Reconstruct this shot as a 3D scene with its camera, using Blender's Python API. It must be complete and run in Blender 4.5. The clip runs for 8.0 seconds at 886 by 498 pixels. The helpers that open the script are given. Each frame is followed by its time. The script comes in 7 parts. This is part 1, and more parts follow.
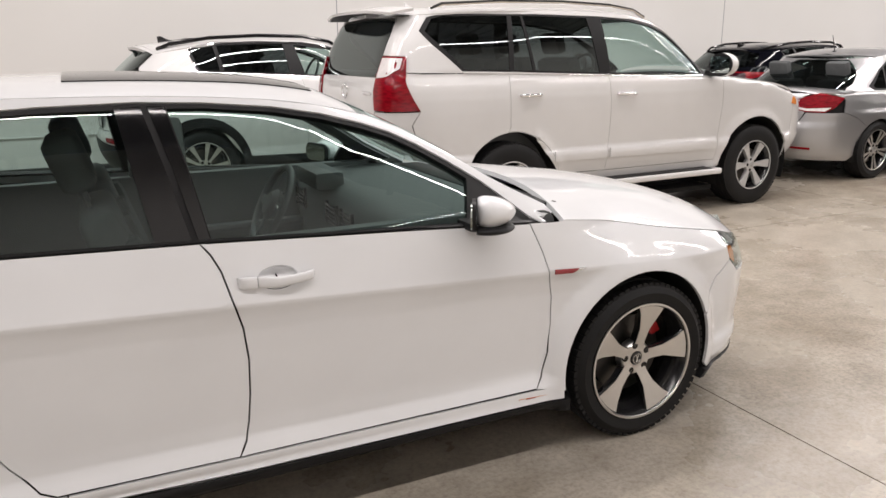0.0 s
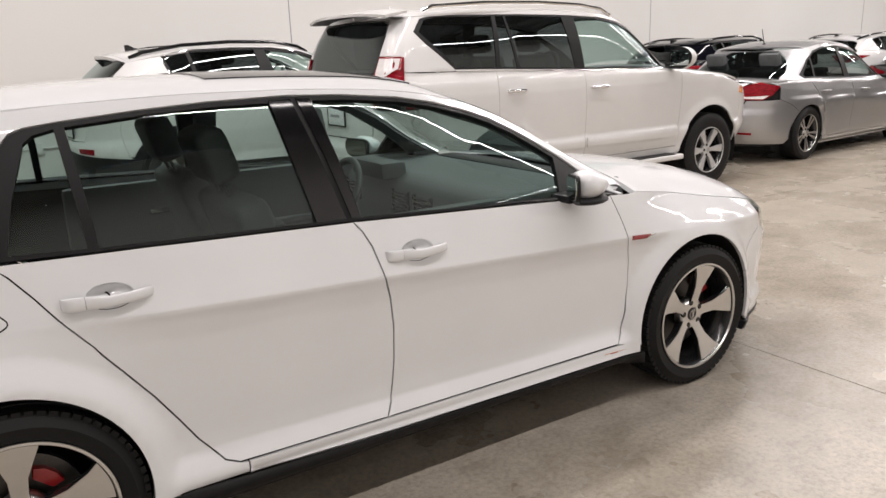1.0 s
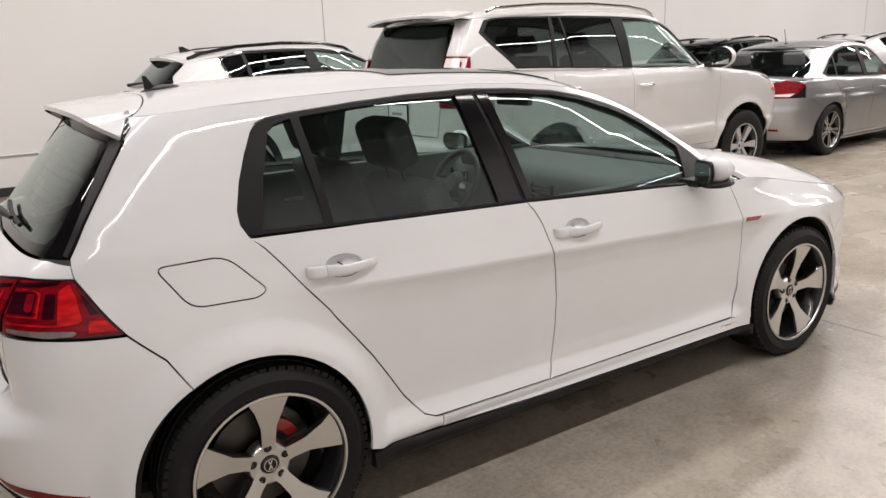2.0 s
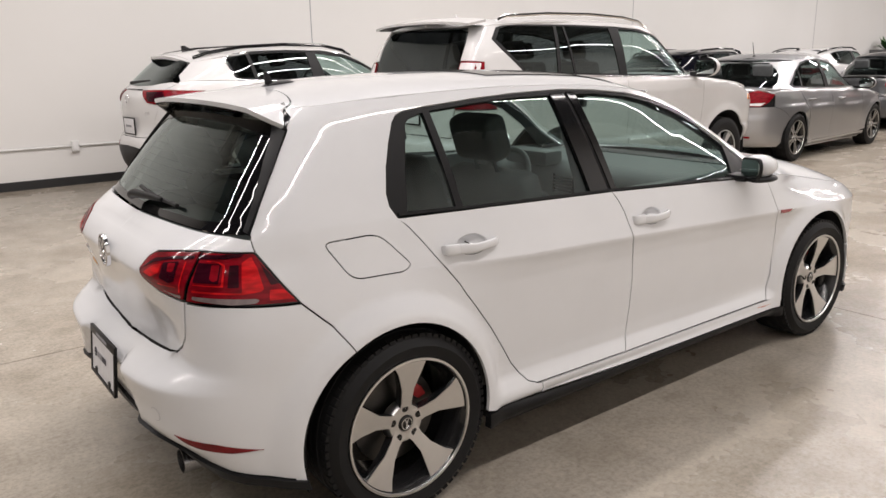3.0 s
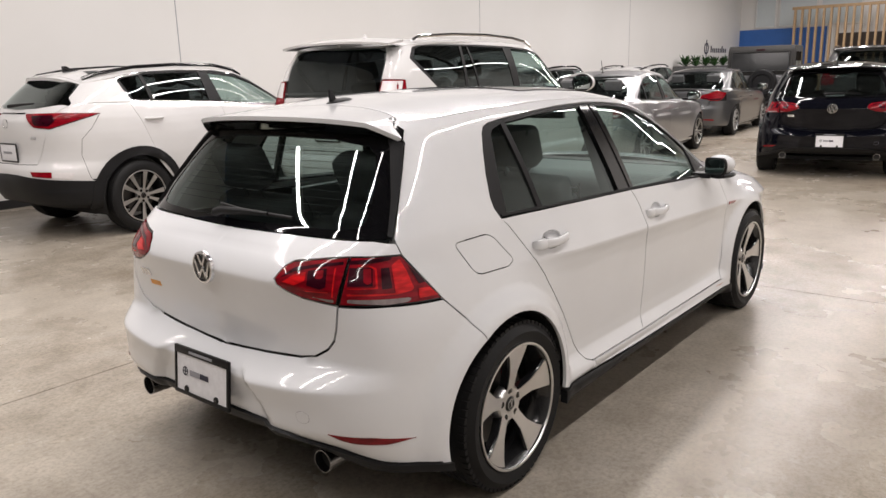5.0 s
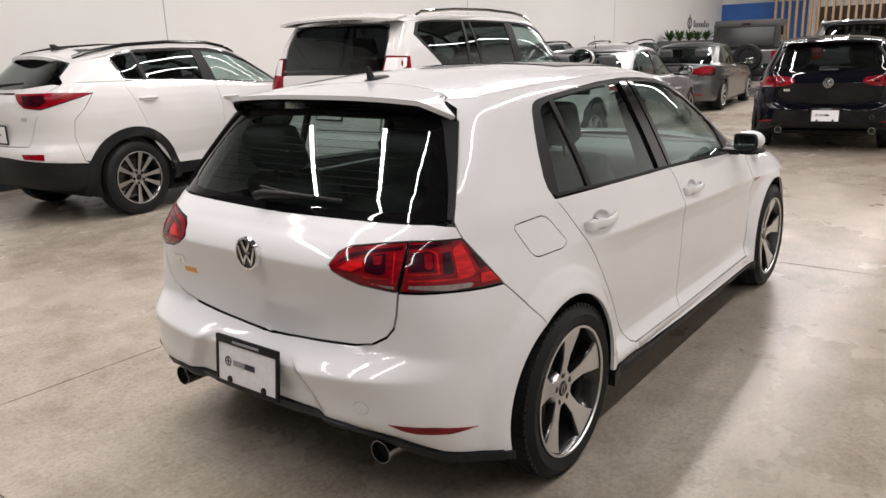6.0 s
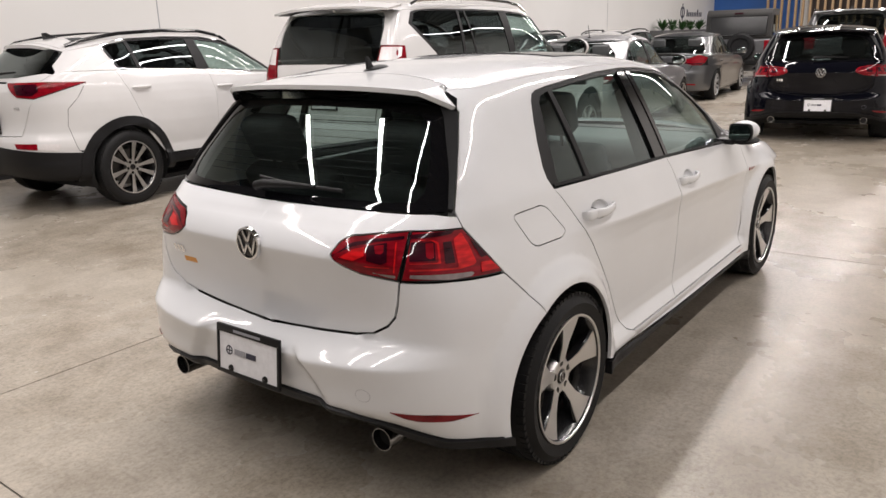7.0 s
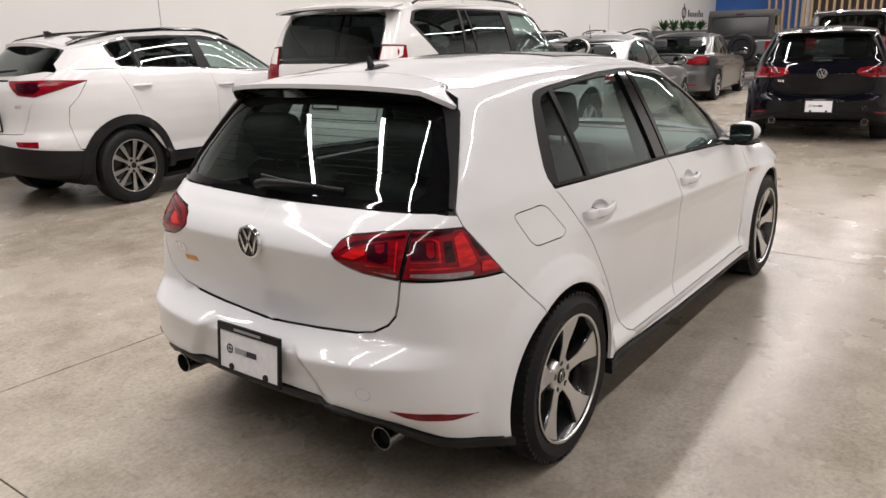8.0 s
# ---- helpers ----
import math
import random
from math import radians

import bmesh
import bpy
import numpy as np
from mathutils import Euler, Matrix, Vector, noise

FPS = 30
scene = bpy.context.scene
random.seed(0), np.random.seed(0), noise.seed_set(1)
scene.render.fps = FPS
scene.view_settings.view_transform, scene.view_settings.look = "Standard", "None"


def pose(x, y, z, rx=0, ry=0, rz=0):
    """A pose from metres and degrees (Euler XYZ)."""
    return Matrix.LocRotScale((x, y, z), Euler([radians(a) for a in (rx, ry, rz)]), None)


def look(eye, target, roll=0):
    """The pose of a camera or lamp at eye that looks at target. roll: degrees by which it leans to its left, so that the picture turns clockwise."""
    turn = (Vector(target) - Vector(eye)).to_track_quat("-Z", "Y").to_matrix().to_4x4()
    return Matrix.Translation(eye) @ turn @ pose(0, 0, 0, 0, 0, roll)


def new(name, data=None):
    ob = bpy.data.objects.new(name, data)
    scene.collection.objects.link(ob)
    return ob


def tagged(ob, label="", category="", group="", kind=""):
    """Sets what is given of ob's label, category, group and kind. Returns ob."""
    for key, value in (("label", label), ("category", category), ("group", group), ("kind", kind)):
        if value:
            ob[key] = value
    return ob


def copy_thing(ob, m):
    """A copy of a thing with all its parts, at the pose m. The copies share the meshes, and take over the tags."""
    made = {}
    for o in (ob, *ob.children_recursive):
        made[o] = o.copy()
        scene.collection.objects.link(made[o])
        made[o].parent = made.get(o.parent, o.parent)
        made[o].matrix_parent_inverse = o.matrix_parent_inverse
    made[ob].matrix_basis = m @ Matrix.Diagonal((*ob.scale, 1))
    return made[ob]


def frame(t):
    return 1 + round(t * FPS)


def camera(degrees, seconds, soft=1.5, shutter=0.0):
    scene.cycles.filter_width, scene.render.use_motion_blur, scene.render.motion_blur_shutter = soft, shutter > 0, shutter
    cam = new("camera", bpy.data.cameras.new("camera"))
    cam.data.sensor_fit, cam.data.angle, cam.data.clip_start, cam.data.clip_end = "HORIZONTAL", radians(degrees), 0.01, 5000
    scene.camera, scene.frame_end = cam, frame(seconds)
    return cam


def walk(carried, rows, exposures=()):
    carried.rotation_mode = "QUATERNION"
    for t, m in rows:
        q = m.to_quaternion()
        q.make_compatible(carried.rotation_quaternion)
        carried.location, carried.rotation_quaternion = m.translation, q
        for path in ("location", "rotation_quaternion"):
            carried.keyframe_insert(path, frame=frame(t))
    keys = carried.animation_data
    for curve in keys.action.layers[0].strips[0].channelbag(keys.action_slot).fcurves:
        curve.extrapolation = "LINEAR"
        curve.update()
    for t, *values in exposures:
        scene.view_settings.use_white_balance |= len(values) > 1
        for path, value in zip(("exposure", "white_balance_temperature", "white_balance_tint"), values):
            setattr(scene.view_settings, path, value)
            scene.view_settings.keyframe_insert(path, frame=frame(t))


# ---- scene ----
from mathutils.geometry import delaunay_2d_cdt

# the camera and its walk
cam = camera(61.3, 8.0)
PATH = [
    (0, (0.76, -2.99, 1.5), (1.592, -1.245, 0.987), -0.6),
    (0.5, (0.361, -2.983, 1.502), (1.364, -1.329, 0.994), -1.2),
    (1, (0.04, -2.914, 1.474), (1.065, -1.272, 0.968), -2.1),
    (1.5, (-0.302, -2.839, 1.499), (0.721, -1.196, 0.992), -2.7),
    (2, (-0.633, -2.82, 1.484), (0.415, -1.193, 0.981), -2.3),
    (2.2, (-0.796, -2.831, 1.492), (0.265, -1.211, 0.991), -2.1),
    (3.3, (-1.423, -2.662, 1.487), (-0.2, -1.156, 1.0), -0.5),
    (3.5, (-1.543, -2.626, 1.495), (-0.282, -1.15, 1.014), -0.1),
    (4, (-1.747, -2.563, 1.486), (-0.404, -1.154, 1.022), 0.2),
    (4.2, (-1.869, -2.522, 1.504), (-0.477, -1.16, 1.049), -0.1),
    (5.5, (-2.162, -2.096, 1.506), (-0.631, -0.903, 1.024), -2.0),
    (6, (-2.209, -2.004, 1.509), (-0.676, -0.827, 0.992), -1.9),
    (6.5, (-2.231, -1.988, 1.512), (-0.695, -0.824, 0.978), -1.9),
    (7, (-2.239, -1.994, 1.514), (-0.701, -0.838, 0.97), -1.8),
    (7.5, (-2.237, -2.001, 1.523), (-0.701, -0.845, 0.971), -2.0),
    (8, (-2.242, -1.996, 1.514), (-0.705, -0.839, 0.969), -1.6),
]
walk(cam, [(t, look(eye, target, roll)) for t, eye, target, roll in PATH])

# ---- world and lamps ----
world = bpy.data.worlds.new("world")
scene.world = world
world.use_nodes = True
sky = world.node_tree.nodes.new("ShaderNodeTexSky")
sky.sky_type, sky.sun_disc, sky.sun_elevation, sky.sun_rotation = "NISHITA", False, radians(35), radians(140)
world.node_tree.links.new(sky.outputs["Color"], world.node_tree.nodes["Background"].inputs["Color"])
world.node_tree.nodes["Background"].inputs["Strength"].default_value = 0.05
scene.view_settings.exposure = 0.0

CEILING = 5.6
STRIP_Z = 5.0
STRIPS = [-2.8, 1.0, 2.6, 4.2]


def strip_lamp(y, x0, x1, watts):
    """A row of LED tubes along x: the fixture, with a long lamp in its face."""
    data = bpy.data.lights.new("led_strip", "AREA")
    data.shape, data.size, data.size_y = "RECTANGLE", x1 - x0, 0.09
    data.energy, data.color = watts, (1.0, 0.93, 0.905)
    ob = new("led_strip_lamp", data)
    ob.matrix_world = pose((x0 + x1) / 2, y, STRIP_Z - 0.012)
    return ob


for strip_y in STRIPS:
    strip_lamp(strip_y, -4.8, 26.0, 560)


# ---- materials ----
def nodes_of(name):
    mat = bpy.data.materials.new(name)
    mat.use_nodes = True
    nt = mat.node_tree
    return mat, nt, nt.nodes["Principled BSDF"]


def add(nt, kind, **values):
    node = nt.nodes.new(kind)
    for key, value in values.items():
        node.inputs[key.replace("_", " ")].default_value = value
    return node


def noise_at(nt, scale, detail=4.0, rough=0.55, stretch=(1, 1, 1)):
    coords = nt.nodes.new("ShaderNodeTexCoord")
    mapping = nt.nodes.new("ShaderNodeMapping")
    mapping.inputs["Scale"].default_value = stretch
    nt.links.new(coords.outputs["Object"], mapping.inputs["Vector"])
    node = add(nt, "ShaderNodeTexNoise", Scale=scale, Detail=detail, Roughness=rough)
    nt.links.new(mapping.outputs["Vector"], node.inputs["Vector"])
    return node


def ramp(nt, source, *stops):
    node = nt.nodes.new("ShaderNodeValToRGB")
    while len(node.color_ramp.elements) < len(stops):
        node.color_ramp.elements.new(0.5)
    for element, (at, colour) in zip(node.color_ramp.elements, stops):
        element.position = at
        element.color = (*colour, 1) if len(colour) == 3 else colour
    nt.links.new(source, node.inputs["Fac"])
    return node


def bump(nt, bsdf, height, strength, distance=0.01):
    node = add(nt, "ShaderNodeBump", Strength=strength, Distance=distance)
    nt.links.new(height, node.inputs["Height"])
    nt.links.new(node.outputs["Normal"], bsdf.inputs["Normal"])


def plain(name, colour, rough=0.5, metal=0.0, coat=0.0, grain=0.06, scale=40.0, relief=0.0, coat_rough=0.03, specular=0.5):
    """A surface with a little unevenness of colour and gloss."""
    mat, nt, bsdf = nodes_of(name)
    tex = noise_at(nt, scale)
    lo = tuple(c * (1 - grain) for c in colour)
    hi = tuple(min(1, c * (1 + grain)) for c in colour)
    nt.links.new(ramp(nt, tex.outputs["Fac"], (0.3, lo), (0.7, hi)).outputs["Color"], bsdf.inputs["Base Color"])
    spread = add(nt, "ShaderNodeMapRange")
    spread.inputs["To Min"].default_value = max(0.02, rough * 0.85)
    spread.inputs["To Max"].default_value = min(1, rough * 1.15)
    nt.links.new(tex.outputs["Fac"], spread.inputs["Value"])
    nt.links.new(spread.outputs["Result"], bsdf.inputs["Roughness"])
    bsdf.inputs["Metallic"].default_value = metal
    bsdf.inputs["Coat Weight"].default_value = coat
    bsdf.inputs["Coat Roughness"].default_value = coat_rough
    bsdf.inputs["Specular IOR Level"].default_value = specular
    if relief:
        bump(nt, bsdf, tex.outputs["Fac"], relief)
    return mat


def paint(name, colour, metal=0.0, rough=0.35, flake=0.0, coat_ior=1.5):
    """Car paint under a clear coat, with faint dust and orange peel."""
    mat, nt, bsdf = nodes_of(name)
    dust = noise_at(nt, 2.3, 6, 0.6)
    lo = tuple(c * 0.96 for c in colour)
    nt.links.new(ramp(nt, dust.outputs["Fac"], (0.35, lo), (0.65, colour)).outputs["Color"], bsdf.inputs["Base Color"])
    bsdf.inputs["Metallic"].default_value = metal
    bsdf.inputs["Roughness"].default_value = rough
    bsdf.inputs["Specular IOR Level"].default_value = 0.5 if metal else 0.15 if coat_ior > 1.4 else 0.0
    bsdf.inputs["Coat Weight"].default_value = 1.0
    bsdf.inputs["Coat IOR"].default_value = coat_ior
    spread = add(nt, "ShaderNodeMapRange")
    spread.inputs["To Min"].default_value = 0.02
    spread.inputs["To Max"].default_value = 0.09
    nt.links.new(dust.outputs["Fac"], spread.inputs["Value"])
    nt.links.new(spread.outputs["Result"], bsdf.inputs["Coat Roughness"])
    if flake:
        fine = noise_at(nt, 900, 1)
        bump(nt, bsdf, fine.outputs["Fac"], flake, 0.001)
    return mat


def glass(name, tint, gloss_rough=0.0, ior=1.78):
    """A thin pane: tinted see-through, with gloss that rises at flat angles."""
    mat = bpy.data.materials.new(name)
    mat.use_nodes = True
    nt = mat.node_tree
    nt.nodes.remove(nt.nodes["Principled BSDF"])
    out = nt.nodes["Material Output"]
    clear = add(nt, "ShaderNodeBsdfTransparent", Color=(*tint, 1))
    shine = add(nt, "ShaderNodeBsdfGlossy", Color=(0.88, 0.97, 0.96, 1), Roughness=gloss_rough)
    f0 = ((ior - 1) / (ior + 1)) ** 2
    facing = add(nt, "ShaderNodeLayerWeight", Blend=0.5)
    rise = nt.nodes.new("ShaderNodeMath")
    rise.operation, rise.inputs[1].default_value = "POWER", 4.5
    gloss = nt.nodes.new("ShaderNodeMath")
    gloss.operation, gloss.inputs[1].default_value, gloss.inputs[2].default_value = "MULTIPLY_ADD", 1 - f0, f0
    nt.links.new(facing.outputs["Facing"], rise.inputs[0])
    nt.links.new(rise.outputs["Value"], gloss.inputs[0])
    mix = nt.nodes.new("ShaderNodeMixShader")
    nt.links.new(gloss.outputs["Value"], mix.inputs["Fac"])
    nt.links.new(clear.outputs["BSDF"], mix.inputs[1])
    nt.links.new(shine.outputs["BSDF"], mix.inputs[2])
    nt.links.new(mix.outputs["Shader"], out.inputs["Surface"])
    return mat


def lens_red(name, colour, rough=0.08):
    mat, nt, bsdf = nodes_of(name)
    ribs = noise_at(nt, 16, 2, 0.5, (1, 1, 4))
    lo = tuple(c * 0.55 for c in colour)
    nt.links.new(ramp(nt, ribs.outputs["Fac"], (0.35, lo), (0.6, colour)).outputs["Color"], bsdf.inputs["Base Color"])
    bsdf.inputs["Roughness"].default_value = 0.25
    bsdf.inputs["Specular IOR Level"].default_value = 0.05
    bsdf.inputs["Coat Weight"].default_value = 0.5
    bsdf.inputs["Coat Roughness"].default_value = 0.04
    return mat


def concrete():
    mat, nt, bsdf = nodes_of("polished_concrete")
    big = noise_at(nt, 0.55, 6, 0.62)
    mid = noise_at(nt, 2.2, 6, 0.6)
    fine = noise_at(nt, 46, 9, 0.78)
    vein = noise_at(nt, 6.5, 9, 0.70)
    a = ramp(nt, big.outputs["Fac"], (0.32, (0.295, 0.250, 0.198)), (0.5, (0.365, 0.326, 0.272)), (0.68, (0.425, 0.386, 0.333)))
    b = ramp(nt, mid.outputs["Fac"], (0.25, (0.74, 0.715, 0.67)), (0.50, (0.97, 0.965, 0.955)), (0.75, (1.12, 1.11, 1.09)))
    c = ramp(nt, fine.outputs["Fac"], (0.36, (0.70, 0.69, 0.67)), (0.52, (1.0, 1.0, 1.0)), (0.66, (1.16, 1.16, 1.15)))
    m1 = nt.nodes.new("ShaderNodeMixRGB"); m1.blend_type = "MULTIPLY"; m1.inputs["Fac"].default_value = 0.75
    m2 = nt.nodes.new("ShaderNodeMixRGB"); m2.blend_type = "MULTIPLY"; m2.inputs["Fac"].default_value = 1.0
    nt.links.new(a.outputs["Color"], m1.inputs["Color1"]); nt.links.new(b.outputs["Color"], m1.inputs["Color2"])
    nt.links.new(m1.outputs["Color"], m2.inputs["Color1"]); nt.links.new(c.outputs["Color"], m2.inputs["Color2"])
    d = ramp(nt, vein.outputs["Fac"], (0.34, (0.84, 0.825, 0.80)), (0.50, (1.0, 1.0, 1.0)), (0.64, (1.09, 1.085, 1.075)))
    m4 = nt.nodes.new("ShaderNodeMixRGB"); m4.blend_type = "MULTIPLY"; m4.inputs["Fac"].default_value = 1.0
    nt.links.new(m2.outputs["Color"], m4.inputs["Color1"]); nt.links.new(d.outputs["Color"], m4.inputs["Color2"])
    # pale worn patches and small scuffs
    scuff = noise_at(nt, 1.7, 9, 0.75, (1, 2.2, 1))
    patch = ramp(nt, scuff.outputs["Fac"], (0.52, (0, 0, 0)), (0.80, (1, 1, 1)))
    m3 = nt.nodes.new("ShaderNodeMixRGB"); m3.inputs["Color2"].default_value = (0.50, 0.475, 0.43, 1)
    weak = nt.nodes.new("ShaderNodeMath"); weak.operation = "MULTIPLY"; weak.inputs[1].default_value = 0.30
    nt.links.new(patch.outputs["Color"], weak.inputs[0]); nt.links.new(weak.outputs["Value"], m3.inputs["Fac"])
    nt.links.new(m4.outputs["Color"], m3.inputs["Color1"])
    nt.links.new(m3.outputs["Color"], bsdf.inputs["Base Color"])
    r = ramp(nt, big.outputs["Fac"], (0.3, (0.22, 0.22, 0.22)), (0.7, (0.32, 0.32, 0.32)))
    nt.links.new(r.outputs["Color"], bsdf.inputs["Roughness"])
    bump(nt, bsdf, fine.outputs["Fac"], 0.06, 0.004)
    return mat


def wall_paint():
    mat, nt, bsdf = nodes_of("wall_paint")
    big = noise_at(nt, 0.4, 4, 0.5)
    fine = noise_at(nt, 90, 3, 0.6)
    nt.links.new(ramp(nt, big.outputs["Fac"], (0.3, (0.76, 0.75, 0.73)), (0.7, (0.80, 0.79, 0.775))).outputs["Color"], bsdf.inputs["Base Color"])
    bsdf.inputs["Roughness"].default_value = 0.55
    bump(nt, bsdf, fine.outputs["Fac"], 0.08, 0.002)
    return mat


WHITE = paint("pearl_white_paint", (0.79, 0.80, 0.82))
SUV_WHITE = paint("warm_white_paint", (0.68, 0.675, 0.675))
SILVER = paint("silver_metal_paint", (0.42, 0.42, 0.43), 0.75, 0.38, 0.05)
GREY = paint("graphite_metal_paint", (0.085, 0.087, 0.092), 0.5, 0.35, 0.05)
BLACK_PAINT = paint("black_car_paint", (0.003, 0.0033, 0.006), 0.0, 0.3, coat_ior=1.34)
DARK_GREY = paint("charcoal_car_paint", (0.055, 0.055, 0.057), 0.3, 0.4)
GLASS = glass("tinted_car_glass", (0.64, 0.74, 0.715), ior=1.6)
REAR_GLASS = glass("rear_window_glass", (0.50, 0.565, 0.545))
SMOKY = glass("smoky_car_glass", (0.24, 0.265, 0.26))
PRIVACY = glass("privacy_car_glass", (0.10, 0.11, 0.115))
CLEAR = glass("clear_lens", (0.9, 0.9, 0.9))
BLACK_GLASS = plain("black_printed_glass", (0.004, 0.004, 0.005), 0.03)
BLACK_GLOSS = plain("gloss_black_trim", (0.006, 0.006, 0.007), 0.10)
BLACK_TRIM = plain("black_plastic_trim", (0.011, 0.011, 0.012), 0.45, relief=0.03, scale=300, specular=0.22)
RUBBER = plain("tyre_rubber", (0.010, 0.010, 0.0105), 0.62, relief=0.05, scale=220, grain=0.2, specular=0.25)
GAP = plain("dark_underbody", (0.006, 0.006, 0.006), 0.9)
MIRROR = plain("mirror_glass", (0.42, 0.46, 0.45), 0.03, 1.0)
CHROME = plain("chrome", (0.78, 0.78, 0.79), 0.09, 1.0)
MACHINED = plain("machined_alloy", (0.70, 0.69, 0.68), 0.30, 1.0, grain=0.02, scale=30)
ALLOY = plain("silver_alloy_paint", (0.60, 0.60, 0.60), 0.35, 0.45)
ALLOY_DARK = plain("black_alloy_paint", (0.012, 0.012, 0.013), 0.22, coat=0.5)
STEEL = plain("exhaust_steel", (0.30, 0.30, 0.305), 0.22, 1.0, grain=0.12)
DISC = plain("brake_disc_steel", (0.10, 0.095, 0.09), 0.40, 0.9)
RED_PAINT = plain("red_caliper_paint", (0.36, 0.012, 0.014), 0.3, coat=0.5)
RED_LENS = lens_red("red_lamp_lens", (0.26, 0.004, 0.012))
BRIGHT_RED = lens_red("bright_red_lens", (0.72, 0.012, 0.016))
DARK_RED = lens_red("smoked_red_lens", (0.035, 0.002, 0.008))
REFLECTOR = lens_red("dull_red_reflector", (0.20, 0.010, 0.014))
LAMP_CLEAR = plain("smoky_clear_lens", (0.22, 0.17, 0.17), 0.15, coat=1.0, grain=0.2)
WHITE_LENS = plain("white_lamp_lens", (0.75, 0.72, 0.72), 0.12, coat=1.0)
AMBER = plain("amber_lens", (0.75, 0.23, 0.02), 0.15, coat=1.0)
CABIN = plain("dark_cabin_plastic", (0.10, 0.104, 0.106), 0.55)
SEAT = plain("black_seat_cloth", (0.068, 0.072, 0.074), 0.8, grain=0.15, scale=14)
HEADLINER = plain("grey_headliner", (0.58, 0.58, 0.57), 0.85)
PLATE = plain("white_plate_card", (0.80, 0.80, 0.83), 0.4)
INK = plain("dark_print", (0.02, 0.02, 0.045), 0.5)
GREY_INK = plain("grey_print", (0.30, 0.30, 0.33), 0.5)
BADGE_RED = plain("red_badge_enamel", (0.28, 0.01, 0.02), 0.2, coat=1.0)
ORANGE = plain("orange_sticker", (0.72, 0.32, 0.06), 0.45)
CONCRETE = concrete()
WALL = wall_paint()
GREY_WALL = plain("dark_grey_wall_paint", (0.07, 0.07, 0.072), 0.6, scale=2)
JOINT = plain("joint_filler", (0.055, 0.05, 0.045), 0.8)
BASEBOARD = plain("black_baseboard", (0.02, 0.02, 0.021), 0.5)
WHITE_TRIM = plain("white_conduit_paint", (0.72, 0.72, 0.71), 0.45)
BLUE = plain("blue_wall_paint", (0.035, 0.14, 0.46), 0.45, scale=3)
WOOD = plain("pale_wood_slat", (0.40, 0.27, 0.15), 0.5, grain=0.18, scale=25)
DECK = plain("corrugated_steel_deck", (0.11, 0.112, 0.115), 0.55)
LEAF = plain("plant_leaf", (0.035, 0.095, 0.025), 0.4, grain=0.4, scale=30)
PLANTER = plain("grey_planter", (0.10, 0.10, 0.10), 0.6)
FIXTURE = plain("white_fixture_steel", (0.8, 0.8, 0.8), 0.4)


# ---- mesh tools ----
def part(name, bm, material, parent=None, label="", smooth=40):
    """Link a bmesh as one mesh object under a thing or a part."""
    me = bpy.data.meshes.new(name)
    bm.normal_update()
    bm.to_mesh(me)
    bm.free()
    if smooth:
        me.shade_smooth()
        me.set_sharp_from_angle(angle=radians(smooth))
    if material is not None:
        me.materials.append(material)
    ob = new(name, me)
    ob.parent = parent
    if label:
        tagged(ob, label)
    return ob


def box(bm, x0, x1, y0, y1, z0, z1, m=None, bevel=0.0, segments=2):
    made = bmesh.ops.create_cube(bm, size=1)["verts"]
    for v in made:
        v.co = Vector(((x0 + x1) / 2 + v.co.x * (x1 - x0), (y0 + y1) / 2 + v.co.y * (y1 - y0), (z0 + z1) / 2 + v.co.z * (z1 - z0)))
    if bevel:
        edges = list({e for v in made for e in v.link_edges})
        made = bmesh.ops.bevel(bm, geom=edges, offset=bevel, segments=segments, profile=0.6, affect="EDGES")["verts"]
    if m is not None:
        bmesh.ops.transform(bm, matrix=m, verts=[v for v in made if v.is_valid])
    return bm


def lathe(bm, profile, axis="y", segments=48, centre=(0, 0, 0), closed=False):
    """Turn a profile of (radius, along) about an axis."""
    rings = []
    for r, a in profile:
        ring = []
        for i in range(segments):
            t = 2 * math.pi * i / segments
            c, s = r * math.cos(t), r * math.sin(t)
            co = {"x": (a, c, s), "y": (c, a, s), "z": (c, s, a)}[axis]
            ring.append(bm.verts.new(Vector(co) + Vector(centre)))
        rings.append(ring)
    pairs = list(zip(rings, rings[1:])) + ([(rings[-1], rings[0])] if closed else [])
    for a, b in pairs:
        for i in range(segments):
            j = (i + 1) % segments
            bm.faces.new((a[i], a[j], b[j], b[i]))
    return rings


def tube(bm, points, radius, segments=8, caps=True):
    """A round bar along points."""
    pts = [Vector(p) for p in points]
    rings = []
    for i, p in enumerate(pts):
        d = (pts[min(i + 1, len(pts) - 1)] - pts[max(i - 1, 0)]).normalized()
        u = d.orthogonal().normalized() if not rings else (u - d * u.dot(d)).normalized()
        v = d.cross(u)
        r = radius[i] if isinstance(radius, (list, tuple)) else radius
        rings.append([bm.verts.new(p + u * r * math.cos(2 * math.pi * k / segments) + v * r * math.sin(2 * math.pi * k / segments)) for k in range(segments)])
    for a, b in zip(rings, rings[1:]):
        for k in range(segments):
            j = (k + 1) % segments
            bm.faces.new((a[k], a[j], b[j], b[k]))
    if caps:
        bm.faces.new(rings[0][::-1])
        bm.faces.new(rings[-1])


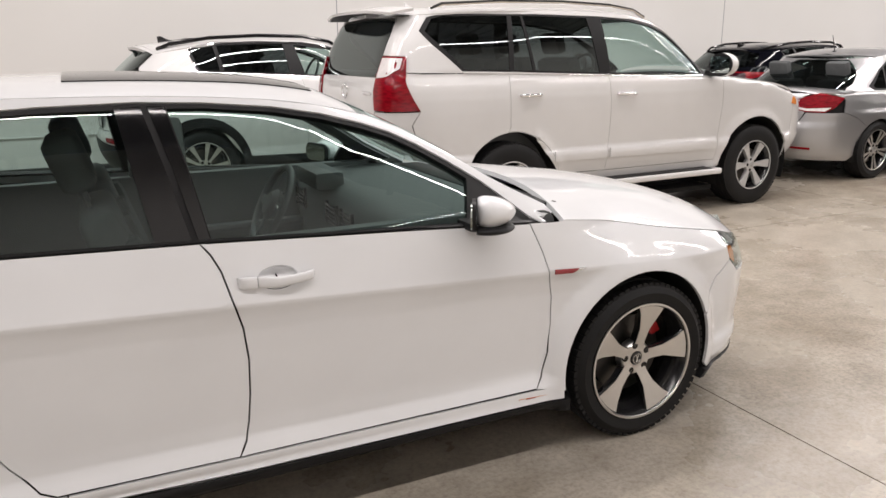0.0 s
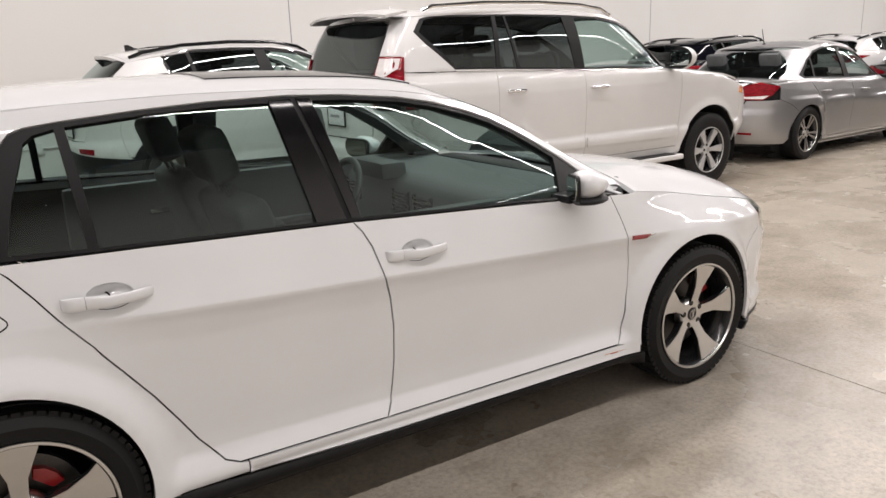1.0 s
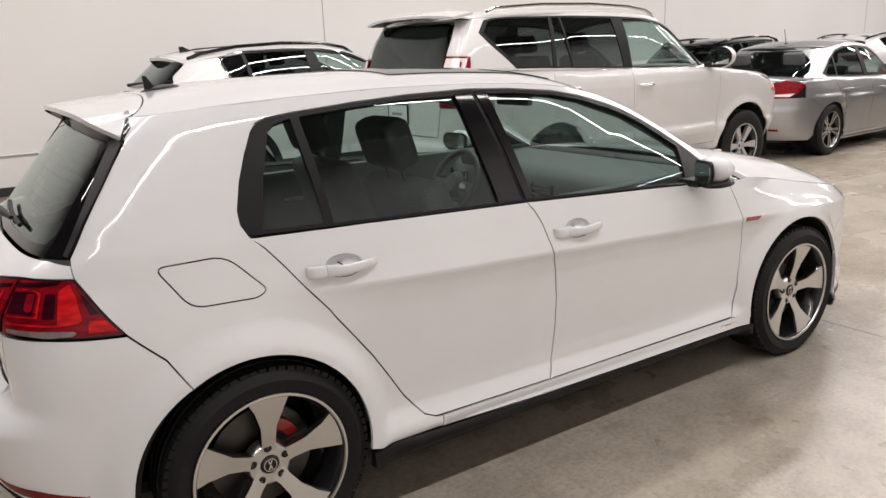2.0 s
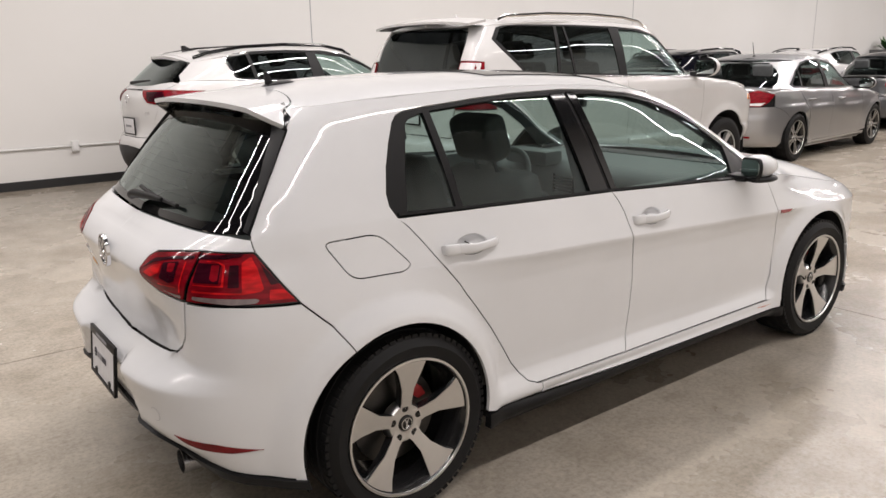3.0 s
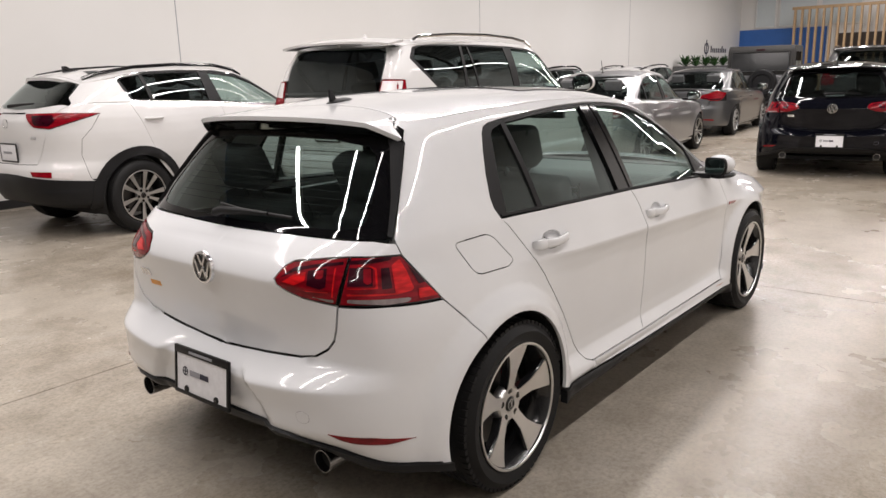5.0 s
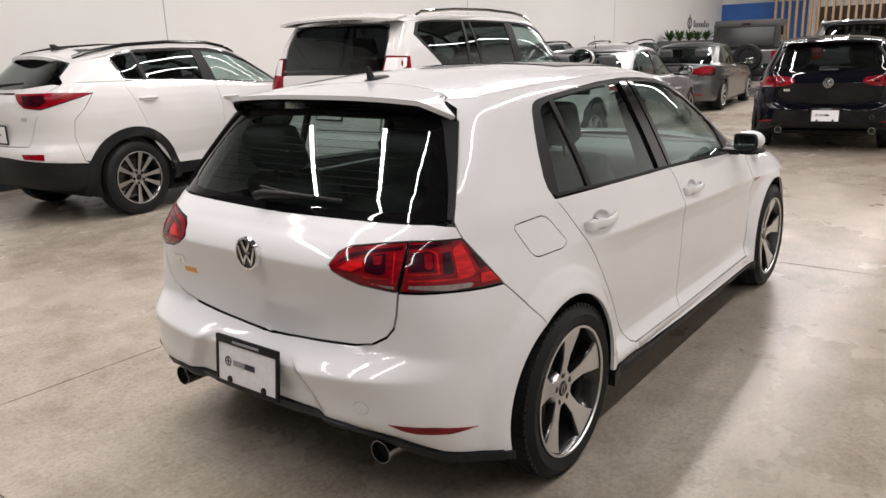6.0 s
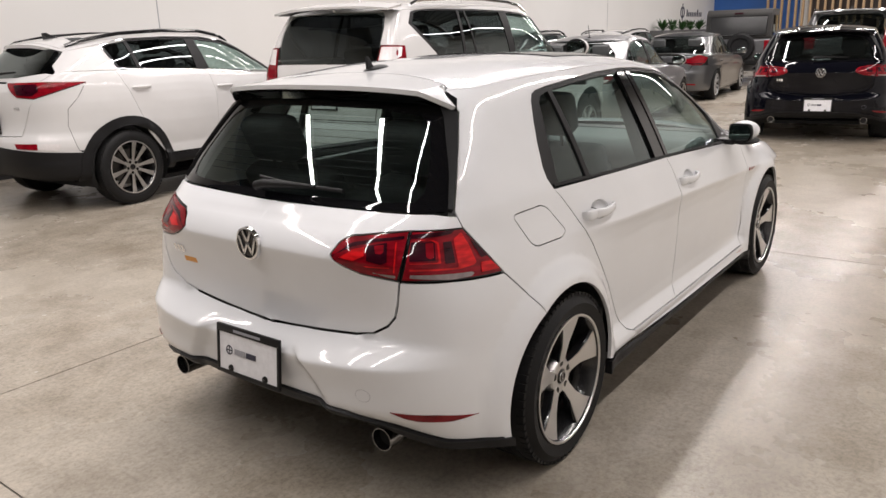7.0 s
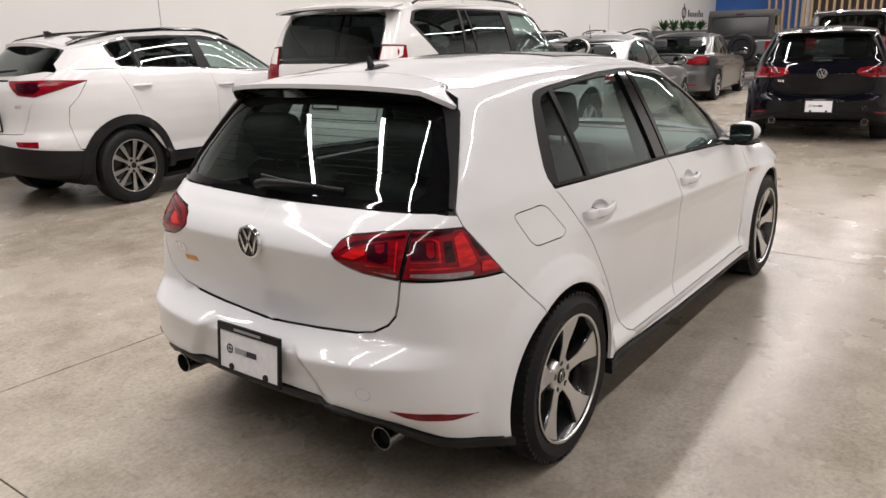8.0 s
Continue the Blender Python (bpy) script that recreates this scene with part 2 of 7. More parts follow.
def prism(bm, outline, y0, y1, m=None, bevel=0.0):
    """An outline of (x, z) pushed from y0 to y1."""
    made = [[bm.verts.new((x, y, z)) for x, z in outline] for y in (y0, y1)]
    n = len(outline)
    faces = [bm.faces.new(made[0]), bm.faces.new(made[1][::-1])]
    for i in range(n):
        j = (i + 1) % n
        faces.append(bm.faces.new((made[0][j], made[0][i], made[1][i], made[1][j])))
    verts = made[0] + made[1]
    bmesh.ops.recalc_face_normals(bm, faces=faces)
    if bevel:
        verts = bmesh.ops.bevel(bm, geom=list({e for f in faces for e in f.edges}), offset=bevel, segments=2, profile=0.6, affect="EDGES")["verts"] + [v for v in verts if v.is_valid]
    if m is not None:
        bmesh.ops.transform(bm, matrix=m, verts=list({v for v in verts if v.is_valid}))


def rounded(points, radius=0.02, steps=5):
    """Round the corners of a closed outline; a third number in a point is its own radius."""
    out, n = [], len(points)
    for i in range(n):
        p = Vector(points[i][:2])
        r = points[i][2] if len(points[i]) > 2 else radius
        a, b = Vector(points[i - 1][:2]), Vector(points[(i + 1) % n][:2])
        if r <= 0:
            out.append(tuple(p))
            continue
        u, v = a - p, b - p
        k = min(r, u.length * 0.49, v.length * 0.49)
        p0, p1 = p + u.normalized() * k, p + v.normalized() * k
        for j in range(steps + 1):
            t = j / steps
            out.append(tuple((1 - t) ** 2 * p0 + 2 * t * (1 - t) * p + t * t * p1))
    return out


def dense(points, step, closed=True):
    out, n = [], len(points)
    for i in range(n if closed else n - 1):
        a, b = Vector(points[i]), Vector(points[(i + 1) % n])
        k = max(1, math.ceil((b - a).length / step))
        out += [tuple(a.lerp(b, j / k)) for j in range(k)]
    if not closed:
        out.append(tuple(points[-1]))
    return out


def shrunk(points, gap, fixed=None):
    """An outline drawn in by gap."""
    n = len(points)
    area = sum(points[i][0] * points[(i + 1) % n][1] - points[(i + 1) % n][0] * points[i][1] for i in range(n))
    sign = 1 if area > 0 else -1
    out = []
    for i in range(n):
        a, p, b = Vector(points[i - 1]), Vector(points[i]), Vector(points[(i + 1) % n])
        d = (b - a)
        if fixed is not None and abs(p.x - fixed) < 1e-4:
            out.append(tuple(p))
            continue
        if d.length < 1e-9:
            out.append(tuple(p))
            continue
        nrm = Vector((-d.y, d.x)).normalized() * sign
        out.append(tuple(p + nrm * gap))
    return out


def inside(points, x, y):
    """Which of the places x, y lie in the outline."""
    hit = np.zeros(x.shape, bool)
    n = len(points)
    for i in range(n):
        (x0, y0), (x1, y1) = points[i], points[(i + 1) % n]
        if y0 == y1:
            continue
        cross = (y0 > y) != (y1 > y)
        hit ^= cross & (x < (x1 - x0) * (y - y0) / (y1 - y0) + x0)
    return hit


def near_edge(points, x, y, limit):
    close = np.zeros(x.shape, bool)
    n = len(points)
    for i in range(n):
        a, b = np.array(points[i]), np.array(points[(i + 1) % n])
        d = b - a
        ll = max(float(d @ d), 1e-12)
        t = np.clip(((x - a[0]) * d[0] + (y - a[1]) * d[1]) / ll, 0, 1)
        close |= np.hypot(x - a[0] - t * d[0], y - a[1] - t * d[1]) < limit
    return close


def panel(name, body, outline, material, parent, label="", sides="RL", radius=0.0, holes=(), step=0.04, depth=0.014, gap=0.0018, lift=0.0, rows=(), centre=False, slab=False):
    """A body panel cut out of a body's surface along an outline of (station, height), with its edges turned in. sides: R, L or both; centre: one panel over both halves of the rear."""
    mid = body.middle() if centre else None
    loops = []
    for k, pts in enumerate((outline, *holes)):
        pts = dense(rounded(pts, radius), step * 0.7)
        loops.append(shrunk(pts, gap if k == 0 else -gap, mid))
    s0, s1 = min(p[0] for p in loops[0]), max(p[0] for p in loops[0])
    z0, z1 = min(p[1] for p in loops[0]), max(p[1] for p in loops[0])
    gs, gz = np.meshgrid(np.arange(s0, s1, step) + step * 0.37, np.arange(z0, z1, step * 0.6) + step * 0.21)
    gs, gz = gs.ravel(), gz.ravel()
    for row in rows:
        far = np.abs(gz - row(gs)) > 0.014
        gs, gz = gs[far], gz[far]
    for row in rows:
        extra = np.arange(s0, s1, step * 0.8)
        gs, gz = np.concatenate([gs, extra]), np.concatenate([gz, row(extra)])
    keep = inside(loops[0], gs, gz) & ~near_edge(loops[0], gs, gz, step * 0.22)
    for hole in loops[1:]:
        keep &= ~inside(hole, gs, gz) & ~near_edge(hole, gs, gz, step * 0.22)
    pts, edges = [], []
    for loop in loops:
        b = len(pts)
        pts += [Vector(p) for p in loop]
        edges += [(b + i, b + (i + 1) % len(loop)) for i in range(len(loop))]
    pts += [Vector(p) for p in zip(gs[keep], gz[keep])]
    verts, _, faces, *_ = delaunay_2d_cdt(pts, edges, [], 2, 1e-6)
    v2 = np.array([tuple(v) for v in verts])
    tri = []
    for f in faces:
        for i in range(1, len(f) - 1):
            tri.append((f[0], f[i], f[i + 1]))
    tri = np.array(tri)
    mids = v2[tri].mean(1)
    ok = inside(loops[0], mids[:, 0], mids[:, 1])
    for hole in loops[1:]:
        ok &= ~inside(hole, mids[:, 0], mids[:, 1])
    tri = tri[ok]
    nrm = body.normal(v2[:, 0], v2[:, 1])
    pos = np.stack(body.at(v2[:, 0], v2[:, 1]), -1) + nrm * lift
    a, b, c = pos[tri[:, 0]], pos[tri[:, 1]], pos[tri[:, 2]]
    flip = (np.cross(b - a, c - a) * nrm[tri[:, 0]]).sum(1) < 0
    tri[flip] = tri[flip][:, ::-1]
    count = {}
    for t in tri:
        for i in range(3):
            e = (int(t[i]), int(t[(i + 1) % 3]))
            count[e] = count.get(e, 0) + 1
    rim = [e for e in count if (e[1], e[0]) not in count]
    if centre:
        rim = [e for e in rim if not (abs(v2[e[0], 0] - mid) < 1e-4 and abs(v2[e[1], 0] - mid) < 1e-4)]
    made = []
    for which in (["C"] if centre else list(sides)):
        V, N, F = [], [], []

        def half(m):
            base = len(V)
            p, n = pos * (1, m, 1), nrm * (1, m, 1)
            V.extend(p.tolist())
            N.extend(n.tolist())
            for t in tri.tolist():
                F.append([base + i for i in (t if m > 0 else t[::-1])])
            for i, j in rim:
                k = len(V)
                q = [p[i], p[j], p[j] - n[j] * depth, p[i] - n[i] * depth]
                fn = np.cross(q[3] - q[0], q[1] - q[0]) * m
                fn = fn / max(np.linalg.norm(fn), 1e-9)
                V.extend(x.tolist() for x in q)
                N.extend([fn.tolist()] * 4)
                F.append([k + 3, k + 2, k + 1, k] if m > 0 else [k, k + 1, k + 2, k + 3])
        if which in "RC":
            half(1)
        if which in "LC":
            half(-1)
        me = bpy.data.meshes.new(name)
        me.from_pydata(V, [], F)
        me.shade_smooth()
        me.normals_split_custom_set_from_vertices(N)
        me.materials.append(material)
        ob = new(name, me)
        ob.parent = parent
        if label:
            tagged(ob, label)
        made.append(ob)
    return made


def patch(name, f, nu, nv, material, parent, label="", thick=0.0):
    """A smooth sheet of f(u, v), u and v from 0 to 1, both arrays."""
    u, v = np.meshgrid(np.linspace(0, 1, nu + 1), np.linspace(0, 1, nv + 1))
    p = np.stack(f(u, v), -1).reshape(-1, 3)
    e = 1e-3
    du = np.stack(f(np.clip(u + e, 0, 1), v), -1) - np.stack(f(np.clip(u - e, 0, 1), v), -1)
    dv = np.stack(f(u, np.clip(v + e, 0, 1)), -1) - np.stack(f(u, np.clip(v - e, 0, 1)), -1)
    n = np.cross(du, dv).reshape(-1, 3)
    n /= np.maximum(np.linalg.norm(n, axis=1, keepdims=True), 1e-12)
    F = [[j * (nu + 1) + i, j * (nu + 1) + i + 1, (j + 1) * (nu + 1) + i + 1, (j + 1) * (nu + 1) + i] for j in range(nv) for i in range(nu)]
    V, N = p.tolist(), n.tolist()
    if thick:
        ring = [(i, i + 1) for i in range(nu)] + [(j * (nu + 1) + nu, (j + 1) * (nu + 1) + nu) for j in range(nv)]
        ring += [(nv * (nu + 1) + i + 1, nv * (nu + 1) + i) for i in range(nu)] + [((j + 1) * (nu + 1), j * (nu + 1)) for j in range(nv)]
        for i, j in ring:
            k = len(V)
            q = [p[i], p[j], p[j] - n[j] * thick, p[i] - n[i] * thick]
            fn = np.cross(q[3] - q[0], q[1] - q[0])
            fn = fn / max(np.linalg.norm(fn), 1e-9)
            V.extend(x.tolist() for x in q)
            N.extend([fn.tolist()] * 4)
            F.append([k + 3, k + 2, k + 1, k])
    me = bpy.data.meshes.new(name)
    me.from_pydata(V, [], F)
    me.shade_smooth()
    me.normals_split_custom_set_from_vertices(N)
    me.materials.append(material)
    ob = new(name, me)
    ob.parent = parent
    if label:
        tagged(ob, label)
    return ob

# ---- car body surfaces: y and x of a closed body by station s and height z ----
def curve(*pts):
    """A smooth function through points (a, b), flat beyond its ends and with no overshoot."""
    xs = np.array([p[0] for p in pts], float)
    ys = np.array([p[1] for p in pts], float)
    d = np.diff(ys) / np.diff(xs)
    m = np.zeros(len(xs))
    m[0], m[-1] = d[0], d[-1]
    for i in range(1, len(xs) - 1):
        m[i] = 0 if d[i - 1] * d[i] <= 0 else 2 * d[i - 1] * d[i] / (d[i - 1] + d[i])

    def f(v):
        v = np.clip(np.asarray(v, float), xs[0], xs[-1])
        i = np.clip(np.searchsorted(xs, v) - 1, 0, len(xs) - 2)
        h = xs[i + 1] - xs[i]
        t = (v - xs[i]) / h
        return ((2 * t**3 - 3 * t**2 + 1) * ys[i] + (t**3 - 2 * t**2 + t) * h * m[i]
                + (3 * t**2 - 2 * t**3) * ys[i + 1] + (t**3 - t**2) * h * m[i + 1])
    return f


def line(*pts):
    xs, ys = [p[0] for p in pts], [p[1] for p in pts]
    return lambda v: np.interp(v, xs, ys)


class Body:
    """Half of a car body (the right side), x forward from the rear axle, z up."""

    def __init__(self, wheelbase, side, slope, rear_x, rear_n, front_x, front_n, belt, cabin_w, cabin_front, rail, roof, xm=0.25, xf=2.55,
                 cabin_xm=1.0, cabin_n=4.0, arch=0.345, hub=0.315, flare=0.016, cabin_h=0.05, pinch=None, taper=None, dents=()):
        self.wheelbase, self.side, self.slope, self.rear_x, self.rear_n = wheelbase, side, slope, rear_x, rear_n
        self.front_x, self.front_n, self.belt, self.cabin_w, self.cabin_front = front_x, front_n, belt, cabin_w, cabin_front
        self.rail, self.roof, self.xm, self.xf, self.cabin_xm, self.cabin_n = rail, roof, xm, xf, cabin_xm, cabin_n
        self.cabin_h, self.pinch = cabin_h, pinch
        self.arch, self.hub, self.flare, self.taper, self.dents = arch, hub, flare, taper or (lambda x: 0 * x), dents

    def width(self, x, z):
        zb = self.belt(x)
        q = z + self.slope * (x - 1.1) * np.clip((z - 0.22) / 0.5, 0, 1)
        w = self.side(q) + self.taper(x)
        for hx in (0.0, self.wheelbase):
            r = np.hypot(x - hx, z - self.hub)
            w = w + self.flare * np.exp(-((r - self.arch) / 0.055) ** 2) * (z < zb + 0.2)
        k = np.clip((z - zb) / np.maximum(self.rail(x) - zb, np.where(x > 0.9, self.cabin_h, 0.05)), 0, 1.3)
        cabin = self.cabin_w(k) + self.taper(x)
        m = np.clip((z - zb) / 0.02 + 1, 0, 1)
        w = w * (1 - m) + cabin * m
        if self.pinch:
            u = np.clip((z - 0.84) / 0.20, 0, 1)
            w = w + self.pinch(x) * u * u * (3 - 2 * u)
        return w

    def at(self, s, z):
        """Places on the surface as arrays x, y, z."""
        s, z = np.broadcast_arrays(np.asarray(s, float), np.asarray(z, float))
        xm, xf = self.xm, self.xf
        back = s < xm
        phi = np.clip(np.pi / 2 - (xm - s), 0.0, np.pi / 2)
        n, a = self.rear_n(z), xm - self.rear_x(z)
        # the width at the corner depends weakly on x: take it at a first guess
        x = np.where(back, xm - a * np.cos(phi) ** (2 / n), s)
        w = self.width(x, z)
        rho = ((np.cos(phi) / a) ** n + (np.sin(phi) / w) ** n) ** (-1 / n)
        x = np.where(back, xm - rho * np.cos(phi), s)
        y = np.where(back, rho * np.sin(phi), w)
        low = z < self.belt(s)
        fore = low & (s > xf)
        psi = np.clip(np.pi / 2 - (s - xf), 0.0, np.pi / 2)
        af, nf = self.front_x(z) - xf, self.front_n(z)
        wf = self.width(np.minimum(s, xf + 0.8), z)
        rf = ((np.cos(psi) / af) ** nf + (np.sin(psi) / wf) ** nf) ** (-1 / nf)
        x = np.where(fore, xf + rf * np.cos(psi), x)
        y = np.where(fore, rf * np.sin(psi), y)
        cab = (~low) & (s > self.cabin_xm)
        ac = np.maximum(self.cabin_front(z) - self.cabin_xm, 0.05)
        f = np.clip((s - self.cabin_xm) / ac, 0, 0.999) ** self.cabin_n
        y = np.where(cab, w * (1 - f) ** (1 / self.cabin_n), y)
        for dent in self.dents:
            x, y = dent(x, y, z)
        return x, -y, z + 0 * x

    def normal(self, s, z, e=0.004):
        a = np.stack(self.at(s + e, z), -1) - np.stack(self.at(s - e, z), -1)
        b = np.stack(self.at(s, z + e), -1) - np.stack(self.at(s, z - e), -1)
        n = np.cross(a, b)
        return n / np.maximum(np.linalg.norm(n, axis=-1, keepdims=True), 1e-9)

    def y_at(self, x, z):
        """Half width at a plain x (rear and sides)."""
        w = self.width(np.asarray(x, float), z)
        u = np.clip((self.xm - x) / (self.xm - self.rear_x(z)), 0, 1)
        n = self.rear_n(z)
        y = w * (1 - u**n) ** (1 / n)
        ac = np.maximum(self.cabin_front(z) - self.cabin_xm, 0.05)
        f = np.clip((x - self.cabin_xm) / ac, 0, 0.999) ** self.cabin_n
        return np.where((z >= self.belt(x)) & (x > self.cabin_xm), w * (1 - f) ** (1 / self.cabin_n), y)

    def s_at(self, x, z):
        if self.xm <= x <= self.xf:
            return x
        if x > self.xf:
            grid = np.linspace(self.xf, self.xf + 1.57, 200)
            return float(np.interp(x, self.at(grid, z + 0 * grid)[0], grid))
        return float(self.xm - (np.pi / 2 - np.arctan2(self.y_at(x, z), self.xm - x)))

    def middle(self):
        return self.xm - np.pi / 2

    def arc(self, hx, r, a0, a1, n=20, hz=None):
        """An arch round a wheel's centre in stations and heights, from angle a0 to a1 (0: forward, 90: up)."""
        hz = self.hub if hz is None else hz
        out = []
        for i in range(n + 1):
            a = math.radians(a0 + (a1 - a0) * i / n)
            z = hz + r * math.sin(a)
            out.append((self.s_at(hx + r * math.cos(a), z), z))
        return out


def ease(v):
    v = np.clip(v, 0, 1)
    return v * v * (3 - 2 * v)


class HatchBody(Body):
    """A hatchback: flat rear quarters, a rear end whose steps fade out round the corners, flared arches."""

    side_rear, corner_x, lip = None, None, 0.88

    def lower(self, x, z):
        q = z + self.slope * (x - 1.1) * np.clip((z - 0.22) / 0.5, 0, 1)
        t = ease((0.50 - x) / 0.55)
        return self.side(q) * (1 - t) + self.side_rear(q) * t + self.taper(x)

    def width(self, x, z):
        zb = self.belt(x)
        k = np.clip((z - zb) / np.maximum(self.rail(x) - zb, np.where(x > 0.9, self.cabin_h, 0.05)), 0, 1.3)
        w = np.where(z < zb, self.lower(x, z), self.lower(x, zb) + self.cabin_w(k) - self.cabin_w(0.0))
        return w + self.pinch(x) * ease((z - 0.80) / 0.24)

    def stern(self, phi, z):
        c = ease((phi - 0.42) / 0.42)
        zr = z - 0.035 * ease(phi / 0.6) * ease((0.80 - z) / 0.1)
        return self.xm - (self.rear_x(zr) * (1 - c) + self.corner_x(z) * c)

    def at(self, s, z):
        s, z = np.broadcast_arrays(np.asarray(s, float), np.asarray(z, float))
        xm, xf = self.xm, self.xf
        back = s < xm
        phi = np.clip(np.pi / 2 - (xm - s), 0.0, np.pi / 2)
        n, a = self.rear_n(z), self.stern(phi, z)
        x = np.where(back, xm - a * np.cos(phi) ** (2 / n), s)
        for _ in range(2):
            w = self.width(x, z)
            rho = ((np.cos(phi) / a) ** n + (np.sin(phi) / w) ** n) ** (-1 / n)
            x = np.where(back, xm - rho * np.cos(phi), s)
        y = np.where(back, rho * np.sin(phi), w)
        low = z < self.belt(s)
        fore = low & (s > xf)
        psi = np.clip(np.pi / 2 - (s - xf), 0.0, np.pi / 2)
        af, nf = self.front_x(z) - xf, self.front_n(z)
        wf = self.width(np.minimum(s, xf + 0.8), z)
        rf = ((np.cos(psi) / af) ** nf + (np.sin(psi) / wf) ** nf) ** (-1 / nf)
        x = np.where(fore, xf + rf * np.cos(psi), x)
        y = np.where(fore, rf * np.sin(psi), y)
        cab = (~low) & (s > self.cabin_xm)
        ac = np.maximum(self.cabin_front(z) - self.cabin_xm, 0.05)
        f = np.clip((s - self.cabin_xm) / ac, 0, 0.999) ** self.cabin_n
        y = np.where(cab, w * (1 - f) ** (1 / self.cabin_n), y)
        # arch lips stand proud, with a flat edge and a soft outer break
        for hx, hz in ((-0.03, 0.325), (self.wheelbase - 0.006, 0.322)):
            r = np.hypot(x - hx, z - hz)
            out = self.lip - 0.16 * np.clip(-x - 0.20, 0, 1) - 0.10 * np.clip(x - self.wheelbase - 0.10, 0, 1)
            y = y + np.maximum(out - y, 0) * ease((0.452 - r) / 0.085) * (z < 0.80)
        for dent in self.dents:
            x, y = dent(x, y, z)
        return x, -y, z + 0 * x

    def y_at(self, x, z):
        x = np.asarray(x, float)
        w = self.width(x, z)
        n = self.rear_n(z)
        y = w
        for _ in range(5):
            a = self.stern(np.arctan2(y, np.maximum(self.xm - x, 1e-6)), z)
            u = np.clip((self.xm - x) / a, 0, 1)
            y = w * (1 - u**n) ** (1 / n)
        ac = np.maximum(self.cabin_front(z) - self.cabin_xm, 0.05)
        f = np.clip((x - self.cabin_xm) / ac, 0, 0.999) ** self.cabin_n
        return np.where((z >= self.belt(x)) & (x > self.cabin_xm), w * (1 - f) ** (1 / self.cabin_n), y)


def hatch_body():
    belt = line((-1.4, 1.010), (0.0, 1.006), (1.1, 0.966), (2.1, 0.917), (2.3, 0.908), (2.5, 0.876), (2.7, 0.843), (2.9, 0.813), (3.08, 0.785), (3.2, 0.762), (3.4, 0.715), (3.6, 0.675), (4.4, 0.64))
    side = line((0.17, 0.76), (0.20, 0.845), (0.205, 0.858), (0.235, 0.872), (0.25, 0.871), (0.258, 0.858), (0.275, 0.869), (0.300, 0.866), (0.340, 0.840),
                (0.352, 0.8340), (0.40, 0.832), (0.50, 0.8355), (0.62, 0.8395), (0.70, 0.8445), (0.75, 0.8530), (0.7835, 0.8630), (0.788, 0.8635), (0.7935, 0.8612),
                (0.86, 0.838), (0.91, 0.823), (0.95, 0.810), (0.98, 0.800), (1.05, 0.775))
    side_rear = curve((0.17, 0.76), (0.205, 0.852), (0.24, 0.868), (0.30, 0.858), (0.40, 0.846), (0.55, 0.844), (0.63, 0.840), (0.70, 0.831), (0.77, 0.817), (0.845, 0.799), (0.95, 0.775), (1.05, 0.750))
    rear_x = curve((0.18, -0.56), (0.30, -0.66), (0.345, -0.715), (0.37, -0.724), (0.42, -0.727), (0.47, -0.736), (0.503, -0.7435), (0.509, -0.744), (0.515, -0.741), (0.540, -0.705), (0.562, -0.650), (0.574, -0.620),
                   (0.60, -0.620), (0.72, -0.641), (0.80, -0.659), (0.852, -0.675), (0.860, -0.677), (0.868, -0.675), (0.90, -0.656), (0.93, -0.628), (0.96, -0.582), (0.985, -0.527), *[(z, -0.495 + 0.76 * (z - 1) + 0.26 * (z - 1) ** 2) for z in np.arange(1.0, 1.46, 0.04)])
    corner_x = curve((0.18, -0.60), (0.30, -0.69), (0.37, -0.725), (0.45, -0.735), (0.55, -0.730), (0.65, -0.716), (0.75, -0.694), (0.80, -0.678), (0.85, -0.655), (0.90, -0.620), (0.95, -0.565), (1.0, -0.505), (1.04, -0.464), *[(z, -0.495 + 0.76 * (z - 1) + 0.26 * (z - 1) ** 2) for z in np.arange(1.08, 1.46, 0.04)])
    rear_n = curve((0.18, 4.6), (0.45, 4.6), (0.60, 4.4), (0.80, 4.4), (0.90, 5.0), (1.0, 7.5), (1.1, 9.0), (1.30, 9.0), (1.45, 8.0))
    front_x = curve((0.18, 3.38), (0.25, 3.49), (0.40, 3.54), (0.55, 3.55), (0.65, 3.50), (0.75, 3.38), (0.85, 3.18), (0.95, 2.95))
    cabin_front = curve((0.88, 2.75), (0.95, 2.55), (1.10, 2.25), (1.24, 1.95), (1.34, 1.70), (1.40, 1.55), (1.46, 1.4))
    rail = curve((-0.6, 1.290), (-0.19, 1.345), (0.1, 1.368), (0.26, 1.376), (0.6, 1.386), (0.9, 1.382), (1.26, 1.362), (1.63, 1.295), (1.85, 1.192), (2.06, 1.060), (2.3, 0.935))
    roof = curve((-0.40, 1.345), (-0.19, 1.376), (-0.05, 1.398), (0.35, 1.430), (0.8, 1.437), (1.2, 1.425), (1.5, 1.388), (1.63, 1.335), (1.95, 1.165), (2.3, 0.965), (2.6, 0.90))
    cabin_w = curve((0.0, 0.797), (0.25, 0.756), (0.5, 0.711), (0.75, 0.662), (0.88, 0.634), (1.0, 0.600), (1.3, 0.49))
    taper = curve((-1.0, 0.0), (2.2, 0.0), (2.6, 0.004), (3.2, 0.0), (3.6, -0.03))
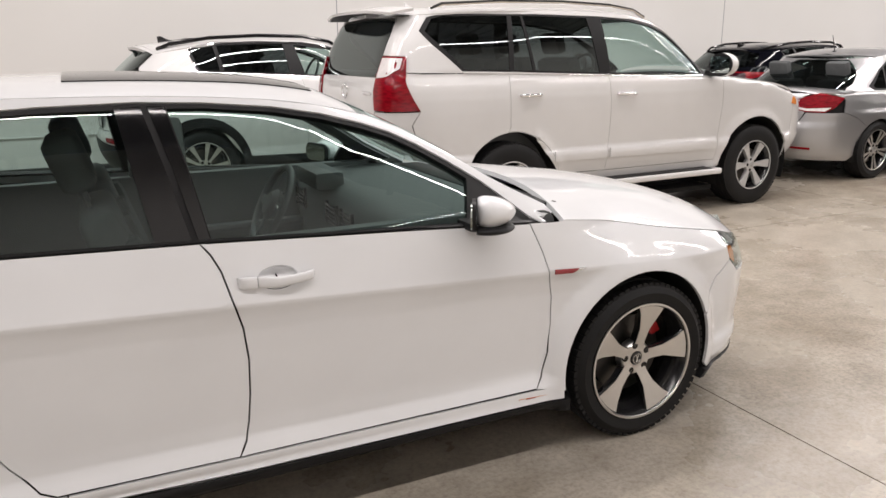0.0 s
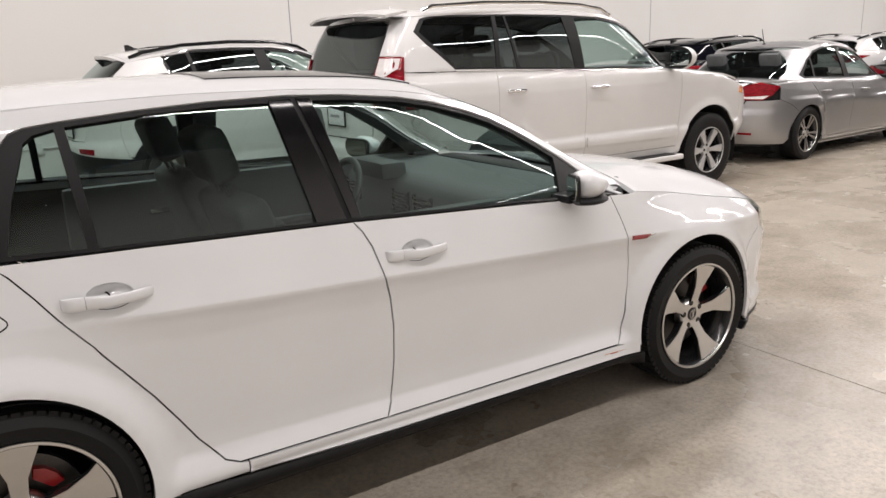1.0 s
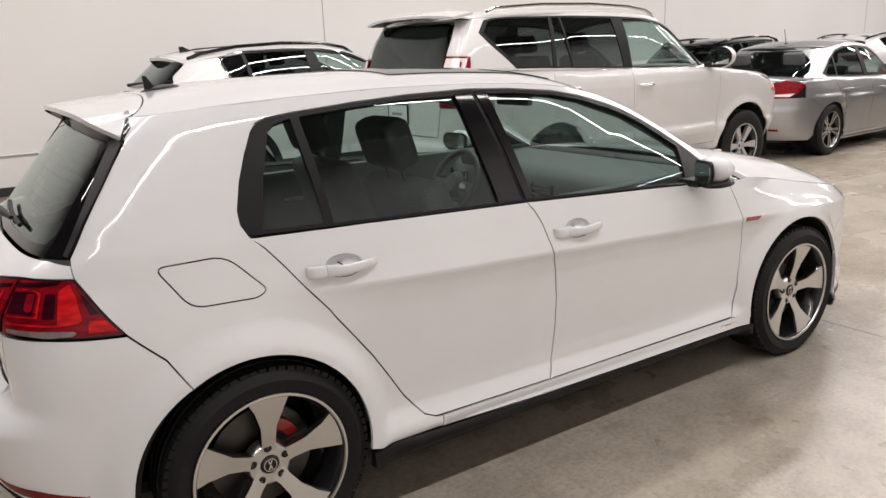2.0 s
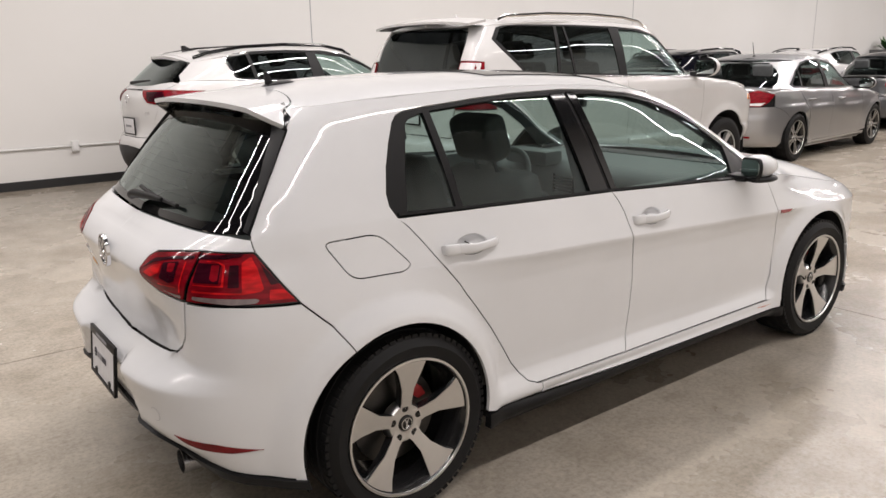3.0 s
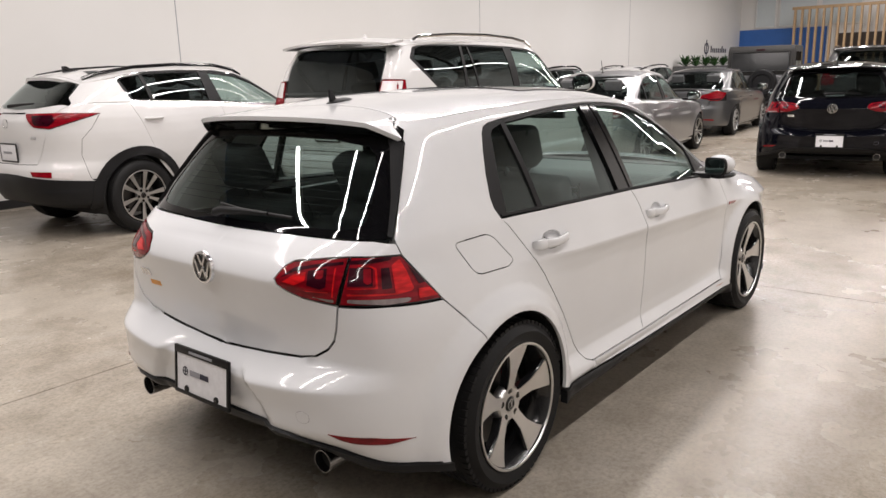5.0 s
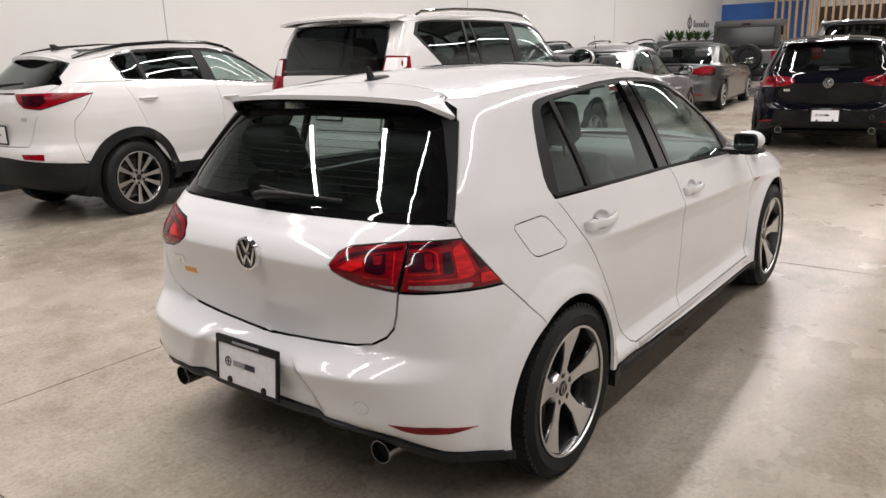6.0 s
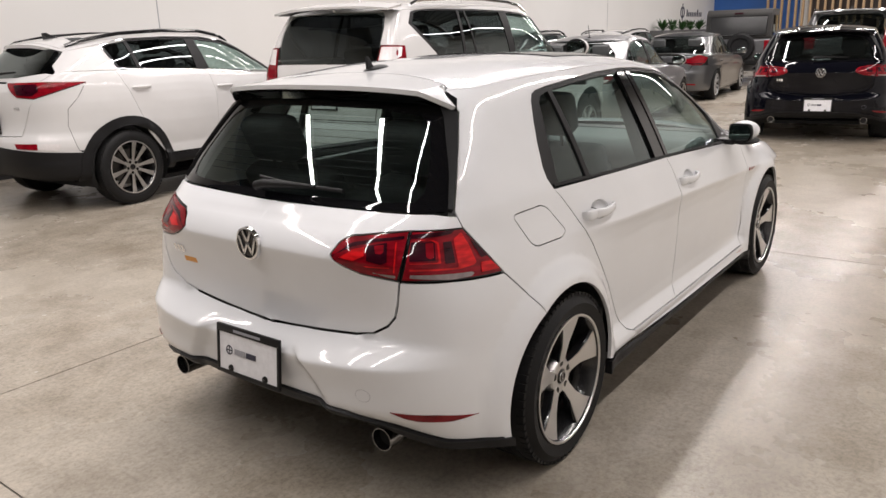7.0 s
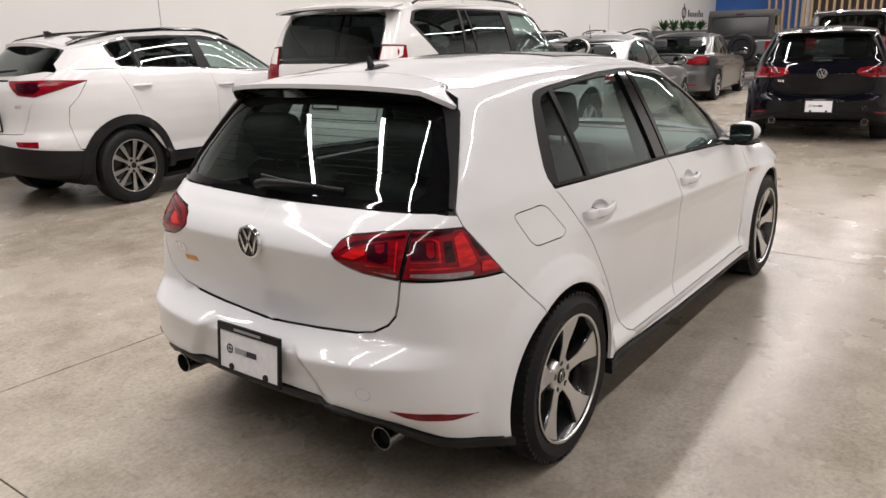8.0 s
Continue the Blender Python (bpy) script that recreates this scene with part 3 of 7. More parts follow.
    b = HatchBody(2.631, side, 0.044, rear_x, rear_n, front_x, lambda z: 3.1 + 0 * z, belt, cabin_w, cabin_front, rail, roof, taper=taper, cabin_h=0.37,
                     pinch=curve((-0.7, -0.085), (-0.42, -0.048), (-0.25, -0.018), (-0.05, -0.002), (0.2, 0.0), (0.4, 0.0)))
    b.side_rear, b.corner_x, b.lip = side_rear, corner_x, 0.880
    return b


def crossover_body():
    belt = line((-1.4, 1.29), (-0.1, 1.272), (0.9, 1.230), (1.15, 1.212), (2.0, 1.155), (2.4, 1.10), (2.8, 1.03), (3.1, 0.94), (3.4, 0.82), (4.4, 0.75))
    side = line((0.24, 0.78), (0.30, 0.86), (0.34, 0.89), (0.44, 0.885), (0.445, 0.872), (0.52, 0.868), (0.60, 0.878), (0.75, 0.892), (0.88, 0.896), (0.95, 0.895), (1.03, 0.888), (1.10, 0.876), (1.17, 0.855), (1.21, 0.838), (1.3, 0.80))
    rear_x = curve((0.24, -0.66), (0.34, -0.80), (0.48, -0.875), (0.60, -0.895), (0.68, -0.885), (0.74, -0.85), (0.85, -0.83), (1.0, -0.835), (1.10, -0.825), (1.16, -0.79), (1.20, -0.745),
                   (1.30, -0.635), (1.42, -0.50), (1.52, -0.38), (1.62, -0.28))
    rear_n = curve((0.24, 3.0), (0.6, 2.9), (0.75, 2.7), (1.05, 2.7), (1.2, 3.0), (1.35, 3.4), (1.6, 3.6))
    front_x = curve((0.24, 3.35), (0.4, 3.50), (0.6, 3.55), (0.8, 3.48), (1.0, 3.25))
    cabin_front = curve((1.0, 2.85), (1.1, 2.66), (1.2, 2.45), (1.4, 2.0), (1.52, 1.78), (1.6, 1.6), (1.7, 1.4))
    rail = curve((-0.7, 1.36), (-0.4, 1.44), (0.0, 1.515), (0.4, 1.555), (0.9, 1.57), (1.3, 1.555), (1.7, 1.46), (2.1, 1.26), (2.4, 1.06), (2.6, 0.97))
    roof = curve((-0.55, 1.52), (-0.3, 1.558), (0.0, 1.59), (0.5, 1.617), (1.0, 1.622), (1.5, 1.59), (1.8, 1.50), (2.3, 1.24), (2.7, 1.05))
    cabin_w = curve((0.0, 0.815), (0.5, 0.755), (1.0, 0.67), (1.3, 0.60))
    return Body(2.67, side, 0.03, rear_x, rear_n, front_x, lambda z: 2.8 + 0 * z, belt, cabin_w, cabin_front, rail, roof, arch=0.40, hub=0.358, flare=0.02)


def big_suv_body():
    belt = line((-1.4, 1.335), (0.0, 1.315), (1.1, 1.275), (2.1, 1.25), (2.4, 1.225), (3.0, 1.16), (3.4, 1.07), (3.7, 0.95), (4.4, 0.88))
    side = line((0.36, 0.80), (0.42, 0.865), (0.50, 0.88), (0.58, 0.90), (0.60, 0.905), (0.66, 0.905), (0.68, 0.888), (0.80, 0.895), (1.0, 0.905), (1.13, 0.907), (1.18, 0.902), (1.24, 0.89), (1.285, 0.868), (1.36, 0.85))
    rear_x = curve((0.36, -0.98), (0.45, -1.10), (0.60, -1.15), (0.72, -1.14), (0.78, -1.10), (0.95, -1.09), (1.15, -1.08), (1.25, -1.065), (1.40, -1.02), (1.55, -0.965), (1.68, -0.90), (1.75, -0.86), (1.9, -0.78))
    rear_n = curve((0.36, 5.0), (0.7, 6.0), (1.0, 9.0), (1.25, 10.0), (1.5, 10.0), (1.7, 9.0), (1.9, 8.0))
    front_x = curve((0.36, 3.52), (0.5, 3.76), (0.7, 3.84), (0.9, 3.82), (1.05, 3.68), (1.2, 3.2))
    cabin_front = curve((1.15, 2.75), (1.22, 2.62), (1.4, 2.36), (1.6, 2.04), (1.72, 1.82), (1.8, 1.6), (1.9, 1.4))
    rail = curve((-1.0, 1.72), (-0.9, 1.735), (-0.5, 1.77), (0.0, 1.79), (0.6, 1.795), (1.2, 1.775), (1.55, 1.72), (1.9, 1.56), (2.3, 1.28), (2.5, 1.16))
    roof = curve((-1.0, 1.80), (-0.85, 1.81), (-0.5, 1.83), (0.0, 1.845), (0.8, 1.85), (1.4, 1.82), (1.75, 1.74), (2.1, 1.52), (2.5, 1.27), (2.8, 1.15))
    cabin_w = curve((0.0, 0.865), (0.5, 0.82), (1.0, 0.735), (1.3, 0.66))
    return Body(2.79, side, 0.005, rear_x, rear_n, front_x, lambda z: 3.0 + 0 * z, belt, cabin_w, cabin_front, rail, roof, arch=0.47, hub=0.383, flare=0.02, xf=2.75)


def sedan_body(high=0.0):
    """A saloon: the ring ends at the boot lid, and goes on above it as the cabin."""
    belt = line((-1.4, 0.955), (-0.6, 0.955), (0.2, 0.945), (1.1, 0.915), (2.1, 0.885), (2.4, 0.86), (2.8, 0.80), (3.1, 0.73), (3.3, 0.67), (4.4, 0.6))
    side = line((0.16, 0.75), (0.20, 0.83), (0.28, 0.845), (0.40, 0.85), (0.55, 0.862), (0.66, 0.87), (0.70, 0.868), (0.715, 0.858), (0.80, 0.848), (0.88, 0.83), (0.92, 0.812), (1.0, 0.79))
    rear_x = curve((0.16, -0.80), (0.30, -0.94), (0.45, -0.975), (0.58, -0.97), (0.66, -0.94), (0.80, -0.925), (0.90, -0.92), (0.94, -0.90), (0.953, -0.87), (0.957, -0.42), (0.97, -0.40), (1.05, -0.28), (1.15, -0.10), (1.25, 0.10), (1.33, 0.20), (1.40, 0.215))
    rear_n = curve((0.16, 3.2), (0.5, 3.2), (0.9, 3.4), (1.0, 4.0), (1.2, 4.5), (1.4, 4.5))
    front_x = curve((0.16, 3.34), (0.3, 3.46), (0.5, 3.50), (0.65, 3.42), (0.8, 3.15), (0.9, 2.9))
    cabin_front = curve((0.86, 2.75), (0.92, 2.55), (1.05, 2.28), (1.2, 1.95), (1.32, 1.65), (1.40, 1.45), (1.46, 1.3))
    rail = curve((-0.6, 0.97), (-0.45, 1.0), (-0.2, 1.13), (0.05, 1.255), (0.3, 1.325), (0.7, 1.36), (1.1, 1.345), (1.45, 1.26), (1.85, 1.09), (2.15, 0.93), (2.3, 0.89))
    roof = curve((-0.5, 0.985), (-0.3, 1.075), (0.0, 1.245), (0.25, 1.35), (0.6, 1.41), (1.0, 1.415), (1.35, 1.37), (1.8, 1.18), (2.2, 1.02), (2.5, 0.91))
    cabin_w = curve((0.0, 0.80), (0.5, 0.73), (1.0, 0.625), (1.3, 0.55))
    return Body(2.67, side, 0.03, rear_x, rear_n, front_x, lambda z: 2.7 + 0 * z, belt, cabin_w, cabin_front, rail, roof, xm=0.35, arch=0.345, hub=0.318, flare=0.014)


# ---- the hall ----
WALL_Y, BACK_X, FAR_X, NEAR_Y = 7.75, -20.0, 29.0, -5.0


def setting(name, bm, material, label, category, parent=None, smooth=0):
    ob = part(name, bm, material, parent, "", smooth)
    return tagged(ob, label, category, kind="structure")


bm = bmesh.new()
xs = [BACK_X, -14.7, -10.24, -5.77, -1.3, 3.17, 7.64, 12.11, 16.58, 21.05, 25.5, FAR_X]
ys = [NEAR_Y, -2.93, 1.53, 6.0, WALL_Y]
box(bm, BACK_X - 0.2, FAR_X + 0.2, NEAR_Y - 0.2, WALL_Y + 0.2, -0.2, -0.006)
floor = setting("floor", bm, JOINT, "polished grey concrete floor slab with saw-cut joints", "floor")
for i in range(len(xs) - 1):
    for j in range(len(ys) - 1):
        bm = bmesh.new()
        box(bm, xs[i] + 0.0035, xs[i + 1] - 0.0035, ys[j] + 0.0035, ys[j + 1] - 0.0035, -0.006, 0.0)
        part("slab", bm, CONCRETE, floor, smooth=0)

bm = bmesh.new()
box(bm, BACK_X, FAR_X, WALL_Y, WALL_Y + 0.2, 0, CEILING)
wall_north = setting("wall_north", bm, WALL, "smooth white painted wall of tall panels", "wall")
bm = bmesh.new()
box(bm, BACK_X, FAR_X, NEAR_Y - 0.2, NEAR_Y, 0, CEILING)
setting("wall_south", bm, WALL, "plain white painted wall", "wall")
bm = bmesh.new()
box(bm, BACK_X - 0.2, BACK_X, NEAR_Y - 0.2, WALL_Y + 0.2, 0, CEILING)
setting("wall_west", bm, GREY_WALL, "plain dark grey painted wall", "wall")
bm = bmesh.new()
box(bm, FAR_X, FAR_X + 0.2, NEAR_Y - 0.2, WALL_Y + 0.2, 0, CEILING)
setting("wall_east", bm, WALL, "white painted end wall", "wall")
for k, sx in enumerate((-3.2, 4.24, 11.65, 19.1)):
    bm = bmesh.new()
    box(bm, sx - 0.006, sx + 0.006, WALL_Y - 0.003, WALL_Y + 0.001, 0.1, CEILING)
    part("panel_joint", bm, GREY_INK, wall_north, smooth=0)
bm = bmesh.new()
box(bm, BACK_X, FAR_X, WALL_Y - 0.014, WALL_Y, 0, 0.11, bevel=0.003)
setting("baseboard", bm, BASEBOARD, "black baseboard along the white wall", "baseboard")

# ribbed steel deck over open joists
bm = bmesh.new()
n = 150
prof = []
for i in range(n):
    x = BACK_X + (FAR_X - BACK_X) * i / n
    w = (FAR_X - BACK_X) / n
    prof += [(x, 0), (x + w * 0.3, 0), (x + w * 0.42, 0.05), (x + w * 0.88, 0.05)]
prof.append((FAR_X, 0))
lo = [bm.verts.new((x, NEAR_Y, CEILING + z)) for x, z in prof]
hi = [bm.verts.new((x, WALL_Y, CEILING + z)) for x, z in prof]
for i in range(len(prof) - 1):
    bm.faces.new((lo[i], hi[i], hi[i + 1], lo[i + 1]))
for jx in np.arange(BACK_X + 1, FAR_X, 2.4):
    box(bm, jx - 0.05, jx + 0.05, NEAR_Y, WALL_Y, CEILING - 0.32, CEILING - 0.26)
    box(bm, jx - 0.05, jx + 0.05, NEAR_Y, WALL_Y, CEILING - 0.06, CEILING)
setting("ceiling", bm, DECK, "ribbed steel roof deck on open joists", "ceiling")

for strip_y, sx0, sx1 in [(y, -4.8, 26.0) for y in STRIPS]:
    bm = bmesh.new()
    box(bm, sx0, sx1, strip_y - 0.06, strip_y + 0.06, STRIP_Z, STRIP_Z + 0.06, bevel=0.006)
    fixture = tagged(part("ceiling_light", bm, FIXTURE, None, "", 0), "long white LED strip light hanging from the ceiling", "ceiling light", "rows of strip lights")
    for hx in np.arange(BACK_X + 1, sx1, 4.8):
        if hx > sx0:
            bm = bmesh.new()
            tube(bm, [(hx, strip_y, STRIP_Z + 0.05), (hx, strip_y, CEILING - 0.28)], 0.006, 6)
            part("hanger", bm, STEEL, fixture)

# conduit with outlet boxes on the wall
bm = bmesh.new()
tube(bm, [(BACK_X, WALL_Y - 0.02, 0.50), (FAR_X - 6, WALL_Y - 0.02, 0.50)], 0.012, 8)
conduit = tagged(part("conduit", bm, WHITE_TRIM), "white painted conduit pipe along the wall", "conduit")
for ox in (-4.3, 0.78, 6.9, 13.0):
    bm = bmesh.new()
    box(bm, ox - 0.045, ox + 0.045, WALL_Y - 0.055, WALL_Y, 0.43, 0.56, bevel=0.005)
    ob = tagged(part("outlet_box", bm, WHITE_TRIM), "white metal outlet box on the wall conduit", "outlet", "outlet boxes on the wall")
    bm = bmesh.new()
    box(bm, ox - 0.03, ox + 0.03, WALL_Y - 0.060, WALL_Y - 0.055, 0.445, 0.545, bevel=0.002)
    part("cover", bm, FIXTURE, ob)


# ---- parts that all cars share ----
WHEELS = {}


def wheel(parent, x, y, z, radius, rim, width, style, turn=0.0, out=-1, caliper=None):
    """A wheel with tyre, rim, spokes, hub and brake; out: -1 faces -y."""
    m = pose(x, y, z) @ (pose(0, 0, 0) if out < 0 else pose(0, 0, 0, 0, 0, 180))
    key = (radius, rim, width, style["spokes"], turn)
    if key in WHEELS:
        made = copy_thing(WHEELS[key], m)
        made.parent = parent
        return made
    root = new("wheel", None)
    root.parent = parent
    root.matrix_basis = m
    WHEELS[key] = root
    w = width
    # outer side at y = 0 and inwards positive
    bm = bmesh.new()
    lathe(bm, [(rim - 0.004, 0.012), (rim + 0.006, 0.002), (rim + 0.016, -0.002), (rim + (radius - rim) * 0.55, -0.008), (radius - 0.022, 0.004), (radius - 0.008, 0.016), (radius - 0.002, 0.03),
               (radius, w * 0.5), (radius - 0.002, w - 0.03), (radius - 0.022, w - 0.004), (rim + 0.03, w + 0.006), (rim - 0.004, w - 0.012)], segments=64)
    # tread blocks and grooves
    n = 68
    for i in range(n):
        a = 2 * math.pi * i / n
        for y0, y1 in ((0.012, 0.040), (w - 0.040, w - 0.012)):
            corners = []
            for r in (radius - 0.014, radius + 0.0010):
                for yy, t in ((y0, -0.033), (y1, -0.033), (y1, 0.033), (y0, 0.033)):
                    corners.append(bm.verts.new((r * math.cos(a + t), yy, r * math.sin(a + t))))
            for f in ((4, 5, 6, 7), (0, 1, 5, 4), (1, 2, 6, 5), (2, 3, 7, 6), (3, 0, 4, 7)):
                bm.faces.new([corners[k] for k in f])
    bmesh.ops.recalc_face_normals(bm, faces=bm.faces)
    for y0 in (w * 0.30, w * 0.47, w * 0.64):
        lathe(bm, [(radius - 0.004, y0), (radius + 0.0028, y0 + 0.001), (radius + 0.0028, y0 + w * 0.125), (radius - 0.004, y0 + w * 0.126)], segments=64)
    part("tyre", bm, RUBBER, root, "black rubber tyre with tread blocks", 35)
    bm = bmesh.new()
    lathe(bm, [(rim + 0.002, 0.002), (rim - 0.006, 0.000), (rim - 0.010, 0.004), (rim - 0.018, 0.03), (rim - 0.035, 0.06), (rim - 0.035, w - 0.02), (rim, w)], segments=64)
    part("rim", bm, style["barrel"], root, "dark wheel barrel")
    bm = bmesh.new()
    lathe(bm, [(rim + 0.003, 0.0015), (rim + 0.0025, -0.0035), (rim - 0.005, -0.004), (rim - 0.0075, 0.001)], segments=64, closed=True)
    part("rim_lip", bm, style["face"], root, "bright machined rim edge")
    bm = bmesh.new()
    lathe(bm, [(0.02, 0.105), (rim * 0.68, 0.105), (rim * 0.68, 0.125), (0.02, 0.125)], segments=40)
    part("brake_disc", bm, DISC, root)
    if caliper:
        bm = bmesh.new()
        pts = [(rim * k * caliper * math.cos(a), rim * k * caliper * math.sin(a)) for k, a in [(0.97, 0.10), (1.0, 0.35), (1.0, 0.62), (0.95, 0.85), (0.72, 0.80), (0.69, 0.5), (0.72, 0.15)]]
        prism(bm, pts, 0.080, 0.13, Matrix.Rotation(radians(-22), 4, "Y"), 0.006)
        part("brake_caliper", bm, RED_PAINT, root, "red brake caliper")
    style["spokes"](root, rim, radians(turn), style)
    bm = bmesh.new()
    dish = style.get("dish", 0.0)
    lathe(bm, [(0.001, 0.016 + dish), (0.024, 0.017 + dish), (0.0275, 0.020 + dish), (0.0275, 0.060)], segments=24)
    cap = part("centre_cap", bm, style["cap"], root)
    bm = bmesh.new()
    lathe(bm, [(0.021, 0.0165 + dish), (0.021, 0.0145 + dish), (0.0185, 0.0145 + dish), (0.0185, 0.0165 + dish)], segments=24, closed=True)
    for a in (-0.35, 0.35):
        box(bm, -0.0016, 0.0016, 0.0145 + dish, 0.017 + dish, -0.016, 0.016, Matrix.Rotation(a, 4, "Y"))
    part("emblem", bm, CHROME, cap)
    for i in range(5):
        a = 2 * math.pi * (i + 0.5) / 5 + radians(turn)
        bm = bmesh.new()
        lathe(bm, [(0.001, 0.0185), (0.0118, 0.0185), (0.0142, 0.0205), (0.0142, 0.03)], segments=12, centre=(0.0545 * math.cos(a), dish, 0.0545 * math.sin(a)))
        part("lug_bolt", bm, BLACK_GLOSS, root)
    return root


def spoke_mesh(root, outline, y_rim, y_hub, rim, angle, face, side, thick=0.03):
    """One spoke: a bright machined face over a dark side."""
    n = len(outline)

    def depth(x, z):
        return y_hub + (y_rim - y_hub) * min(1, max(0, (math.hypot(x, z) - 0.05) / (rim - 0.06)))
    m = Matrix.Rotation(angle, 4, "Y")
    bm = bmesh.new()
    top = [bm.verts.new(m @ Vector((x, depth(x, z), z))) for x, z in outline]
    bm.faces.new(top)
    low = [bm.verts.new(m @ Vector((x, depth(x, z) + 0.003, z))) for x, z in outline]
    for i in range(n):
        j = (i + 1) % n
        bm.faces.new((top[i], low[i], low[j], top[j]))
    bmesh.ops.triangulate(bm, faces=[f for f in bm.faces if len(f.verts) > 4])
    bmesh.ops.recalc_face_normals(bm, faces=bm.faces)
    ob = part("spoke", bm, face, root, "machined alloy spoke face", 30)
    bm = bmesh.new()
    top = [bm.verts.new(m @ Vector((x, depth(x, z) + 0.003, z))) for x, z in outline]
    wide = [(x, z * 1.10) for x, z in outline]
    mid = [bm.verts.new(m @ Vector((x, depth(x, z) + 0.010, z))) for x, z in wide]
    low = [bm.verts.new(m @ Vector((x, depth(x, z) + 0.010 + thick, z * 0.85))) for x, z in outline]
    for a, b in ((top, mid), (mid, low)):
        for i in range(n):
            j = (i + 1) % n
            bm.faces.new((a[i], b[i], b[j], a[j]))
    bm.faces.new(low)
    bmesh.ops.triangulate(bm, faces=[f for f in bm.faces if len(f.verts) > 4])
    bmesh.ops.recalc_face_normals(bm, faces=bm.faces)
    part("spoke_side", bm, side, ob, "", 30)


def five_spokes(root, rim, turn, style):
    """Five broad blades that widen and lean towards the rim."""
    r = rim - 0.004
    outline = [(0.030, -0.026), (0.075, -0.021), (0.125, -0.024), (r * 0.80, -0.046), (r * 0.965, -0.060), (r * 0.985, -0.030), (r * 0.995, 0.0), (r * 0.985, 0.040), (r * 0.96, 0.066),
               (r * 0.80, 0.044), (0.125, 0.024), (0.075, 0.021), (0.030, 0.026)]
    for i in range(5):
        spoke_mesh(root, outline, 0.006, 0.022 + style["dish"], rim, turn + 2 * math.pi * i / 5, style["face"], style["side"])
    bm = bmesh.new()
    d = style["dish"]
    lathe(bm, [(0.027, 0.030 + d), (0.030, 0.021 + d), (0.062, 0.021 + d), (0.070, 0.030 + d), (0.072, 0.06 + d)], segments=40)
    part("hub", bm, style["face"], root, "machined alloy wheel hub")


def many_spokes(count, spread, width=0.016):
    def made(root, rim, turn, style):
        r = rim - 0.004
        outline = [(0.03, -0.014), (0.10, -width * 0.8), (r * 0.97, -width * 1.5), (r * 0.985, 0), (r * 0.97, width * 1.5), (0.10, width * 0.8), (0.03, 0.014)]
        for i in range(count):
            for d in ((-spread, spread) if spread else (0,)):
                spoke_mesh(root, outline, 0.008, 0.024, rim, turn + 2 * math.pi * i / count + d, style["face"], style["side"])
        bm = bmesh.new()
        lathe(bm, [(0.027, 0.030), (0.030, 0.022), (0.066, 0.023), (0.074, 0.034), (0.076, 0.06)], segments=32)
        part("hub", bm, style["face"], root)
    return made


def liner(parent, x, z, radius, y0, y1):
    """The dark inside of a wheel arch."""
    bm = bmesh.new()
    n = 24
    rows = []
    for y in (y0, y1):
        rows.append([bm.verts.new((x + radius * math.cos(a), y, z + radius * math.sin(a))) for a in [math.radians(-20 + 220 * i / n) for i in range(n + 1)]])
    for i in range(n):
        bm.faces.new((rows[0][i], rows[0][i + 1], rows[1][i + 1], rows[1][i]))
    bm.faces.new(rows[1])
    part("wheel_arch_liner", bm, GAP, parent)


def roof_sheet(body, x0, x1, bow=0.0, power=2.6):
    """The roof between the rails as a function of u (along) and v (across)."""
    def f(u, v):
        k = 1 - 2 * v
        xe = x0 + bow * k**2
        x = xe + (x1 - xe) * u
        zr = body.rail(x)
        y = -body.y_at(x, zr) * k
        # a round shoulder and then the crown
        z = zr + (body.roof(x) - zr) * (1 - np.abs(k) ** power)
        return x, y, z
    return f


def lettering(text, size, depth, material, parent, m, label="", align="CENTER"):
    data = bpy.data.curves.new("lettering", "FONT")
    data.body, data.size, data.extrude, data.align_x, data.align_y = text, size, depth, align, "CENTER"
    tmp = bpy.data.objects.new("lettering", data)
    scene.collection.objects.link(tmp)
    me = bpy.data.meshes.new_from_object(tmp.evaluated_get(bpy.context.evaluated_depsgraph_get()))
    bpy.data.objects.remove(tmp)
    me.materials.clear()
    me.materials.append(material)
    ob = new("lettering", me)
    ob.parent, ob.matrix_basis = parent, m
    if label:
        tagged(ob, label)
    return ob


HERO_WHEEL = dict(dish=0.018, face=MACHINED, side=ALLOY_DARK, barrel=ALLOY_DARK, cap=BLACK_GLOSS, spokes=five_spokes)


def car_root(name, label, category, m):
    root = new(name, None)
    root.matrix_basis = m
    return tagged(root, label, category, "cars in the hall")


def shell(body, parent, x0=0.0, top=None, arch=0.37):
    """The dark inside that shows in the gaps, and the floor pan."""
    b = body
    w = b.wheelbase
    outline = [(b.middle() + 0.02, 0.30), (b.middle() + 0.02, 0.90)]
    outline += [(s, min(float(b.belt(s)) - 0.03, 0.90 if s < -0.2 else 9.0)) for s in np.linspace(b.middle() + 0.3, w + 1.2, 24)] + [(w + 1.2, 0.3)]
    outline += [(b.s_at(w + 0.42, 0.25), 0.26)] + b.arc(w, arch, -5, 185, 24) + b.arc(0, arch, -5, 185, 24) + [(b.s_at(-0.42, 0.25), 0.26)]
    panel("inner_shell", b, outline, GAP, parent, lift=-0.028, step=0.07, depth=0.0, gap=0)
    bm = bmesh.new()
    box(bm, -0.36, w + 0.75, -0.56, 0.56, 0.20, 0.24)
    box(bm, 0.42, w - 0.42, -0.78, 0.78, 0.17, 0.21)
    part("floor_pan", bm, GAP, parent, smooth=0)


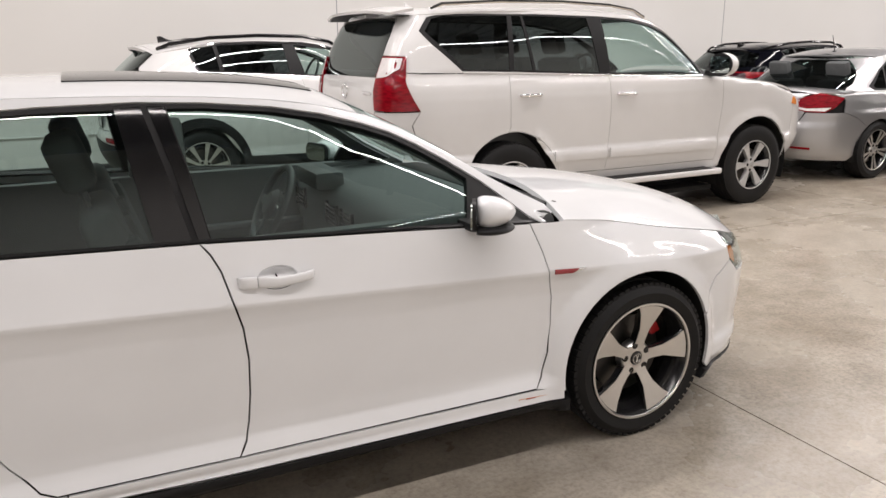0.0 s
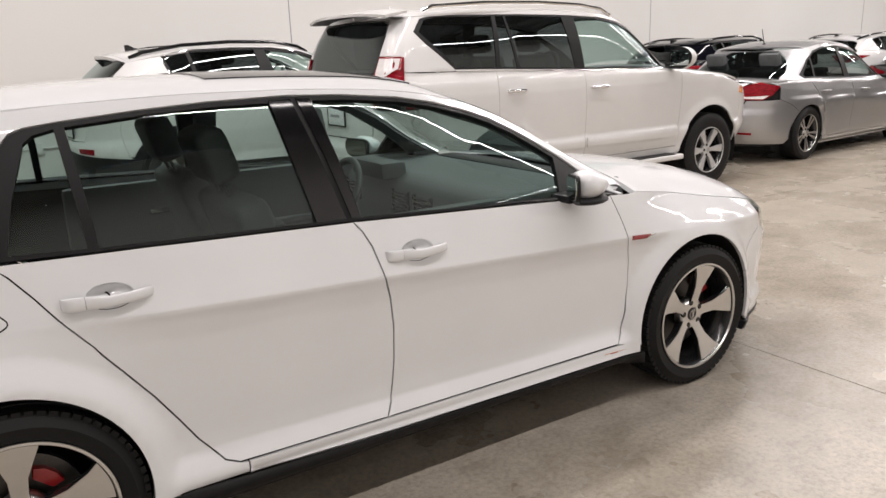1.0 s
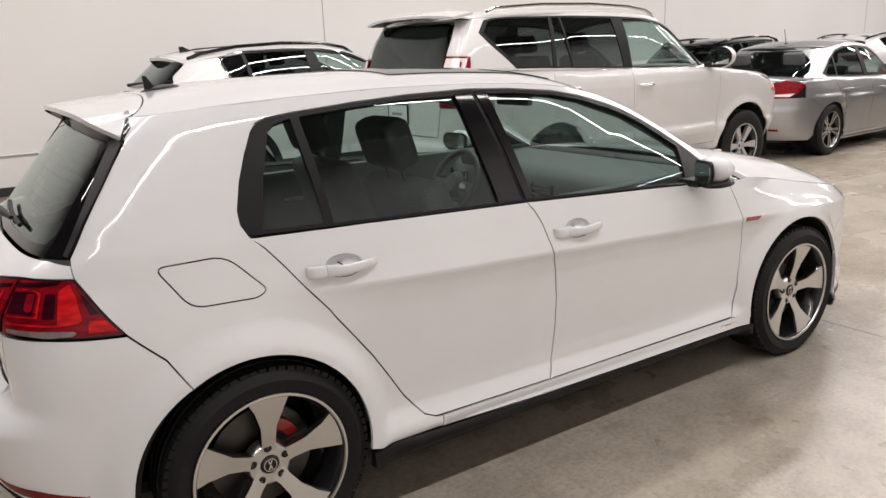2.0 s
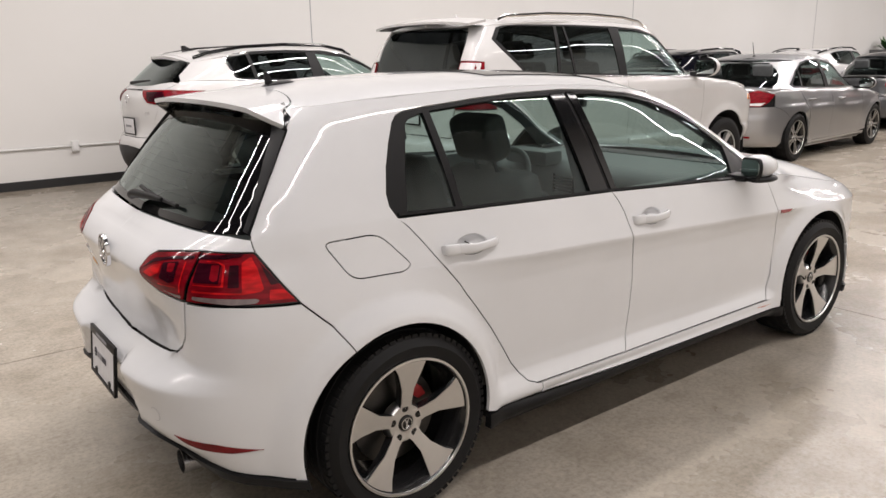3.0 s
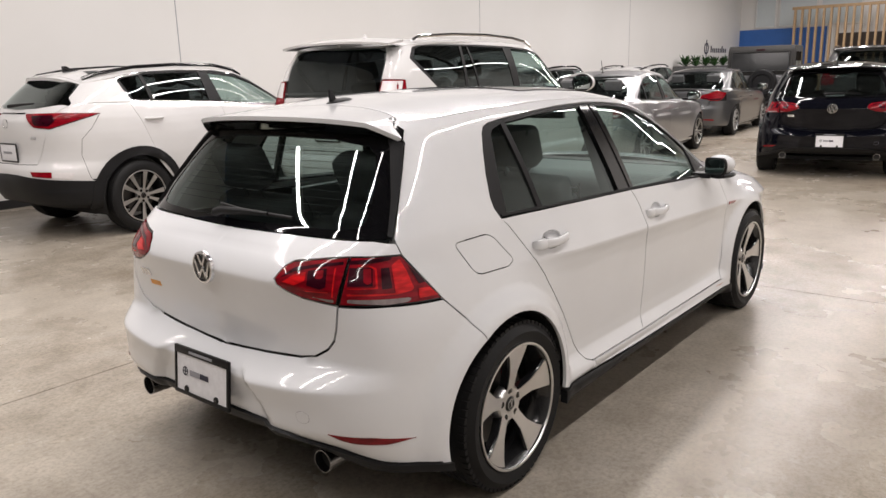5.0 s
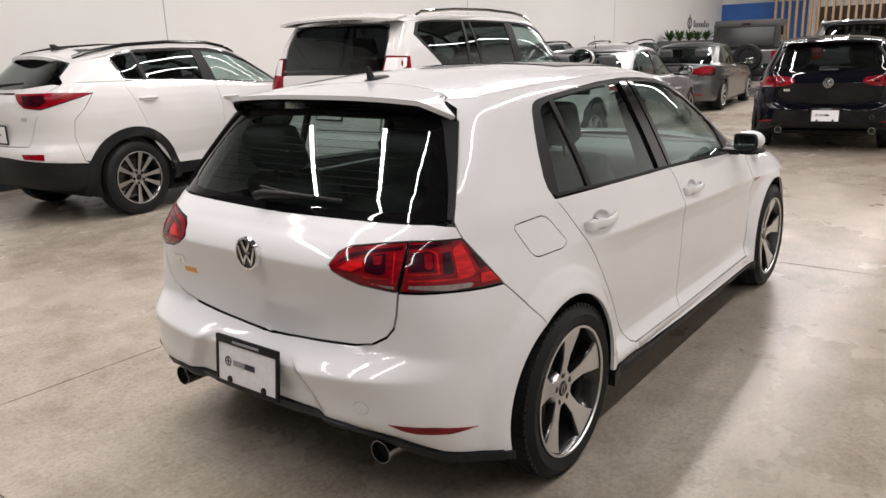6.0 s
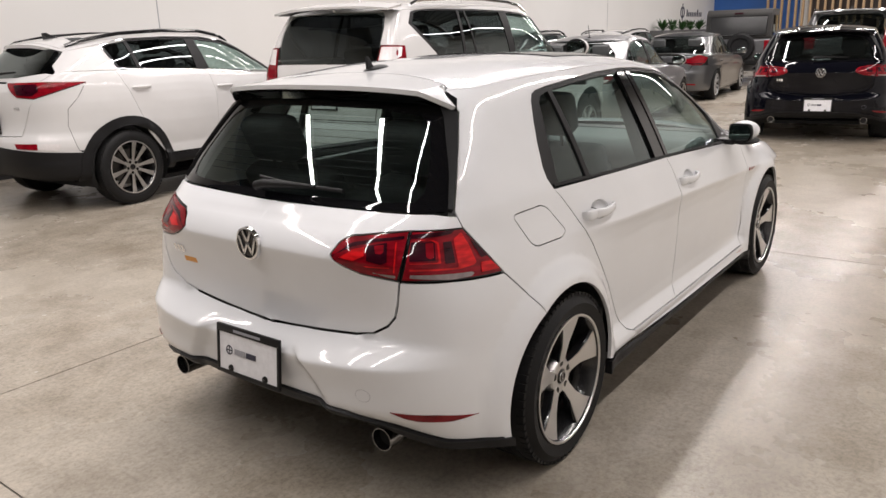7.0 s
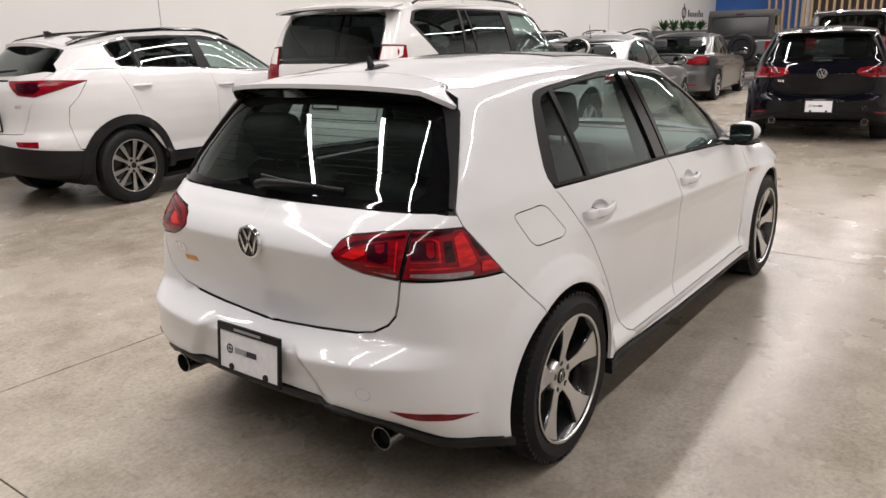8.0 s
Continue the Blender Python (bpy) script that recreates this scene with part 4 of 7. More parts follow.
# ---- the white hatchback ----
def hatchback(name, label, m, colour, newer=False):
    b = hatch_body()
    hub = 0.315
    b.hub = hub

    def plate_dent(x, y, z):
        k = np.clip((0.37 - 0.10 * np.clip((z - 0.40) / 0.14, 0, 1) - np.abs(y)) / 0.07, 0, 1) * np.clip((0.575 - z) / 0.05, 0, 1)
        k = k * k * (3 - 2 * k) * (x < 0)
        return x + 0.028 * k, y

    def shoulder(x, y, z):
        # the wings round in towards the bonnet
        u, v = np.clip((x - 2.2) / 0.4, 0, 1), np.clip((z - 0.67) / 0.19, 0, 1)
        return x, y - 0.085 * u * u * (3 - 2 * u) * v * v * (z < b.belt(x) + 0.003)

    def bow(x, y, z):
        # the rear window bulges backwards between its pillars
        k = np.clip((z - 0.95) / 0.05, 0, 1) * np.clip((1.36 - z) / 0.06, 0, 1) * (x < 0)
        return x - 0.036 * k * np.clip(1 - (y / 0.62) ** 2, 0, 1), y
    b.dents = (plate_dent, shoulder, bow)
    root = car_root(name, label, "car", m)
    mid = b.middle()
    crease = lambda s: 0.797 - 0.044 * (s - 1.1)
    rows = [lambda s: crease(s) - 0.026, lambda s: crease(s) - 0.0115, lambda s: crease(s) - 0.0065, lambda s: crease(s) - 0.001, lambda s: crease(s) + 0.014, lambda s: 0.346 - 0.02 * (s - 1.1), lambda s: 0.36 - 0.02 * (s - 1.1),
            lambda s: 0.303 - 0.015 * (s - 1.1)]
    shell(b, root)

    door_rear = [(-0.030, 0.999), (0.023, 0.963), (0.085, 0.903), (0.144, 0.839), (0.229, 0.752), (0.295, 0.665), (0.365, 0.570), (0.423, 0.479), (0.469, 0.403), (0.507, 0.355), (0.534, 0.323), (0.575, 0.306)]
    b_seam = [(1.025, 0.9695), (1.051, 0.935), (1.075, 0.885), (1.096, 0.800), (1.122, 0.706), (1.132, 0.602), (1.128, 0.489), (1.118, 0.399), (1.105, 0.340), (1.078, 0.300)]
    f_seam = [(2.140, 0.9095), (2.152, 0.876), (2.175, 0.812), (2.192, 0.735), (2.215, 0.640), (2.218, 0.530), (2.206, 0.420), (2.182, 0.330), (2.150, 0.296)]
    dlo_low = [(2.19, 0.907), (1.638, 0.939), (1.04, 0.9695), (0.4, 0.993), (-0.028, 1.004)]
    dlo_back = [(-0.053, 1.037), (-0.059, 1.075), (-0.040, 1.153), (-0.007, 1.224), (0.034, 1.286), (0.064, 1.309)]
    dlo_top = [(0.114, 1.321), (0.277, 1.334), (0.469, 1.350), (0.660, 1.360), (0.906, 1.364), (1.094, 1.356), (1.304, 1.336), (1.46, 1.308), (1.60, 1.270), (1.70, 1.235), (1.79, 1.190), (1.893, 1.130), (2.012, 1.052), (2.129, 0.959)]
    rail_top = [(x, float(b.rail(x))) for x in (2.28, 2.15, 2.06, 1.9, 1.75, 1.63, 1.45, 1.26, 1.1, 0.9, 0.6, 0.26, 0.1)]
    rail_back = [(b.s_at(x, float(b.rail(x))), float(b.rail(x))) for x in (0.0, -0.08, -0.15, -0.19)]

    seam_end = b.arc(-0.03, 0.353, 119, 120, 1, 0.325)[0]
    # side frame: quarter, pillar, roof rail and windscreen pillar in one
    quarter = [seam_end, (-0.293, 0.715), (-0.380, 0.798), (-0.460, 0.893), (-0.510, 0.951), (-0.526, 0.985), (-0.532, 1.000), (-0.516, 1.067), (-0.496, 1.145), (-0.469, 1.226), (-0.447, 1.280)] + rail_back[::-1] + rail_top[::-1] + [(2.30, 0.915)]
    quarter += dlo_low[:1] + dlo_top[::-1] + dlo_back[::-1] + [(-0.028, 1.004)] + door_rear[1:] + [(0.60, 0.300), (0.60, 0.262), (0.36, 0.262)] + b.arc(-0.03, 0.353, -8, 118, 24, 0.325)
    fuel = [(-0.315, 0.958, 0.03), (-0.115, 0.962, 0.05), (0.015, 0.850, 0.035), (-0.02, 0.832, 0.03), (-0.22, 0.838, 0.04)]
    panel("side_frame", b, quarter, colour, root, sides="L", rows=rows, step=0.035)
    side = panel("side_frame", b, quarter, colour, root, sides="R", rows=rows, step=0.03, holes=[shrunk(dense(rounded(fuel, 0.03), 0.02), -0.0005)])[0]
    panel("fuel_door", b, fuel, colour, side, sides="R", radius=0.03, step=0.03)
    # doors
    rear_door = door_rear + [(1.078, 0.300)] + b_seam[::-1][1:] + [(0.4, 0.993)]
    front_door = b_seam + f_seam[::-1] + [(1.638, 0.938)]
    handle_at = {"rear": (0.288, 0.878), "front": (1.232, 0.846)}
    for which, outline in (("rear", rear_door), ("front", front_door)):
        for sd in "RL":
            hx, hz = handle_at[which]
            m1 = -1 if sd == "R" else 1
            cup = [(hx + 0.004 + 0.060 * math.cos(a), hz + 0.003 + 0.031 * math.sin(a)) for a in np.linspace(0, 2 * math.pi, 24, endpoint=False)]
            door = panel("rear_door" if which == "rear" else "front_door", b, outline, colour, root, sides=sd, rows=rows, step=0.035, depth=0.020, gap=0.0030, holes=[cup])[0]
            y0 = float(b.y_at(hx, hz))
            # the bowl behind the grip
            bm = bmesh.new()
            rings = []
            for f, deep in ((1.06, 0.002), (1.0, 0.003), (0.96, 0.009), (0.82, 0.016), (0.5, 0.020), (0.05, 0.021)):
                rings.append([bm.verts.new((hx + 0.004 + (x - hx - 0.004) * f, m1 * (float(b.y_at(x, z)) - deep), hz + 0.003 + (z - hz - 0.003) * f)) for x, z in cup])
            for p, q in zip(rings, rings[1:]):
                for k in range(24):
                    j = (k + 1) % 24
                    bm.faces.new((p[k], p[j], q[j], q[k]) if m1 < 0 else (q[k], q[j], p[j], p[k]))
            part("handle_cup", bm, colour, door, "", 50)
            L = 0.116
            for nm, prof in (("door_handle", [(-L * 0.50, 0.016, 0.018), (-L * 0.3, 0.026, 0.0175), (0.0, 0.033, 0.016), (L * 0.4, 0.033, 0.015), (L * 0.75, 0.026, 0.0145), (L * 0.94, 0.014, 0.013), (L, 0.0, 0.010)]),
                             ("lock_cover", [(-L, 0.0, 0.014), (-L * 0.97, 0.010, 0.0175), (-L * 0.86, 0.018, 0.019), (-L * 0.7, 0.021, 0.0195), (-L * 0.53, 0.020, 0.0185)])):
                bm = bmesh.new()
                rings = []
                for dx, out, h in prof:
                    ring = []
                    for k in range(16):
                        a = 2 * math.pi * k / 16
                        c, sn = math.cos(a), math.sin(a)
                        ring.append(bm.verts.new((hx + dx, m1 * (y0 + out + 0.008 * math.copysign(abs(c) ** 0.7, c) - 0.005), hz - 0.004 + h * math.copysign(abs(sn) ** 0.8, sn) - 0.045 * dx + 0.10 * abs(dx) * (dx > 0))))
                    rings.append(ring)
                for p, q in zip(rings, rings[1:]):
                    for k in range(16):
                        j = (k + 1) % 16
                        bm.faces.new((p[k], p[j], q[j], q[k]))
                bm.faces.new(rings[0]); bm.faces.new(rings[-1])
                bmesh.ops.recalc_face_normals(bm, faces=bm.faces)
                part(nm, bm, colour, door, "door handle in body colour" if nm == "door_handle" else "", 40)
    # sills and skirts
    sill = [(0.602, 0.258), (0.602, 0.302), (1.078, 0.297), (2.15, 0.293), (2.262, 0.290), (2.262, 0.242), (1.1, 0.250)]
    panel("sill", b, sill, colour, root)
    panel("side_skirt", b, [(0.325, 0.205), (0.325, 0.262), (0.60, 0.256), (1.1, 0.248), (2.285, 0.240), (2.285, 0.190), (1.1, 0.196)], BLACK_TRIM, root, "black plastic side skirt", lift=0.006, depth=0.03)
    if not newer:
        # a small orange mark crossed by a red band, low on the right sill
        panel("spot", b, [(2.07, 0.256), (2.07, 0.274), (2.20, 0.268), (2.20, 0.254)], AMBER, root, "small orange and red mark on the sill", sides="R", radius=0.004, lift=0.0015, depth=0.001, gap=0, step=0.03)
        panel("spot_band", b, [(2.10, 0.256), (2.10, 0.272), (2.14, 0.270), (2.14, 0.255)], RED_PAINT, root, sides="R", lift=0.003, depth=0.001, gap=0, step=0.03)
    # front wing, bumper and lamp
    top = lambda s: float(b.belt(s)) - 0.006
    wing = [(2.135, 0.9115)] + [(s, top(s)) for s in (2.22, 2.3, 2.45, 2.6, 2.75, 2.9, 3.0, 3.1, 3.185)] + [(3.172, 0.70), (3.21, 0.64), (3.10, 0.588), (3.06, 0.53)]
    wing += [(b.s_at(2.972, 0.46), 0.46)] + b.arc(2.625, 0.361, 22, 188, 24, 0.322) + f_seam[::-1]
    panel("front_wing", b, wing, colour, root, rows=rows[:5], step=0.035)
    bumper = [(3.063, 0.528), (3.103, 0.586), (3.213, 0.637), (3.30, 0.571), (3.60, 0.56), (4.118, 0.55), (4.118, 0.25), (3.6, 0.24), (3.3, 0.232), (b.s_at(2.631 + 0.36, 0.215), 0.215)] + b.arc(2.625, 0.361, -14, 20, 8, 0.322)
    panel("front_bumper", b, bumper, colour, root, step=0.045)
    panel("front_spoiler", b, [(3.02, 0.178), (3.02, 0.21), (3.3, 0.228), (3.6, 0.236), (4.118, 0.246), (4.118, 0.20), (3.6, 0.186)], BLACK_TRIM, root, "black front lip", lift=0.012, depth=0.04)
    lamp = [(3.174, 0.70), (3.188, top(3.188)), (3.25, top(3.25)), (3.45, top(3.45)), (3.75, top(3.75)), (3.70, 0.60), (3.40, 0.578), (3.302, 0.572), (3.213, 0.64)]
    for ob in panel("headlamp", b, lamp, BLACK_GLOSS, root, "headlamp with dark housing and clear lens", lift=-0.012, depth=0.0, radius=0.02, step=0.03):
        pass
    panel("headlamp_lens", b, lamp, CLEAR, root, radius=0.02, step=0.03, depth=0.012)
    panel("headlamp_reflector", b, [(3.205, 0.715), (3.212, 0.748), (3.27, 0.735), (3.36, 0.690), (3.36, 0.640), (3.30, 0.645)], CHROME, root, "chrome reflector behind the lens", lift=-0.008, radius=0.01, depth=0.0)
    panel("side_marker", b, [(3.185, 0.672), (3.19, 0.705), (3.23, 0.700), (3.285, 0.645), (3.290, 0.605), (3.24, 0.630)], AMBER, root, "amber side marker", lift=-0.006, radius=0.01, depth=0.0)

    def hood(u, v):
        k = 1 - 2 * v
        s = 2.29 + u * 1.45
        ex, ey, ez = b.at(s, b.belt(s) - 0.003)
        cx = curve((2.29, 2.40), (2.6, 2.72), (3.0, 3.12), (3.4, 3.40), (3.74, 3.52))(s)
        cz = curve((2.29, 0.972), (2.6, 0.938), (3.0, 0.872), (3.4, 0.780), (3.74, 0.690))(s)
        c = 1 - np.abs(k) ** 2.6
        x = ex + (cx - ex) * (1 - k**2)
        return x, ey * k * 0.999, ez + (cz - ez) * c
    patch("bonnet", hood, 30, 30, colour, root, thick=0.02)

    # windows: black frame, panes, pillars
    dlo = dlo_low + dlo_back + dlo_top
    rear_pane = [(0.290, 1.008), (0.282, 1.15), (0.267, 1.318), (0.469, 1.336), (0.66, 1.345), (0.848, 1.346), (0.875, 1.18), (0.912, 0.984)]
    quarter_pane = [(0.028, 1.016), (0.056, 1.148), (0.112, 1.282), (0.15, 1.302), (0.233, 1.315), (0.252, 1.15), (0.261, 1.010)]
    front_pane = [(1.062, 0.977), (1.03, 1.16), (0.991, 1.345), (1.094, 1.342), (1.304, 1.322), (1.46, 1.293), (1.60, 1.254), (1.70, 1.218), (1.79, 1.172), (1.88, 1.118), (1.955, 1.068), (1.905, 0.930)]
    frame_holes = [rear_pane, quarter_pane, front_pane]
    for sd in "RL":
        fr = panel("window_frame", b, dlo, BLACK_TRIM, root, "satin black window surround", sides=sd, holes=frame_holes, gap=0.001, lift=-0.004, step=0.04, depth=0.02)[0]
        for nm, o in (("rear_window", rear_pane), ("quarter_window", quarter_pane), ("front_window", front_pane)):
            panel(nm, b, o, GLASS, root, "lightly tinted side window", sides=sd, gap=-0.003, lift=-0.010, depth=0.0, step=0.06)
        for o in ([(0.905, 0.978), (0.87, 1.18), (0.845, 1.352), (0.918, 1.355), (0.965, 1.17), (1.008, 0.974)], [(1.024, 0.973), (0.982, 1.17), (0.934, 1.355), (0.985, 1.352), (1.026, 1.16), (1.058, 0.972)]):
            panel("pillar_trim", b, o, BLACK_GLOSS, fr, "gloss black pillar cover", sides=sd, lift=0.001, depth=0.012, step=0.05)
        panel("window_seal", b, [(-0.02, 1.003), (-0.02, 1.015), (0.4, 1.005), (1.04, 0.981), (1.638, 0.950), (2.17, 0.919), (2.17, 0.908), (1.638, 0.939), (1.04, 0.970), (0.4, 0.994)], BLACK_TRIM, fr, sides=sd, lift=0.003, depth=0.01, step=0.05)

    # mirrors
    for sd in (-1, 1):
        mirror = new("door_mirror", None)
        mirror.parent = root
        bm = bmesh.new()
        bmesh.ops.create_uvsphere(bm, u_segments=28, v_segments=18, radius=1)
        for v in bm.verts:
            c = v.co.copy()
            k = 0.5 - 0.5 * c.x
            x = 1.925 + (0.095 if c.x > 0 else 0.06) * c.x
            y = sd * (0.895 + 0.088 * c.y * (0.80 + 0.20 * k))
            z = 0.985 + (0.068 if c.z > 0 else 0.060) * c.z * (0.70 + 0.30 * k) + 0.006 * c.y
            v.co = Vector((max(x, 1.884 - (abs(y) - 0.895) * 0.53), y, z))
        part("mirror_cap", bm, colour, mirror, "mirror cap in body colour")
        bm = bmesh.new()
        bmesh.ops.create_uvsphere(bm, u_segments=28, v_segments=12, radius=1)
        for v in bm.verts:
            c = v.co.copy()
            v.co = Vector((max(1.925 + 0.090 * c.x, 1.882 - 0.086 * c.y * 0.53), sd * (0.892 + 0.086 * c.y), min(0.938 + 0.022 * c.z, 0.950)))
        part("mirror_base", bm, BLACK_TRIM, mirror, "black lower mirror shell")
        bm = bmesh.new()
        prism(bm, rounded([(-0.070, -0.042), (-0.074, 0.036), (0.058, 0.044), (0.070, 0.0), (0.050, -0.040)], 0.022), -0.006, 0.006)
        ob = part("mirror_glass", bm, MIRROR, mirror, "mirror glass")
        ob.matrix_basis = pose(1.866, sd * 0.895, 0.983, 0, 0, sd * 118)
        bm = bmesh.new()
        prism(bm, rounded([(-0.078, -0.050), (-0.082, 0.044), (0.064, 0.052), (0.078, 0.0), (0.056, -0.047)], 0.030), -0.006, 0.006)
        part("mirror_rim", bm, BLACK_TRIM, mirror, "black mirror rim").matrix_basis = pose(1.872, sd * 0.895, 0.983, 0, 0, sd * 118)
        bm = bmesh.new()
        box(bm, 1.88, 1.98, min(sd * 0.75, sd * 0.86), max(sd * 0.75, sd * 0.86), 0.915, 0.945, bevel=0.01)
        part("mirror_arm", bm, BLACK_TRIM, mirror)

    # roof, glass roof, rear spoiler, aerial
    roof_f = roof_sheet(b, -0.075, 1.60, -0.112)
    patch("roof", roof_f, 44, 28, colour, root, thick=0.015)
    def spoiler_top(u, v):
        k = 1 - 2 * v
        c = 1 - np.abs(k) ** 2.6
        e = np.clip((np.abs(k) - 0.86) / 0.14, 0, 1)
        x0, x1 = -0.338 + 0.022 * np.minimum(np.abs(k) / 0.86, 1) ** 2 + 0.080 * e**1.5, -0.080 - 0.112 * k**2
        zr = b.rail(x1)
        z0, z1 = 1.342 + 0.024 * c - 0.046 * e**1.3, zr + (b.roof(x1) - zr) * c
        y0 = 0.470 * np.minimum(np.abs(k) / 0.86, 1) + 0.088 * e
        y1 = b.y_at(x1, zr)
        return x0 + (x1 - x0) * u, -np.sign(k) * y0 * (1 - u) - k * y1 * u, z0 + (z1 - z0) * u + 0.010 * u * (1 - u)
    patch("rear_spoiler", spoiler_top, 12, 56, colour, root, "roof spoiler in body colour", thick=0.016)
    panel("spoiler_cheek", b, [(-0.80, 1.335), (-0.588, 1.317), (-0.516, 1.299), (-0.455, 1.279), (-0.440, 1.318), (-0.48, 1.340), (-0.60, 1.348), (-0.80, 1.352)], BLACK_GLOSS, root, "gloss black cheek of the spoiler", lift=0.003, depth=0.02, gap=0.0, step=0.02)

    def spoiler_under(u, v):
        k = 1 - 2 * v
        x, y, z = spoiler_top(0.0 * u, v)
        gx = -0.225 + 0.06 * k**2
        return x + 0.008 + (gx + 0.045 - x) * u, y * (1 + 0.04 * u), z - 0.016 - 0.062 * u
    patch("spoiler_shadow_panel", spoiler_under, 6, 56, BLACK_GLOSS, root, "gloss black underside of the spoiler")
    bm = bmesh.new()
    box(bm, -0.232, -0.222, -0.16, 0.16, 1.292, 1.304, bevel=0.003)
    part("high_brake_lamp", bm, DARK_RED, root, "dark red high brake lamp")
    glass_roof = roof_sheet(b, 0.72, 1.50, 0.0)

    def sun(u, v):
        x, y, z = glass_roof(u, 0.17 + 0.66 * v)
        return x, y, z + 0.004
    patch("glass_roof", sun, 14, 20, BLACK_GLOSS, root, "dark glass roof panel", thick=0.006)
    bm = bmesh.new()
    prism(bm, [(-0.055, 0.0), (0.062, 0.0), (0.02, 0.012), (-0.018, 0.024), (-0.036, 0.060), (-0.048, 0.062), (-0.05, 0.02)], -0.006, 0.006, None, 0.003)
    bmesh.ops.create_uvsphere(bm, u_segments=20, v_segments=10, radius=1, matrix=Matrix.Translation((0.0, 0, 0.0)) @ Matrix.Diagonal((0.075, 0.032, 0.022, 1)))
    fin = part("roof_aerial", bm, BLACK_TRIM, root, "black shark-fin aerial")
    fin.matrix_basis = pose(0.015, 0, 1.397, 0, -7, 0)

    # windscreen
    screen = roof_sheet(b, 1.60, 2.30, 0.0)
    patch("windscreen", screen, 20, 24, GLASS, root, "clear windscreen")
    bm = bmesh.new()
    box(bm, 2.22, 2.38, -0.62, 0.62, 0.90, 0.935, bevel=0.008)
    part("cowl", bm, BLACK_TRIM, root)

    # rear: tailgate, window, lamps, bumper
    lamp_top = [(-0.936, 0.877), (-0.906, 0.915), (-0.869, 0.934), (-0.758, 0.947), (-0.675, 0.953), (-0.512, 0.952)]
    lamp_low = [(-0.712, 0.809), (-0.828, 0.825), (-0.884, 0.843), (-0.923, 0.861)]
    gate_edge = [(mid, 0.572), (-1.20, 0.578), (-1.052, 0.589), (-0.875, 0.605), (-0.808, 0.623), (-0.757, 0.658), (-0.731, 0.693), (-0.721, 0.735)]
    tailgate = gate_edge + lamp_low + lamp_top + [(-0.526, 0.985), (-0.60, 0.994), (-0.9, 0.992), (mid, 0.988)]
    gate = panel("tailgate", b, tailgate, colour, root, centre=True, step=0.035, rows=[lambda s: 0.858 + 0 * s, lambda s: 0.867 + 0 * s, lambda s: 0.877 + 0 * s, lambda s: 0.845 + 0 * s])[0]
    inner = lamp_top[:5] + [(-0.690, 0.90), (-0.714, 0.812)] + lamp_low[1:]
    outer = [(-0.673, 0.953), (-0.512, 0.952), (-0.382, 0.801, 0.012), (-0.452, 0.803), (-0.56, 0.809), (-0.708, 0.811), (-0.686, 0.90)]
    bright = RED_LENS if newer else BRIGHT_RED

    def bar(*pts):
        return list(pts)
    inner_fields = [(DARK_RED, bar((-0.929, 0.872), (-0.859, 0.918), (-0.771, 0.933), (-0.691, 0.941), (-0.691, 0.929), (-0.781, 0.920), (-0.853, 0.905))),
                    (bright, bar((-0.903, 0.871), (-0.853, 0.901), (-0.813, 0.909), (-0.813, 0.882), (-0.851, 0.865))),
                    (DARK_RED, bar((-0.809, 0.912), (-0.743, 0.923), (-0.743, 0.867), (-0.763, 0.860), (-0.809, 0.869))),
                    (RED_LENS, bar((-0.787, 0.913), (-0.753, 0.917), (-0.753, 0.895), (-0.763, 0.888), (-0.781, 0.889))),
                    (bright, bar((-0.817, 0.858), (-0.736, 0.857), (-0.736, 0.850), (-0.811, 0.851))),
                    (bright, bar((-0.721, 0.923), (-0.713, 0.924), (-0.721, 0.836), (-0.729, 0.837))),
                    (LAMP_CLEAR, bar((-0.791, 0.837), (-0.719, 0.832), (-0.719, 0.820), (-0.741, 0.822)))]
    outer_fields = [(DARK_RED, bar((-0.680, 0.943), (-0.534, 0.951), (-0.550, 0.937), (-0.597, 0.932), (-0.678, 0.929))),
                    (DARK_RED, bar((-0.676, 0.924), (-0.602, 0.922), (-0.602, 0.867), (-0.682, 0.869))),
                    (RED_LENS, bar((-0.633, 0.920), (-0.606, 0.920), (-0.606, 0.877), (-0.620, 0.872), (-0.633, 0.880))),
                    (bright, bar((-0.651, 0.927), (-0.611, 0.929), (-0.590, 0.919), (-0.587, 0.858), (-0.682, 0.862), (-0.682, 0.867), (-0.597, 0.865), (-0.599, 0.914), (-0.615, 0.923))),
                    (DARK_RED, bar((-0.581, 0.919), (-0.552, 0.920), (-0.544, 0.856), (-0.579, 0.856))),
                    (bright, bar((-0.682, 0.851), (-0.543, 0.845), (-0.539, 0.846), (-0.548, 0.924), (-0.525, 0.940), (-0.518, 0.940), (-0.498, 0.904), (-0.478, 0.850), (-0.487, 0.842), (-0.534, 0.836), (-0.682, 0.842))),
                    (bright, bar((-0.467, 0.849), (-0.428, 0.847), (-0.395, 0.814), (-0.467, 0.816))),
                    (DARK_RED, bar((-0.505, 0.934), (-0.437, 0.861), (-0.464, 0.858), (-0.480, 0.887))),
                    (LAMP_CLEAR, bar((-0.680, 0.834), (-0.498, 0.827), (-0.488, 0.821), (-0.498, 0.811), (-0.561, 0.809), (-0.682, 0.821)))]
